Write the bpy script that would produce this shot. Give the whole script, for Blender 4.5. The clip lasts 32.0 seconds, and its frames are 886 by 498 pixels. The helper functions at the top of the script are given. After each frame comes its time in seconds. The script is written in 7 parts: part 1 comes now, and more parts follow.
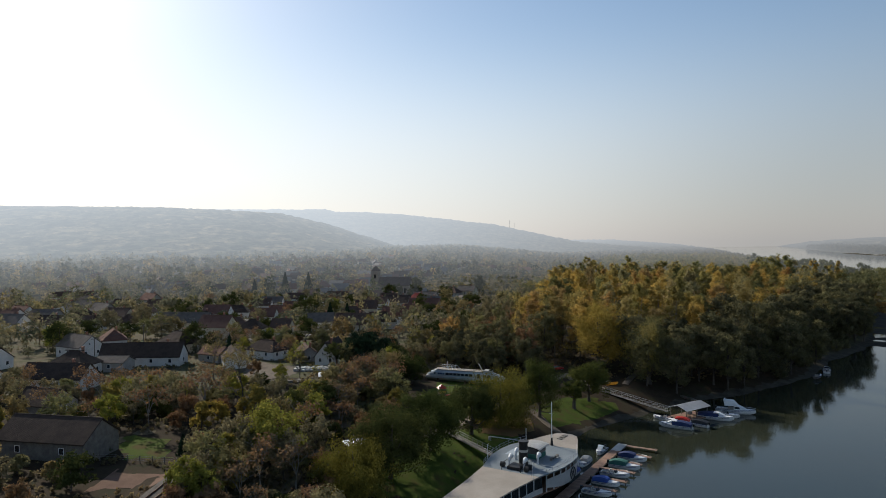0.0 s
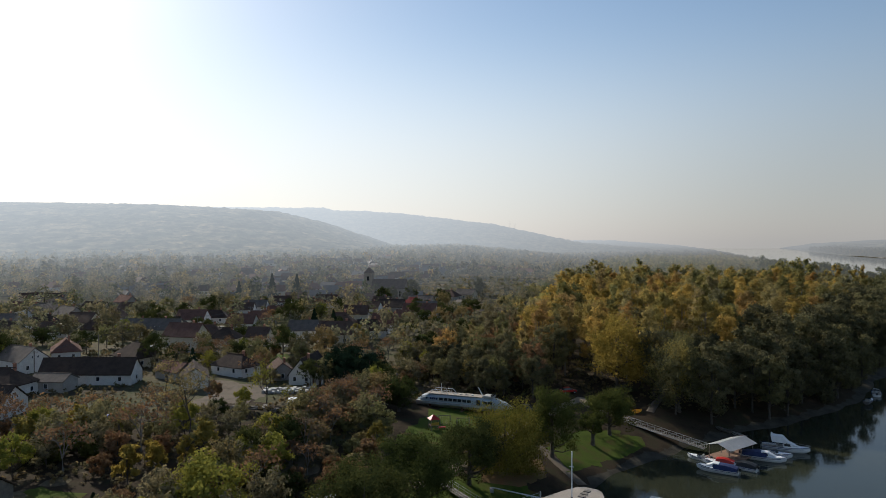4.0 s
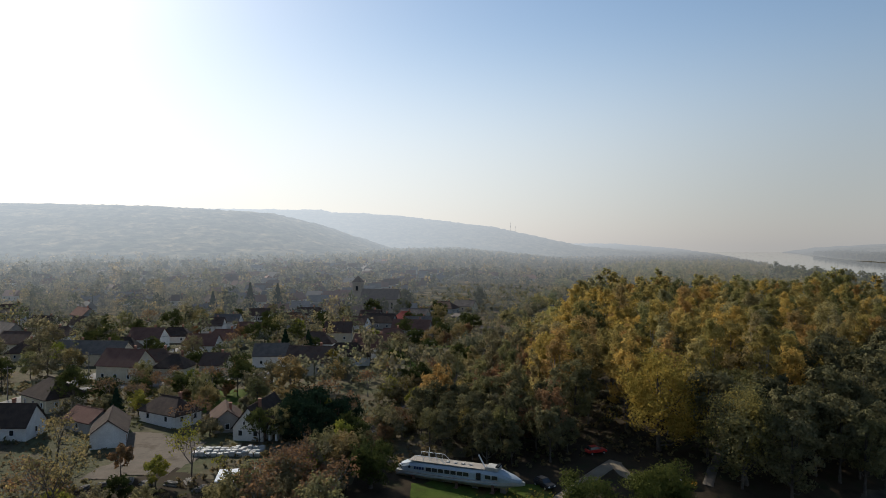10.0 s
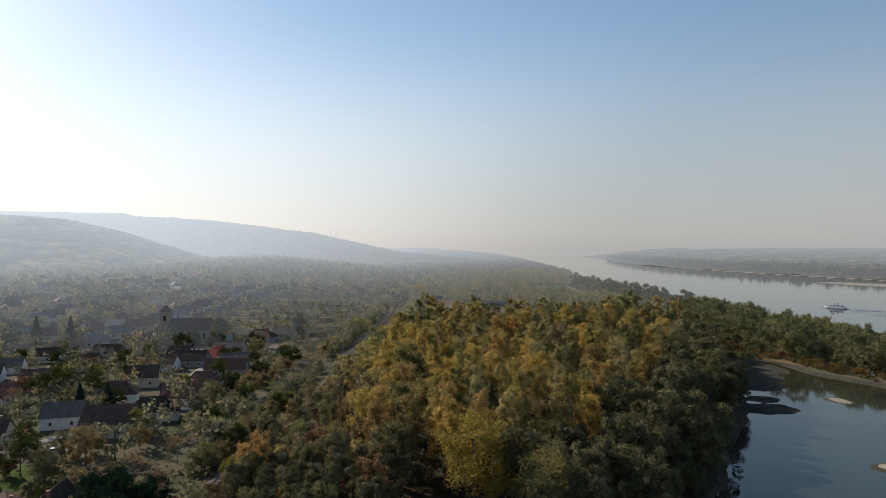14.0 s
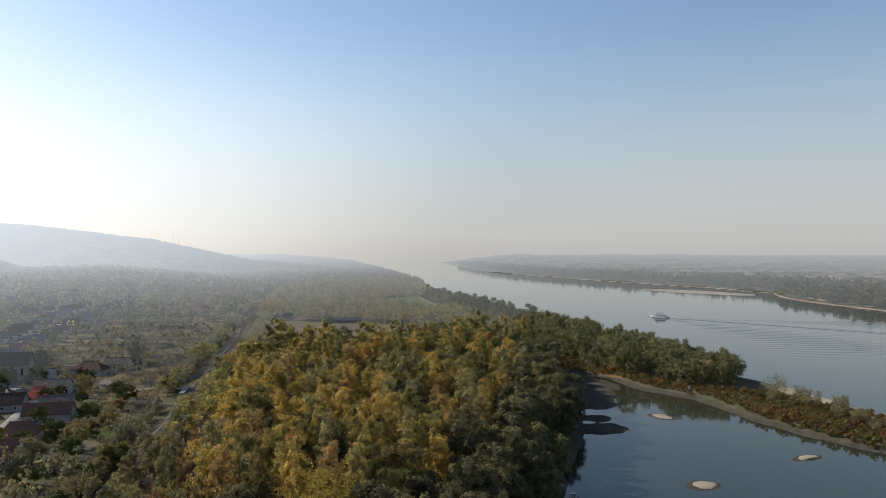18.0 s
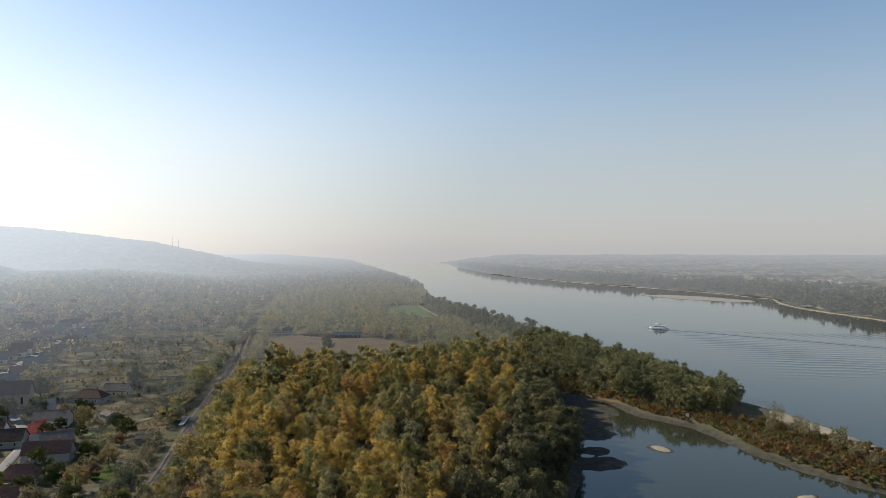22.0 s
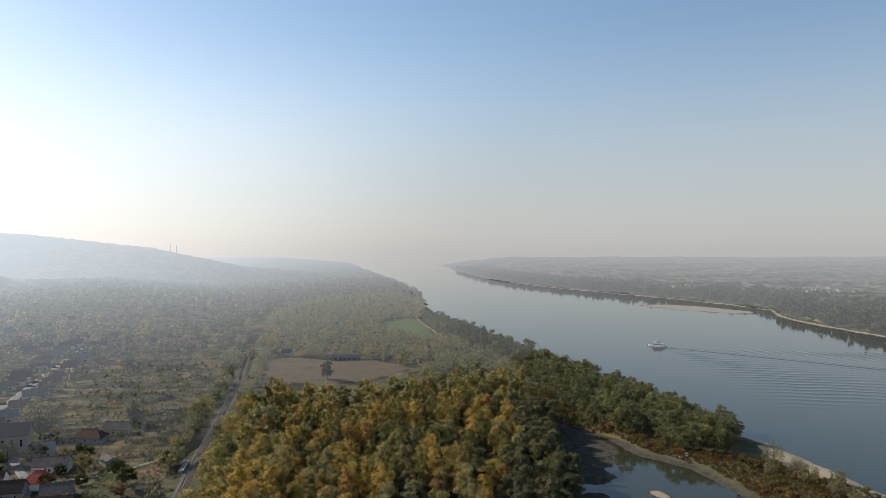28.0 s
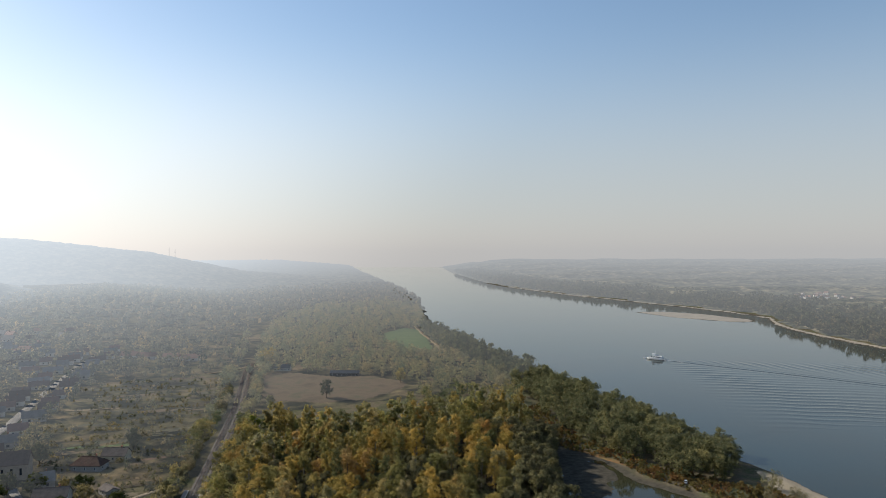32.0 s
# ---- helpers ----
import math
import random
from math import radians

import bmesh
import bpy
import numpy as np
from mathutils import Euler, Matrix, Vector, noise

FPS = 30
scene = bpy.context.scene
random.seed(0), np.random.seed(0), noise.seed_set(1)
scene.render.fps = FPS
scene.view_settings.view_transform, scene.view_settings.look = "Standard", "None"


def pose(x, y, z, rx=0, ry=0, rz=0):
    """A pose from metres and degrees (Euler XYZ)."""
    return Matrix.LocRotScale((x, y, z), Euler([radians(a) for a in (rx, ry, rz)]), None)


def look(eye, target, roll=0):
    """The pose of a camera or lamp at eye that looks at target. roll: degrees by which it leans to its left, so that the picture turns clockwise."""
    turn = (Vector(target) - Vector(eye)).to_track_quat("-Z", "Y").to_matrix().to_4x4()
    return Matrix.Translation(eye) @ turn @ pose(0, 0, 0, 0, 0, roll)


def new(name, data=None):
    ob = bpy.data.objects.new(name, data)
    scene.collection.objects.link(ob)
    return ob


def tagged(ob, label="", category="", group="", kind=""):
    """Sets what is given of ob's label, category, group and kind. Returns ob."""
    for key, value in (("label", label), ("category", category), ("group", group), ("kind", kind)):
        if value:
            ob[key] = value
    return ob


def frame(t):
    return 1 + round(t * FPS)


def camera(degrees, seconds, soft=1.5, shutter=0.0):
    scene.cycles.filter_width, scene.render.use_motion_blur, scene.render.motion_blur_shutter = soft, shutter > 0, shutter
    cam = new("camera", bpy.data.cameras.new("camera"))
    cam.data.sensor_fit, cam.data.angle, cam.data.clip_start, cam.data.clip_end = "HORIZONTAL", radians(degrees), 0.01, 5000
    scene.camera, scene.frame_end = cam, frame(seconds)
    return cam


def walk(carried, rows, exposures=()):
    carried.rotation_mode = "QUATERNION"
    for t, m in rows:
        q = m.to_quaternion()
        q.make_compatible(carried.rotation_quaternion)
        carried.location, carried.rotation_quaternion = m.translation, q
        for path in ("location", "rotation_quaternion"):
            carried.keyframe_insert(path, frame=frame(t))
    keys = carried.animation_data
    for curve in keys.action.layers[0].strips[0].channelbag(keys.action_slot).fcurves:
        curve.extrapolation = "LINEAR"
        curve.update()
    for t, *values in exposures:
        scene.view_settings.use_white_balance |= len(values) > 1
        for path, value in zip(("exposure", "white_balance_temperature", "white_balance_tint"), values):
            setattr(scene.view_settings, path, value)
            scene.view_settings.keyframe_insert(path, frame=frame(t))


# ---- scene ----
cam = camera(66.18, 32.0, soft=0.9)


def row(t, x, y, z, pitch, yaw, roll):
    return t, pose(x, y, z, 90 + pitch, 0, yaw) @ pose(0, 0, 0, 0, 0, roll)


PATH = [row(*r) for r in (
    (0, -0.00, -0.01, 43.77, -0.51, -0.01, -0.45),
    (1, 0.13, 5.73, 44.29, -0.57, -0.02, -0.39),
    (2, 0.46, 13.06, 44.36, -0.59, -0.07, -0.26),
    (3, 1.07, 20.92, 44.00, -0.52, -0.01, -0.12),
    (3.5, 1.13, 24.65, 44.19, -0.54, -0.03, -0.06),
    (5.5, 2.22, 39.96, 44.39, -0.56, 0.03, 0.04),
    (6, 2.38, 43.96, 44.17, -0.49, 0.06, 0.11),
    (7, 2.57, 51.47, 44.17, -0.51, 0.05, 0.16),
    (8, 3.19, 58.89, 44.07, -0.49, 0.05, 0.11),
    (8.5, 3.07, 62.39, 43.96, -0.47, -0.04, 0.08),
    (9, 3.39, 65.95, 44.40, -0.30, -0.00, 0.11),
    (9.5, 3.25, 68.45, 45.42, -0.21, -0.04, 0.13),
    (10, 3.27, 69.29, 46.68, -0.35, -0.03, 0.16),
    (11, 3.54, 69.26, 50.01, -0.26, -0.07, 0.17),
    (12, 3.74, 68.45, 53.16, -0.20, -0.16, 0.13),
    (12.5, 3.80, 68.13, 54.83, -0.18, -2.13, 0.09),
    (13, 4.27, 68.51, 56.15, -0.09, -6.74, 0.10),
    (13.5, 3.45, 69.47, 58.06, -0.11, -9.54, 0.07),
    (14, 3.28, 69.55, 59.93, -0.10, -15.07, 0.09),
    (14.5, 3.04, 69.94, 61.55, -0.10, -15.63, 0.10),
    (15, 2.62, 70.46, 63.37, -0.08, -23.23, 0.15),
    (15.5, 2.27, 70.74, 65.32, -0.12, -23.32, 0.14),
    (17.5, 3.60, 69.71, 69.52, 0.24, -27.41, 0.17),
    (18, 4.02, 68.98, 70.66, 0.31, -27.35, 0.12),
    (19, 4.33, 68.54, 74.33, 0.28, -27.33, 0.07),
    (20, 4.52, 68.47, 78.00, 0.26, -27.30, 0.04),
    (21, 4.40, 68.44, 82.02, 0.19, -27.32, 0.04),
    (22, 4.21, 68.35, 85.75, 0.14, -27.36, 0.06),
    (23, 4.00, 68.52, 89.40, 0.09, -27.40, 0.04),
    (24, 4.19, 68.29, 92.74, 0.07, -27.38, -0.01),
    (25, 4.28, 68.21, 96.10, 0.08, -27.36, -0.03),
    (25.5, 4.14, 68.24, 97.88, 0.08, -27.39, -0.04),
    (27.5, 3.64, 68.25, 104.42, 0.12, -27.49, -0.05),
    (28, 3.48, 68.35, 106.15, 0.12, -27.52, -0.06),
    (29, 3.48, 68.32, 109.74, 0.09, -27.52, -0.04),
    (30, 3.37, 68.22, 113.26, 0.10, -27.56, -0.07),
    (31, 3.49, 68.39, 116.50, 0.12, -27.58, -0.10),
    (32, 2.92, 68.12, 119.99, 0.14, -27.64, -0.10),
)]
walk(cam, PATH, exposures=[(0, 0.12), (12, 0.12), (15.5, 0.38), (18, 0.46), (32, 0.43)])

# ---- light ----
SUN_AZ, SUN_EL = radians(36), radians(31)          # to the left of +y, above the horizon
SUN_DIR = Vector((-math.sin(SUN_AZ) * math.cos(SUN_EL), math.cos(SUN_AZ) * math.cos(SUN_EL), math.sin(SUN_EL)))
world = bpy.data.worlds.new("world")
scene.world = world
world.use_nodes = True
wn = world.node_tree
sky = wn.nodes.new("ShaderNodeTexSky")
sky.sky_type = "NISHITA"
sky.sun_disc = False
sky.sun_elevation, sky.sun_rotation = SUN_EL, -SUN_AZ
sky.altitude, sky.air_density, sky.dust_density, sky.ozone_density = 100, 1.2, 0.8, 2.5
# haze: the air pales evenly towards the horizon all round
geo = wn.nodes.new("ShaderNodeTexCoord")
sxyz = wn.nodes.new("ShaderNodeSeparateXYZ")
wn.links.new(geo.outputs["Generated"], sxyz.inputs[0])
rise = wn.nodes.new("ShaderNodeMapRange")
rise.interpolation_type = "SMOOTHERSTEP"
for i, v in ((1, 0.0), (2, 0.37), (3, 0.77), (4, 0.0)):
    rise.inputs[i].default_value = v
wn.links.new(sxyz.outputs[2], rise.inputs[0])
blend = wn.nodes.new("ShaderNodeMix")
blend.data_type = "RGBA"
# the haze is brightest towards the sun
toward = wn.nodes.new("ShaderNodeVectorMath")
toward.operation = "DOT_PRODUCT"
toward.inputs[1].default_value = SUN_DIR
wn.links.new(geo.outputs["Generated"], toward.inputs[0])
near_sun = wn.nodes.new("ShaderNodeMapRange")
near_sun.interpolation_type = "SMOOTHSTEP"
for i, v in ((1, 0.35), (2, 1.0), (3, 0.0), (4, 1.0)):
    near_sun.inputs[i].default_value = v
wn.links.new(toward.outputs["Value"], near_sun.inputs[0])
glare = wn.nodes.new("ShaderNodeMix")
glare.data_type = "RGBA"
glare.inputs[6].default_value, glare.inputs[7].default_value = (3.65, 3.72, 3.98, 1), (9.5, 9.5, 9.8, 1)
wn.links.new(near_sun.outputs[0], glare.inputs[0])
wn.links.new(glare.outputs[2], blend.inputs[7])
wn.links.new(rise.outputs[0], blend.inputs[0])
wn.links.new(sky.outputs[0], blend.inputs[6])
wn.links.new(blend.outputs[2], wn.nodes["Background"].inputs[0])
wn.nodes["Background"].inputs[1].default_value = 0.10
sun_data = bpy.data.lights.new("sun", "SUN")
sun_data.energy, sun_data.angle, sun_data.color = 4.3, radians(0.6), (1.0, 0.93, 0.82)
sun = new("sun", sun_data)
sun.matrix_world = look((0, 0, 300), Vector((0, 0, 300)) - SUN_DIR)

# ---- materials ----


def nodes_of(m):
    m.use_nodes = True
    nt = m.node_tree
    return nt, nt.nodes, nt.links, nt.nodes["Principled BSDF"]


def ramp(nt, fac, cols, lo=0.3, hi=0.7):
    r = nt.nodes.new("ShaderNodeValToRGB")
    e = r.color_ramp.elements
    while len(e) < len(cols):
        e.new(0.5)
    for i, c in enumerate(cols):
        e[i].position = lo + (hi - lo) * i / max(1, len(cols) - 1)
        e[i].color = (*c, 1)
    nt.links.new(fac, r.inputs[0])
    return r.outputs[0]


def noise_tex(nt, scale, detail=4, coord=None, rough=0.6):
    n = nt.nodes.new("ShaderNodeTexNoise")
    n.inputs["Scale"].default_value, n.inputs["Detail"].default_value, n.inputs["Roughness"].default_value = scale, detail, rough
    if coord:
        nt.links.new(coord, n.inputs["Vector"])
    return n.outputs[0]


def mixc(nt, fac, a, b, kind="MIX"):
    m = nt.nodes.new("ShaderNodeMix")
    m.data_type, m.blend_type = "RGBA", kind
    for sock, v in ((0, fac), (6, a), (7, b)):
        if isinstance(v, (int, float)):
            m.inputs[sock].default_value = v
        elif isinstance(v, tuple):
            m.inputs[sock].default_value = (*v, 1)
        else:
            nt.links.new(v, m.inputs[sock])
    return m.outputs[2]


def position(nt):
    return nt.nodes.new("ShaderNodeNewGeometry").outputs["Position"]


def mat(name, cols, scale=1.0, fine=12.0, rough=0.8, bump=0.2, metal=0.0, vary=0.0, local=True, spec=0.3):
    """Colours mixed by coarse noise, darkened a little by fine noise, with relief."""
    m = bpy.data.materials.new(name)
    nt, nodes, links, b = nodes_of(m)
    co = nodes.new("ShaderNodeTexCoord").outputs["Object"] if local else position(nt)
    big, small = noise_tex(nt, scale, 5, co), noise_tex(nt, fine, 4, co)
    c = ramp(nt, big, cols)
    c = mixc(nt, 0.35, c, ramp(nt, small, [(0.45, 0.45, 0.45), (1, 1, 1)]), "MULTIPLY")
    if vary:
        hs = nodes.new("ShaderNodeHueSaturation")
        mr = nodes.new("ShaderNodeMapRange")
        mr.inputs[3].default_value, mr.inputs[4].default_value = 1 - vary, 1 + vary
        links.new(nodes.new("ShaderNodeObjectInfo").outputs["Random"], mr.inputs[0])
        links.new(mr.outputs[0], hs.inputs["Value"])
        links.new(c, hs.inputs["Color"])
        c = hs.outputs[0]
    links.new(c, b.inputs["Base Color"])
    b.inputs["Roughness"].default_value, b.inputs["Metallic"].default_value = rough, metal
    b.inputs["Specular IOR Level"].default_value = spec if local else 0.04
    if bump:
        bp = nodes.new("ShaderNodeBump")
        bp.inputs["Strength"].default_value, bp.inputs["Distance"].default_value = bump, 0.05
        links.new(small, bp.inputs["Height"])
        links.new(bp.outputs[0], b.inputs["Normal"])
    return m


def painted_haze(m, reach=3150):
    """Paints haze into far materials as emission, by distance and nearness to the sun."""
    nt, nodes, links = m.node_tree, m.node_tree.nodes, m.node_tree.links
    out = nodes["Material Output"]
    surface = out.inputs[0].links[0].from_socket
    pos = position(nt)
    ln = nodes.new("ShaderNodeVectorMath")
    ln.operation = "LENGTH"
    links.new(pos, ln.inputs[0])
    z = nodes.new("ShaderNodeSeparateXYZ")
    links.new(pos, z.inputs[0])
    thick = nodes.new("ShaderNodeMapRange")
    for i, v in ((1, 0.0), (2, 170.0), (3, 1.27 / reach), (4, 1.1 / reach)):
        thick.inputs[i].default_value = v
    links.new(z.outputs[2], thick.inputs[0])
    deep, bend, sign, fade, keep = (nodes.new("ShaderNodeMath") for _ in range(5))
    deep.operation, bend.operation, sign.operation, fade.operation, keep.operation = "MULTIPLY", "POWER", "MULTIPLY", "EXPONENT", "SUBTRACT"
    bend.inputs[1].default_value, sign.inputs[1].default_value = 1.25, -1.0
    past = nodes.new("ShaderNodeMath")  # the painted haze starts 300 m from the origin
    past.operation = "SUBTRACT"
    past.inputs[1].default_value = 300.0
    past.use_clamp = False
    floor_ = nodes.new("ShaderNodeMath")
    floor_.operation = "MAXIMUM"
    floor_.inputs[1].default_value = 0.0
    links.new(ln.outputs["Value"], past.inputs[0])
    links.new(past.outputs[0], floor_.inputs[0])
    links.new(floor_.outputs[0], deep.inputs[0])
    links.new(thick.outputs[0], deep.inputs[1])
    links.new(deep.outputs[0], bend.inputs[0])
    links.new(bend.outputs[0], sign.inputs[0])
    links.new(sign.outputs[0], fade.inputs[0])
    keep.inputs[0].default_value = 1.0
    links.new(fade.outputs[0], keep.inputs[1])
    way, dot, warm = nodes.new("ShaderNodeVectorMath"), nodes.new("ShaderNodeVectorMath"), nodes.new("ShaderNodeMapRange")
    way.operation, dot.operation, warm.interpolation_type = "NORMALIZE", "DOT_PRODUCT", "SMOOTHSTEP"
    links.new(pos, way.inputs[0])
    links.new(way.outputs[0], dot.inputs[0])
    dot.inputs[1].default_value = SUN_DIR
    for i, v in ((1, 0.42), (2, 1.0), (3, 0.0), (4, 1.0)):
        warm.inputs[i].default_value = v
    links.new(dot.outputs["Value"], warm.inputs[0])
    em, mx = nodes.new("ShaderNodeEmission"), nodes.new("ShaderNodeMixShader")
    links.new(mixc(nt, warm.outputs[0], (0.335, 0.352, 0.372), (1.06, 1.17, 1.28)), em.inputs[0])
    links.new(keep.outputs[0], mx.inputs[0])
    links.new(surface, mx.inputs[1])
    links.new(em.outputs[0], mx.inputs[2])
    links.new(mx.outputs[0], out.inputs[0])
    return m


def leaf_mat(name, cols, by_object=True, cell=0.11, through_light=0.5, glow=0.0, speck=0.35):
    """Foliage: one colour out of the ramp for each tree, uneven within the crown, with light passing through."""
    m = bpy.data.materials.new(name)
    nt, nodes, links, b = nodes_of(m)
    pos = position(nt)
    if by_object:
        pick = nodes.new("ShaderNodeObjectInfo").outputs["Random"]
    else:
        v = nodes.new("ShaderNodeTexVoronoi")
        v.voronoi_dimensions = "2D"
        v.inputs["Scale"].default_value = cell
        links.new(pos, v.inputs["Vector"])
        s = nodes.new("ShaderNodeSeparateColor")
        links.new(v.outputs["Color"], s.inputs[0])
        pick = s.outputs[0]
    c = ramp(nt, pick, cols, 0.0, 1.0)
    leafy = noise_tex(nt, 0.9, 3, pos)
    c = mixc(nt, speck + 0.15, c, ramp(nt, leafy, [(0.4, 0.42, 0.38), (1.0, 1.0, 1.0), (1.25, 1.1, 0.8)]), "MULTIPLY")
    bough = noise_tex(nt, 0.32, 2, pos)
    c = mixc(nt, 0.55, c, ramp(nt, bough, [(0.5, 0.55, 0.5), (1.0, 1.0, 1.0), (1.3, 1.22, 1.05)], 0.36, 0.64), "MULTIPLY")
    isl = nodes.new("ShaderNodeNewGeometry").outputs["Random Per Island"]
    c = mixc(nt, speck, c, ramp(nt, isl, [(0.55, 0.6, 0.5), (1.2, 1.12, 0.95)], 0, 1), "MULTIPLY")
    out = nodes["Material Output"]
    nodes.remove(b)
    d, t, mx = nodes.new("ShaderNodeBsdfDiffuse"), nodes.new("ShaderNodeBsdfTranslucent"), nodes.new("ShaderNodeMixShader")
    links.new(c, d.inputs[0])
    links.new(c, t.inputs[0])
    mx.inputs[0].default_value = through_light
    links.new(d.outputs[0], mx.inputs[1])
    links.new(t.outputs[0], mx.inputs[2])
    links.new(mx.outputs[0], out.inputs[0])
    if glow:  # haze painted in as emission, used from about 400 m out
        painted_haze(m, glow)
    return m


M = {}
M["poplar"] = leaf_mat("poplar_leaves", [(0.142, 0.15, 0.072), (0.459, 0.34, 0.103), (0.492, 0.34, 0.108), (0.218, 0.22, 0.098), (0.438, 0.27, 0.103), (0.285, 0.275, 0.16), (0.547, 0.385, 0.108), (0.12, 0.13, 0.067), (0.329, 0.28, 0.103)])
M["dark"] = leaf_mat("dark_leaves", [(0.113, 0.108, 0.064), (0.155, 0.144, 0.083), (0.201, 0.184, 0.094)], through_light=0.3)
M["green"] = leaf_mat("green_leaves", [(0.059, 0.073, 0.027), (0.075, 0.086, 0.032), (0.087, 0.095, 0.033)], through_light=0.25)
M["willow"] = leaf_mat("willow_leaves", [(0.075, 0.091, 0.03), (0.098, 0.109, 0.033), (0.067, 0.08, 0.028)], through_light=0.25)
M["gold"] = leaf_mat("gold_leaves", [(0.32, 0.24, 0.062), (0.29, 0.24, 0.075)], through_light=0.5)
M["lime"] = leaf_mat("lime_leaves", [(0.24, 0.255, 0.055), (0.30, 0.275, 0.065)], through_light=0.3)
M["weeping"] = leaf_mat("weeping_willow_leaves", [(0.196, 0.17, 0.038), (0.17, 0.157, 0.038)], through_light=0.3)
M["rust"] = leaf_mat("rust_leaves", [(0.24, 0.14, 0.085), (0.30, 0.18, 0.10), (0.21, 0.145, 0.09)], through_light=0.3)
M["mixed"] = leaf_mat("turning_leaves", [(0.13, 0.135, 0.085), (0.34, 0.27, 0.075), (0.16, 0.16, 0.09), (0.30, 0.25, 0.08)], False, 0.3, 0.4)
M["scrub"] = leaf_mat("scrub_leaves", [(0.20, 0.18, 0.115), (0.25, 0.21, 0.125), (0.22, 0.22, 0.105), (0.30, 0.22, 0.11)], through_light=0.38)
M["conifer"] = leaf_mat("conifer_needles", [(0.02, 0.04, 0.025), (0.03, 0.05, 0.03)], through_light=0.1)
M["woods"] = leaf_mat("woods_leaves", [(0.164, 0.167, 0.083), (0.438, 0.334, 0.119), (0.218, 0.217, 0.098), (0.482, 0.314, 0.114), (0.132, 0.142, 0.072), (0.329, 0.303, 0.186), (0.394, 0.303, 0.114), (0.372, 0.334, 0.124), (0.241, 0.233, 0.114), (0.503, 0.364, 0.119), (0.186, 0.192, 0.093), (0.317, 0.283, 0.134)], False, 0.12)
M["bankwoods"] = leaf_mat("bank_leaves", [(0.138, 0.144, 0.081), (0.196, 0.19, 0.103), (0.161, 0.167, 0.092), (0.265, 0.241, 0.115)], False, 0.12)
M["spitbush"] = leaf_mat("spit_bush_leaves", [(0.17, 0.09, 0.05), (0.13, 0.12, 0.05), (0.24, 0.14, 0.06), (0.15, 0.15, 0.06), (0.21, 0.11, 0.05)], False, 0.2)
M["under"] = leaf_mat("undergrowth", [(0.16, 0.14, 0.084), (0.2, 0.16, 0.1), (0.144, 0.148, 0.076), (0.224, 0.164, 0.1), (0.176, 0.172, 0.092)], False, 0.16)
M["town"] = leaf_mat("town_leaves", [(0.12, 0.13, 0.085), (0.23, 0.195, 0.13), (0.15, 0.165, 0.10), (0.31, 0.25, 0.12), (0.20, 0.185, 0.14), (0.11, 0.12, 0.08), (0.26, 0.235, 0.14)], False, 0.13, 0.45, speck=0.25)
# leaf materials with a glow reach have distance haze painted in as emission
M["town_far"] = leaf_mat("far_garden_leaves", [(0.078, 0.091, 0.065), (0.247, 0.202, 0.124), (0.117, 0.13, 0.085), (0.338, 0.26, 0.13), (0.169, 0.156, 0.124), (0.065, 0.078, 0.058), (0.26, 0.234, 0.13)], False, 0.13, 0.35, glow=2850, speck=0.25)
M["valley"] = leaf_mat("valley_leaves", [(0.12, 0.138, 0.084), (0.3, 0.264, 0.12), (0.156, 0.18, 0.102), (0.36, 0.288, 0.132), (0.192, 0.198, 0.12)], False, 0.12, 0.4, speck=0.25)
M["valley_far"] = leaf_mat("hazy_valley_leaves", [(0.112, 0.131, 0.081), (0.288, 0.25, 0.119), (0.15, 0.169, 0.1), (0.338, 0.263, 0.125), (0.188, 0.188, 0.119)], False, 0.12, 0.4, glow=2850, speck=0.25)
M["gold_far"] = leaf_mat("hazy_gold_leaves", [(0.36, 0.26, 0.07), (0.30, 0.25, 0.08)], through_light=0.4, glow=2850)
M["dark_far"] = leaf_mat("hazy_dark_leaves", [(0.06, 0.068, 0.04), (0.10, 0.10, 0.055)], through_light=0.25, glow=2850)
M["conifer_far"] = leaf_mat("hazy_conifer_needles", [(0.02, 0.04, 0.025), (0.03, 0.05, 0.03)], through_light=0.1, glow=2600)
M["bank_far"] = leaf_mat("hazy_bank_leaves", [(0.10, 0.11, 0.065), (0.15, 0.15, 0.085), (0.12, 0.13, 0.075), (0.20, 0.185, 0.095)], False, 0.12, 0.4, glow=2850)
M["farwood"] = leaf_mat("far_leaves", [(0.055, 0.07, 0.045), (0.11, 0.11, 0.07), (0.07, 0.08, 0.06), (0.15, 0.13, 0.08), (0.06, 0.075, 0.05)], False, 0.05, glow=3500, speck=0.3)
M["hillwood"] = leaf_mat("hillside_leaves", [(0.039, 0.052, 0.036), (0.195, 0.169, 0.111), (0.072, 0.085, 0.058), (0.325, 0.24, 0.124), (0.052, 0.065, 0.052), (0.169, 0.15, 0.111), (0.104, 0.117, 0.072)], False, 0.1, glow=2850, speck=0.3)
M["bark"] = mat("bark", [(0.06, 0.05, 0.04), (0.13, 0.11, 0.09)], 1.5, 14, 0.95, 0.5)
M["palebark"] = mat("pale_bark", [(0.16, 0.15, 0.13), (0.26, 0.24, 0.21)], 1.5, 14, 0.95, 0.4)

# ---- helpers of the scene ----


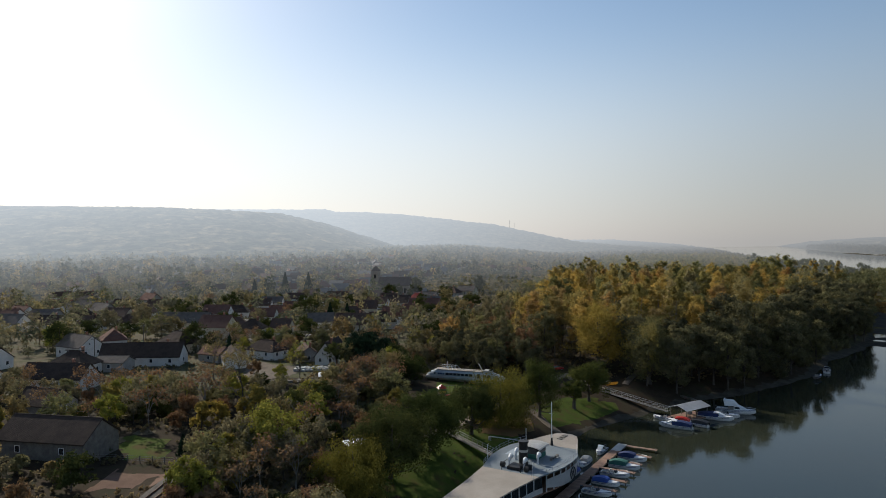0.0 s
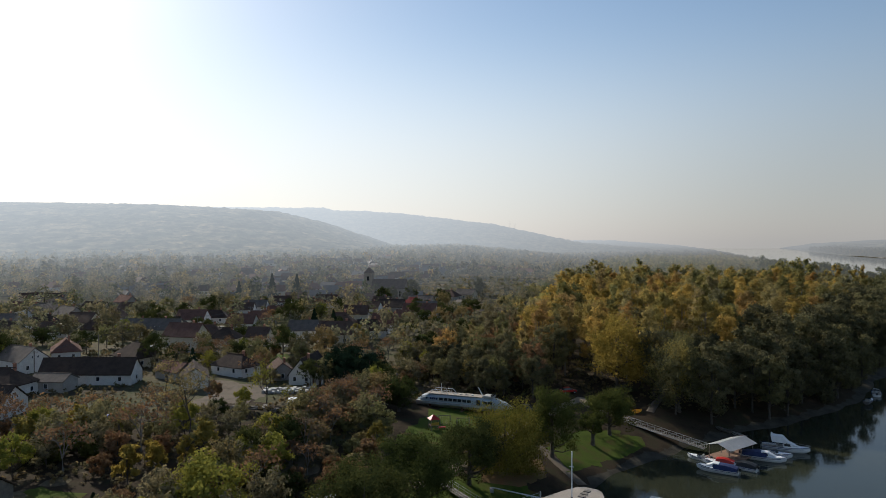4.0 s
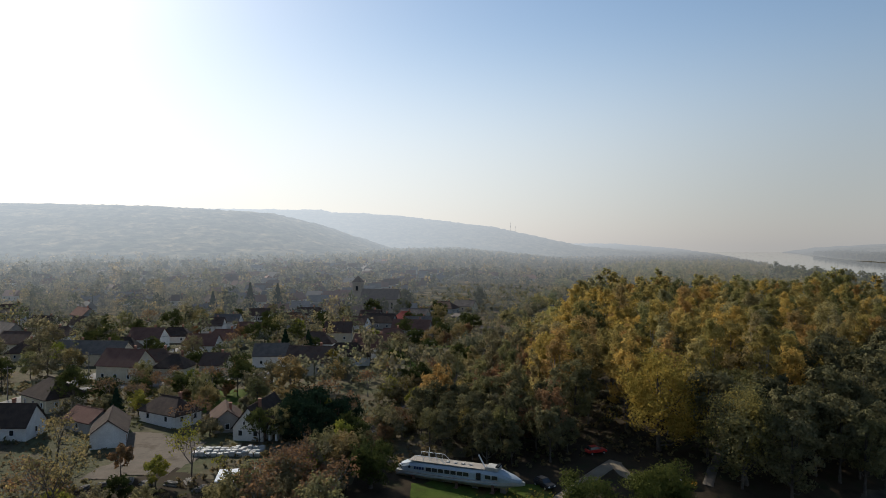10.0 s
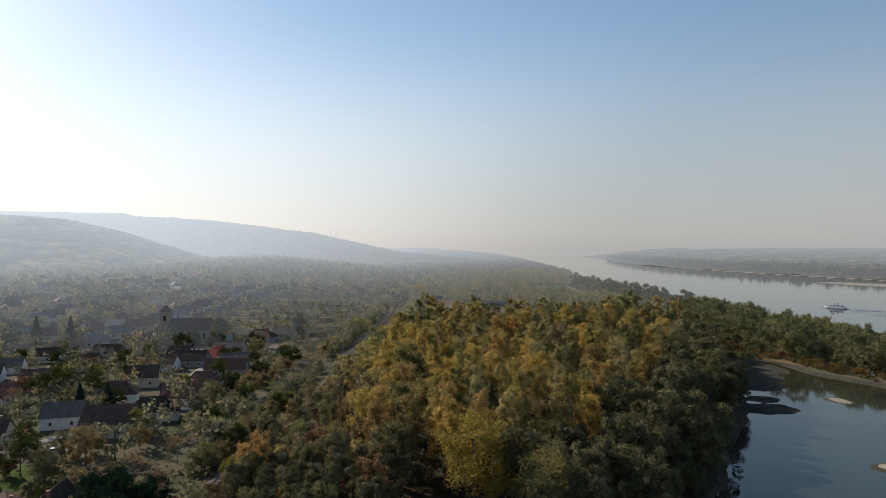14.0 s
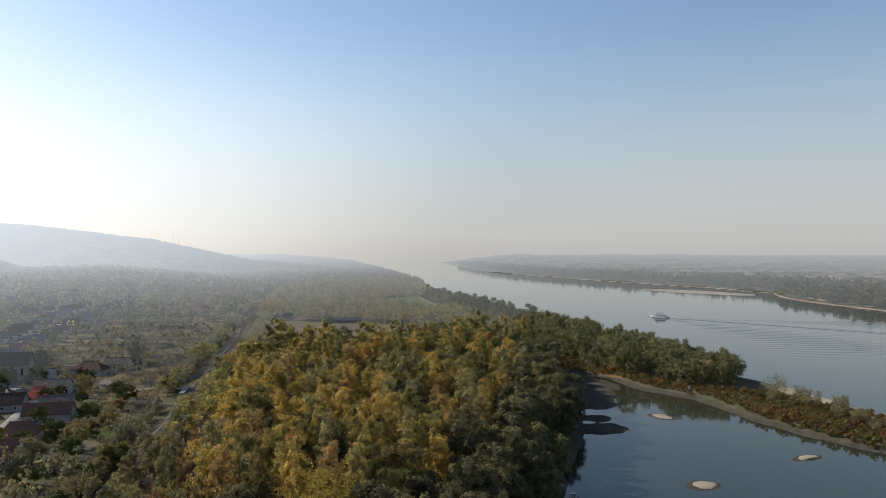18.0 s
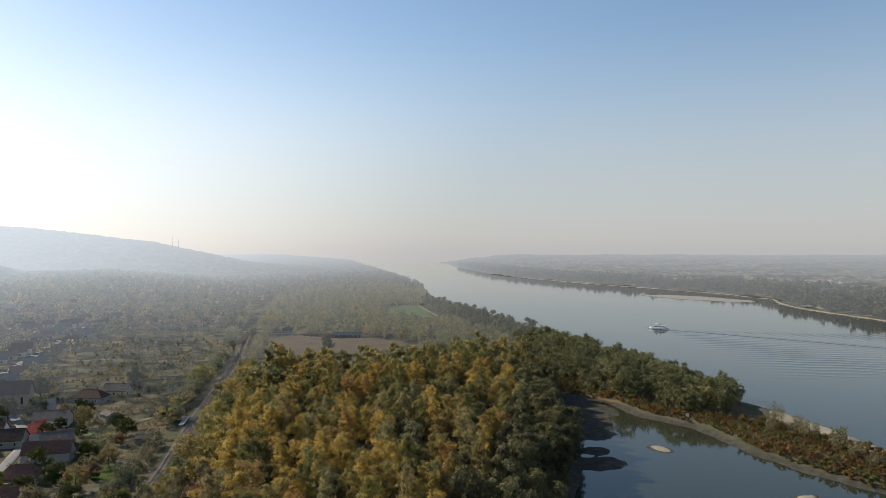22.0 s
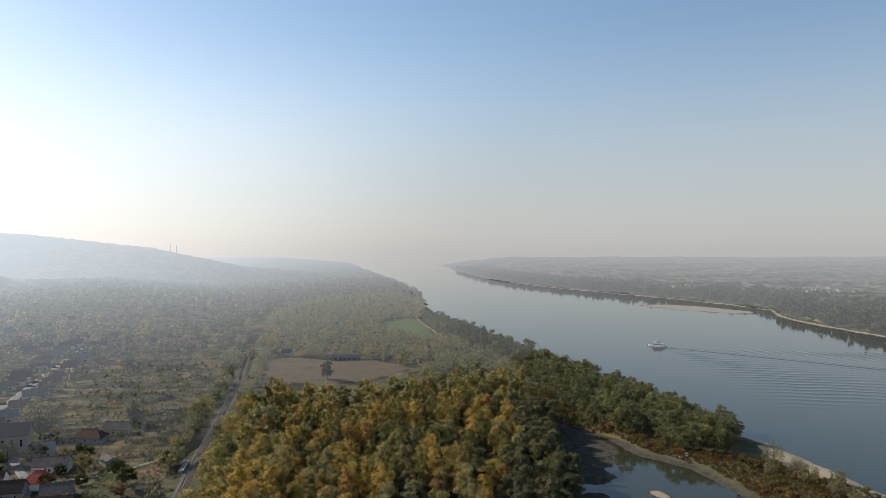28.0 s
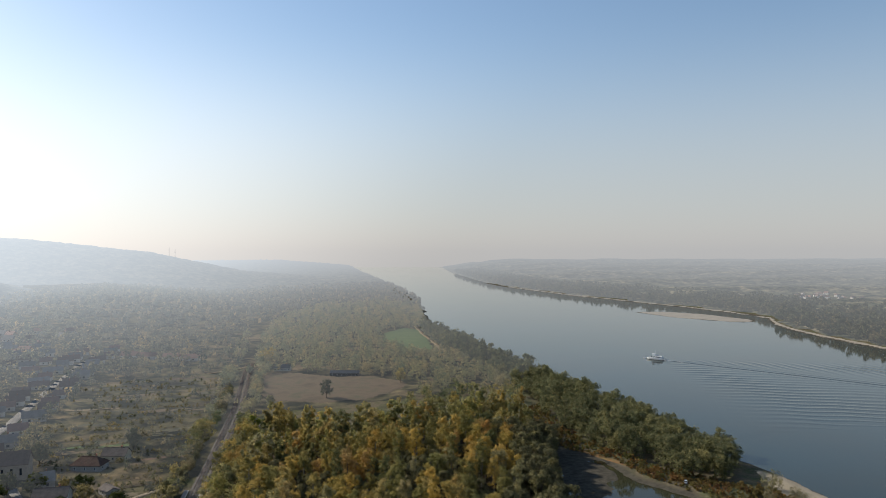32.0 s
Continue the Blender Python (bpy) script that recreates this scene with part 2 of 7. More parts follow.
def mesh_from(name, verts, faces, material=None):
    me = bpy.data.meshes.new(name)
    verts = np.asarray(verts, dtype=np.float32).reshape(-1, 3)
    if isinstance(faces, np.ndarray):
        n, k = faces.shape
        me.vertices.add(len(verts))
        me.vertices.foreach_set("co", verts.ravel())
        me.loops.add(n * k)
        me.loops.foreach_set("vertex_index", faces.ravel().astype(np.int32))
        me.polygons.add(n)
        me.polygons.foreach_set("loop_start", np.arange(0, n * k, k, dtype=np.int32))
        me.update(calc_edges=True)
        me.validate()
    else:
        me.from_pydata([tuple(v) for v in verts], [], faces)
        me.update()
    if material:
        me.materials.append(material)
    return me


def thing(name, x=0, y=0, z=0, rz=0, label="", category="", group="", kind=""):
    ob = new(name)
    ob.matrix_basis = pose(x, y, z, 0, 0, rz)
    return tagged(ob, label, category, group, kind)


def part(name, bm, material, parent=None, label=""):
    """Links a bmesh (or a ready mesh) as one object under its thing."""
    if isinstance(bm, bpy.types.Mesh):
        me = bm
    else:
        bmesh.ops.recalc_face_normals(bm, faces=bm.faces[:])
        me = bpy.data.meshes.new(name)
        bm.to_mesh(me)
        bm.free()
    if material and not me.materials:
        me.materials.append(material)
    ob = new(name, me)
    ob.parent = parent
    if label:
        ob["label"] = label
    return ob


def box(bm, x0, x1, y0, y1, z0, z1, m=None):
    vs = [bm.verts.new((x, y, z)) for z in (z0, z1) for x, y in ((x0, y0), (x1, y0), (x1, y1), (x0, y1))]
    for f in ((3, 2, 1, 0), (4, 5, 6, 7), (0, 1, 5, 4), (1, 2, 6, 5), (2, 3, 7, 6), (3, 0, 4, 7)):
        bm.faces.new([vs[i] for i in f])
    if m is not None:
        for v in vs:
            v.co = m @ v.co
    return bm


def boxes(*dims):
    bm = bmesh.new()
    for d in dims:
        box(bm, *d)
    return bm


def tube(bm, pts, radii, sides=6, cap=True):
    """A tapered tube along points."""
    rings = []
    for i, p in enumerate(pts):
        p = Vector(p)
        a = Vector(pts[min(i + 1, len(pts) - 1)]) - Vector(pts[max(i - 1, 0)])
        q = a.to_track_quat("Z", "Y")
        r = radii[i] if isinstance(radii, (list, tuple)) else radii
        rings.append([bm.verts.new(p + q @ Vector((r * math.cos(2 * math.pi * k / sides), r * math.sin(2 * math.pi * k / sides), 0))) for k in range(sides)])
    for a, b in zip(rings, rings[1:]):
        for k in range(sides):
            bm.faces.new((a[k], a[(k + 1) % sides], b[(k + 1) % sides], b[k]))
    if cap:
        bm.faces.new(rings[0][::-1])
        bm.faces.new(rings[-1])
    return bm


def tubes(runs, r=0.03, sides=5):
    bm = bmesh.new()
    for a in runs:
        tube(bm, a, r, sides)
    return bm


def loft(bm, sections, close=True):
    """Skin over rings of points."""
    rings = [[bm.verts.new(p) for p in s] for s in sections]
    for a, b in zip(rings, rings[1:]):
        n = len(a)
        for k in range(n if close else n - 1):
            bm.faces.new((a[k], a[(k + 1) % n], b[(k + 1) % n], b[k]))
    return rings


# ---- the lie of the land ----
SHORE = np.array([(-60, 40), (-25, 80), (-8, 104), (1, 118), (14, 132), (26, 146), (33, 157), (46, 168), (58, 177), (74, 187), (92, 197), (118, 217), (139, 244),
                  (165, 268), (184, 290), (207, 327), (235, 371), (258, 408), (265, 400), (262, 364), (255, 333), (262, 305), (252, 264), (249, 237),
                  (252, 205), (256, 150), (262, 80), (268, 0), (282, -60), (296, 0), (300, 90), (303, 180), (309, 241), (319, 270), (330, 305), (333, 335), (345, 420),
                  (362, 520), (384, 620), (404, 723), (452, 929), (499, 1046), (715, 1580), (978, 2359), (1338, 3557), (1700, 4700), (1700, 6000), (-6000, 6000), (-6000, -900), (-300, -900)], float)
FAR = np.array([(800, -900), (806, 0), (822, 300), (853, 546), (895, 651), (938, 731), (983, 790), (1060, 860), (1086, 910), (1094, 970), (1113, 1117), (1127, 1304), (1145, 1544),
                (1216, 1931), (1299, 2210), (1729, 3270), (2400, 4700), (2600, 6000), (7000, 6000), (7000, -900)], float)
SANDBAR = [(949, 1077), (1007, 1045), (1030, 974), (1020, 850), (985, 828), (956, 846), (927, 954), (935, 1030)]
BARS = [(223, 286.5, 4.5, 7), (170, 216.5, 6, 4.5), (224, 220, 7, 3.2), (186, 283, 12, 9), (196, 297, 7, 6), (257, 394, 12, 22), (243, 364, 14, 24), (228, 342, 12, 17), (212, 322, 13, 13)]


def inside_distance(px, py, poly):
    if px.size < 40:  # few points: all sides at once
        a, c = poly, np.roll(poly, -1, 0)
        d = c - a
        qx, qy = px.reshape(-1, 1) - a[:, 0], py.reshape(-1, 1) - a[:, 1]
        t = np.clip((qx * d[:, 0] + qy * d[:, 1]) / (d ** 2).sum(1), 0, 1)
        near = np.hypot(qx - t * d[:, 0], qy - t * d[:, 1]).min(1)
        y = py.reshape(-1, 1)
        cross = (a[:, 1] > y) != (c[:, 1] > y)
        dy = np.where(d[:, 1] == 0, 1e-9, d[:, 1])
        odd = (cross & (px.reshape(-1, 1) < d[:, 0] * qy / dy + a[:, 0])).sum(1) % 2 == 1
        return np.where(odd, near, -near).reshape(px.shape)
    best = np.full(px.shape, 1e9)
    ins = np.zeros(px.shape, bool)
    for (ax, ay), (bx, by) in zip(poly, np.roll(poly, -1, 0)):
        dx, dy = bx - ax, by - ay
        t = np.clip(((px - ax) * dx + (py - ay) * dy) / (dx * dx + dy * dy), 0, 1)
        best = np.minimum(best, np.hypot(px - ax - t * dx, py - ay - t * dy))
        cross = (ay > py) != (by > py)
        if dy:
            ins ^= cross & (px < (bx - ax) * (py - ay) / dy + ax)
    return np.where(ins, best, -best)


def wobble(x, y, s=1.0):
    return np.sin(x * 0.071 * s + 1.3 * np.sin(y * 0.043 * s)) * np.cos(y * 0.059 * s + 1.7 * np.sin(x * 0.037 * s))


RAIL = [(-46, 60), (-41, 110), (-31, 160), (-22, 190), (-8, 222), (8, 270), (27, 330), (47, 403), (63, 456), (96, 567), (127, 690), (180, 897), (234, 1106), (330, 1480)]


def rail_x(y):
    return np.interp(y, [p[1] for p in RAIL], [p[0] for p in RAIL])


def ground_z(x, y):
    x, y = np.asarray(x, float), np.asarray(y, float)
    d = inside_distance(x, y, SHORE) + 0.8 * wobble(x, y, 3) + 0.4 * wobble(x, y, 9)
    z = np.interp(d, [-40, -8, -1, 0, 3, 8, 16, 30, 60, 120], [-5, -2.2, -0.35, 0.02, 0.8, 2.0, 3.6, 4.6, 6.3, 7.0])
    spit = (x > 238) & (y < 430) & (d > 0)
    z = np.where(spit, np.minimum(z, 1.9 + 0.5 * wobble(x, y, 2)), z)
    e = inside_distance(x, y, FAR)
    z = np.where(e > -60, np.maximum(z, np.interp(e, [-60, -12, 0, 14, 60, 150], [-5, -1.5, 0.02, 2.0, 4.0, 5.0])), z)
    bar = inside_distance(x, y, np.array(SANDBAR, float))
    z = np.maximum(z, np.interp(bar, [-60, 0, 30], [-3, 0.02, 0.5]))
    for bx, by, rx, ry in BARS:
        q = ((x - bx) / rx) ** 2 + ((y - by) / ry) ** 2 + 0.25 * wobble(x, y, 8)
        z = np.maximum(z, 0.45 * (1 - q))
    z = z + np.where(d > 60, 0.35 * wobble(x, y), 0)
    west = np.clip((rail_x(y) - 30 - x) / 250, 0, 1)
    z = z + west * np.interp(y, [0, 350, 700, 1500, 3000], [0, 0, 5, 22, 30])
    z = z + np.interp(np.hypot(x, y), [0, 2600, 4900], [0, 0, 42]) * np.clip(np.maximum(d, e) / 500, 0, 1)
    bed = np.abs(x - rail_x(y))
    return np.where(y < 1400, z + np.clip(1.25 - bed / 5.5, 0, 1) * np.clip(7.6 - z, 0, 3), z)


def gz(x, y):
    return float(ground_z(np.array([x]), np.array([y]))[0])


def grid_mesh(name, xs, ys, zf, material):
    gx, gy = np.meshgrid(xs, ys)
    v = np.stack([gx, gy, zf(gx, gy)], -1).reshape(-1, 3)
    n = len(xs)
    i = (np.arange(len(ys) - 1)[:, None] * n + np.arange(n - 1)[None]).ravel()
    me = mesh_from(name, v, np.stack([i, i + 1, i + n + 1, i + n], 1), material)
    me.polygons.foreach_set("use_smooth", np.ones(len(me.polygons), bool))
    return me


def spaced(*stretches):
    out = []
    for a, b, step in stretches:
        out += list(np.arange(a, b, step))
    return np.array(out + [stretches[-1][1]], float)


# ground: grass, leaf litter, mud and sand by height over the water
g = bpy.data.materials.new("ground")
nt, nodes, links, b = nodes_of(g)
pos = position(nt)
sep = nodes.new("ShaderNodeSeparateXYZ")
links.new(pos, sep.inputs[0])
soil = ramp(nt, noise_tex(nt, 0.05, 6, pos), [(0.08, 0.066, 0.046), (0.085, 0.088, 0.045), (0.13, 0.105, 0.07), (0.08, 0.09, 0.04)], 0.3, 0.7)
soil = mixc(nt, 0.6, soil, ramp(nt, noise_tex(nt, 0.7, 5, pos), [(0.45, 0.45, 0.42), (1.1, 1.1, 1.1)]), "MULTIPLY")
shore = ramp(nt, noise_tex(nt, 0.3, 5, pos), [(0.035, 0.032, 0.025), (0.085, 0.076, 0.058)])
mr = nodes.new("ShaderNodeMapRange")
mr.inputs[1].default_value, mr.inputs[2].default_value = 0.7, 1.5
links.new(sep.outputs[2], mr.inputs[0])
links.new(mixc(nt, mr.outputs[0], shore, soil), b.inputs["Base Color"])
b.inputs["Roughness"].default_value, b.inputs["Specular IOR Level"].default_value = 0.95, 0.04
bp = nodes.new("ShaderNodeBump")
bp.inputs["Strength"].default_value, bp.inputs["Distance"].default_value = 0.6, 0.3
links.new(noise_tex(nt, 1.2, 6, pos), bp.inputs["Height"])
links.new(bp.outputs[0], b.inputs["Normal"])
M["ground"] = g
XS = spaced((-5000, -1200, 200), (-1200, -240, 30), (-240, -100, 6), (-100, 345, 2.5), (345, 1300, 25), (1300, 5000, 200))
YS = spaced((-600, -40, 40), (-40, 80, 8), (80, 460, 2.5), (460, 1200, 12), (1200, 5000, 100))
tagged(part("ground", grid_mesh("ground", XS, YS, lambda x, y: ground_z(x, y) - np.where((y > 2300) | (x > 1400), 8, 0), g), g), "uneven grassy and bare autumn ground with muddy banks", "ground", kind="structure")

w = bpy.data.materials.new("water")
nt, nodes, links, b = nodes_of(w)
pos = position(nt)
links.new(ramp(nt, noise_tex(nt, 0.01, 3, pos), [(0.030, 0.030, 0.016), (0.022, 0.032, 0.026)]), b.inputs["Base Color"])
b.inputs["Roughness"].default_value, b.inputs["IOR"].default_value = 0.06, 1.333
bp = nodes.new("ShaderNodeBump")
bp.inputs["Strength"].default_value, bp.inputs["Distance"].default_value = 0.25, 0.05
mp = nodes.new("ShaderNodeMapping")
mp.inputs["Scale"].default_value = (0.35, 0.8, 1)
links.new(pos, mp.inputs[0])
links.new(noise_tex(nt, 0.6, 4, mp.outputs[0]), bp.inputs["Height"])
links.new(bp.outputs[0], b.inputs["Normal"])
M["water"] = w
tagged(part("water", grid_mesh("water", spaced((-80, 3000, 140)), spaced((-600, 5000, 140)), lambda x, y: x * 0, w), w), "calm dark green river water reflecting sky and trees", "water", kind="structure")
# ---- hills behind the town ----


def hazed_land_mat(name, cols, reach=2650):
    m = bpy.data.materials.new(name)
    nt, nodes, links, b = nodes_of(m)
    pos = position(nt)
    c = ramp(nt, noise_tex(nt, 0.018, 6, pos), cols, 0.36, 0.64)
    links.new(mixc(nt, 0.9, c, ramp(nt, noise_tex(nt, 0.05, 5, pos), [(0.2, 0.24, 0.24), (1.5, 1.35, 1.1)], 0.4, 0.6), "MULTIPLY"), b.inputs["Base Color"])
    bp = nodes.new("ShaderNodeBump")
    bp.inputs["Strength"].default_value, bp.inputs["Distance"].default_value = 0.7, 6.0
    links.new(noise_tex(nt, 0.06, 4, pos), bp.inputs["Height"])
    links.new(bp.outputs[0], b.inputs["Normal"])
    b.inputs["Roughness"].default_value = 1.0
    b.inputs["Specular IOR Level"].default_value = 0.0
    # haze over the land is mixed in here as emission
    return painted_haze(m, reach)


def bumpy(x, y):
    return 3.5 * np.abs(wobble(x, y, 1.7)) + 2.5 * np.abs(wobble(x + 31, y - 17, 4.1)) + 1.5 * wobble(x, y, 9)


def hill_near(x, y):
    top = np.interp(x, [-3000, -1400, -700, -420, -300, -120, 20, 60], [150, 140, 128, 112, 84, 24, 2, -12])
    up = np.clip(1 - np.abs(y - 1750) / np.interp(y, [1000, 1750, 2600], [850, 850, 900]), 0, 1)
    return top * (3 * up ** 2 - 2 * up ** 3) + 8 + bumpy(x, y)


def hill_far(x, y):
    top = np.interp(x, [-3000, -1000, -454, -433, -317, -167, 208, 350, 533, 750, 960], [182, 180, 175, 166, 163, 154, 110, 78, 38, 19, 0])
    up = np.clip(1 - np.abs(y - 2750) / 850, 0, 1)
    return np.where(inside_distance(x, y, SHORE) > 15, top * (3 * up ** 2 - 2 * up ** 3) + 2 + bumpy(x, y) * 1.3, -12)


M["hill_near"] = hazed_land_mat("hazy_woods_near", [(0.035, 0.045, 0.035), (0.08, 0.08, 0.06), (0.17, 0.145, 0.10)])
M["hill_far"] = hazed_land_mat("hazy_woods_far", [(0.045, 0.055, 0.045), (0.13, 0.115, 0.085)])
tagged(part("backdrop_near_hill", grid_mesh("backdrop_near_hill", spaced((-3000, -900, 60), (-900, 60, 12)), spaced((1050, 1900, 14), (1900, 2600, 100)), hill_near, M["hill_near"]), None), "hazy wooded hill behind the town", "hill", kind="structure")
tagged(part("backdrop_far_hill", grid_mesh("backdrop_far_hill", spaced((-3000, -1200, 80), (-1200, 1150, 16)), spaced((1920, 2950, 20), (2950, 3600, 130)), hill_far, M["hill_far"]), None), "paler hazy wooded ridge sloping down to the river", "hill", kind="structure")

# ---- trees ----
RNG = np.random.default_rng(7)


def leaf_cards(centres, out, size, rng, droop=0.0):
    """Small four-cornered leaves or sprays round the centres, turned roughly outwards."""
    n = len(centres)
    nor = out + rng.normal(0, 0.6, (n, 3))
    nor /= np.linalg.norm(nor, axis=1)[:, None] + 1e-6
    a = np.cross(nor, rng.normal(0, 1, (n, 3)))
    if droop:
        a = a * (1 - droop) + np.array((0, 0, -1.0)) * droop
    a /= np.linalg.norm(a, axis=1)[:, None] + 1e-6
    c = np.cross(nor, a)
    s = size * rng.uniform(0.6, 1.35, (n, 1))
    v = np.stack([centres - a * s * 0.6, centres + c * s * 0.42, centres + a * s * 0.6 + nor * s * 0.15, centres - c * s * 0.42], 1)
    return v.reshape(-1, 3), np.arange(n * 4).reshape(-1, 4)


def crown_cards(h, r, base, clumps, per, leaf, rng, shape="round", droop=0.0):
    """A crown between base and h: boughs over an uneven egg, each of clumps of sprays, with gaps between the boughs."""
    nb = max(5, int(clumps ** 0.5 * 1.25))
    g = (np.arange(nb) + 0.5) / nb
    ub = np.clip(1 - 1.8 * g + rng.normal(0, 0.09, nb), -0.85, 1)
    tb = np.arange(nb) * 2.399963 + rng.normal(0, 0.35, nb) + rng.uniform(0, 6.28)
    kb = np.sqrt(1 - ub * ub)
    if shape == "tall":
        kb = kb ** 0.7 * (0.85 - 0.12 * ub)
    elif shape in ("wide", "ball"):
        kb = kb ** 0.8
    reach = 0.62 * rng.uniform(0.78, 1.12, nb)
    size = r * (0.50 if nb < 8 else 0.42) * rng.uniform(0.8, 1.2, nb)
    if shape == "ball":
        size, reach = size * 1.2, reach * 1.06
    bz = base + (h - base) * (0.5 + 0.42 * ub * (0.9 + 0.12 * rng.normal(0, 1, nb)))
    bc = np.stack([r * kb * reach * np.cos(tb), r * kb * reach * np.sin(tb), bz], 1)
    pick = rng.integers(nb, size=clumps)
    d = rng.normal(0, 1, (clumps, 3))
    d /= np.linalg.norm(d, axis=1)[:, None]
    stretch = np.array((1.0, 1.0, 1.25 if shape == "tall" else 0.85))
    cen = bc[pick] + d * size[pick, None] * rng.uniform(0.35, 1.0, (clumps, 1)) * stretch
    cen[:, 2] = np.clip(cen[:, 2], base, h)
    cr = r * (0.23 if clumps > 40 else 0.34)
    off = rng.normal(0, 1, (clumps, per, 3))
    off /= np.linalg.norm(off, axis=2)[..., None]
    off *= cr * rng.uniform(0.3, 1.0, (clumps, per, 1))
    off[..., 2] = np.where(off[..., 2] < 0, off[..., 2] * 0.6, off[..., 2])
    p = (cen[:, None] + off).reshape(-1, 3)
    out = (off / cr).reshape(-1, 3) * 0.6 + np.repeat(d, per, 0) * 0.8 + np.repeat((cen - cen.mean(0)) / r, per, 0) * 0.4
    if droop:
        p[:, 2] -= rng.uniform(0, 1, len(p)) ** 2.6 * (p[:, 2] - base) * 0.75
    return leaf_cards(p, out, leaf, rng, droop), cen


def trunk_mesh(name, h, base, r, cen, rng, limbs=9, material=None):
    bm = bmesh.new()
    lean = rng.uniform(-0.04, 0.04, 2) * h
    top = (lean[0], lean[1], h * 0.8)
    tube(bm, [(0, 0, -0.4), (0.02, 0, 0.3), (lean[0] * 0.3, lean[1] * 0.3, base), (lean[0] * 0.7, lean[1] * 0.7, h * 0.55), top], [r * 1.5, r * 1.1, r * 0.85, r * 0.5, r * 0.12], 7)
    for c in cen[rng.permutation(len(cen))[:limbs]]:
        z0 = base * 0.85 + (c[2] - base) * rng.uniform(0.1, 0.5)
        k = z0 / h
        a = Vector((lean[0] * k, lean[1] * k, z0))
        mid = a.lerp(Vector(c), 0.5) + Vector((0, 0, -0.04 * h))
        tube(bm, [a, mid, Vector(c)], [r * 0.42, r * 0.26, r * 0.06], 4, False)
    me = bpy.data.meshes.new(name)
    bm.to_mesh(me)
    bm.free()
    me.materials.append(material or M["bark"])
    return me


def make_tree(h, r, base, clumps, per, leaf, material, shape="round", droop=0.0, limbs=9, bark=None, tr=None, label="", category="tree", group="", name="tree"):
    rng = np.random.default_rng(RNG.integers(1 << 30))
    (v, f), cen = crown_cards(h, r, base, clumps, per, leaf, rng, shape, droop)
    t = thing(name, 0, 0, 0, 0, label, category, group)
    part("trunk", trunk_mesh("trunk", h, base, tr or 0.018 * h + 0.05, cen, rng, limbs, bark), None, t)
    part("crown", mesh_from("crown", v, f, material), None, t)
    return t


def make_bare(h, r, label, material=None, leafy=0, leafmat=None, name="bare_tree"):
    """A leafless tree: limbs forking into fine twigs, and a few leaves."""
    rng = np.random.default_rng(RNG.integers(1 << 30))
    bm = bmesh.new()
    tips = []

    def fork(p, d, ln, rad, depth):
        q = p + d * ln
        tube(bm, [p, p.lerp(q, 0.5) + Vector(rng.normal(0, 0.04, 3)) * ln, q], [rad, rad * 0.8, rad * 0.55], 5 if depth < 2 else 3, False)
        tips.append(q)
        if depth == 5:
            return
        for _ in range(3 if depth < 4 else 2):
            nd = (d + Vector(rng.normal(0, 0.48, 3)) + Vector((0, 0, 0.1))).normalized()
            fork(q, nd, ln * rng.uniform(0.62, 0.86), rad * 0.55, depth + 1)

    fork(Vector((0, 0, -0.3)), Vector((0, 0, 1)), h * 0.27, h * 0.018, 0)
    me = bpy.data.meshes.new("trunk")
    bm.to_mesh(me)
    bm.free()
    me.materials.append(material or M["bark"])
    t = thing(name, 0, 0, 0, 0, label, "tree")
    part("trunk", me, None, t)
    if leafy:
        c = np.array(tips)[rng.integers(len(tips) // 4, len(tips), leafy)] + rng.normal(0, 0.25, (leafy, 3))
        v, f = leaf_cards(c, rng.normal(0, 1, (leafy, 3)), 0.35, rng)
        part("crown", mesh_from("crown", v, f, leafmat), None, t)
    return t


def make_conifer(h, r, label, name="conifer", needles=None):
    rng = np.random.default_rng(RNG.integers(1 << 30))
    n = 1500
    u = rng.random(n) ** 0.75
    th = rng.uniform(0, 6.28, n)
    tier = 0.75 + 0.25 * np.sin(u * 42 + th * 2)
    rr = r * (1 - u) * tier * rng.uniform(0.55, 1, n) + 0.08
    c = np.stack([rr * np.cos(th), rr * np.sin(th), 0.08 * h + 0.92 * h * u], 1)
    v, f = leaf_cards(c, np.stack([np.cos(th), np.sin(th), 0 * th + 0.5], 1), 0.075 * h * 0.6 + 0.12, rng, 0.4)
    t = thing(name, 0, 0, 0, 0, label, "tree")
    bm = tube(bmesh.new(), [(0, 0, -0.3), (0, 0, h * 0.5), (0, 0, h * 0.96)], [h * 0.018, h * 0.012, 0.02], 6)
    part("trunk", bm, M["bark"], t)
    part("crown", mesh_from("crown", v, f, needles or M["conifer"]), None, t)
    return t


FAMILY = {}


def clone(ob, m):
    """copy_thing() with the list of parts kept, for long loops."""
    kids = FAMILY.setdefault(ob.name, list(ob.children_recursive))
    made = {}
    for o in (ob, *kids):
        made[o] = o.copy()
        scene.collection.objects.link(made[o])
        made[o].parent = made.get(o.parent, o.parent)
        made[o].matrix_parent_inverse = o.matrix_parent_inverse
    made[ob].matrix_basis = m
    return made[ob]


def put(t, x, y, s=1.0, rz=None, sz=None, dz=-0.1):
    rz = RNG.uniform(0, 360) if rz is None else rz
    return clone(t, pose(x, y, gz(x, y) + dz, 0, 0, rz) @ Matrix.Diagonal((s, s, sz or s, 1)))


def settle(t, x, y, rz=0):
    t.matrix_basis = pose(x, y, gz(x, y) - 0.1, 0, 0, rz)
    return t


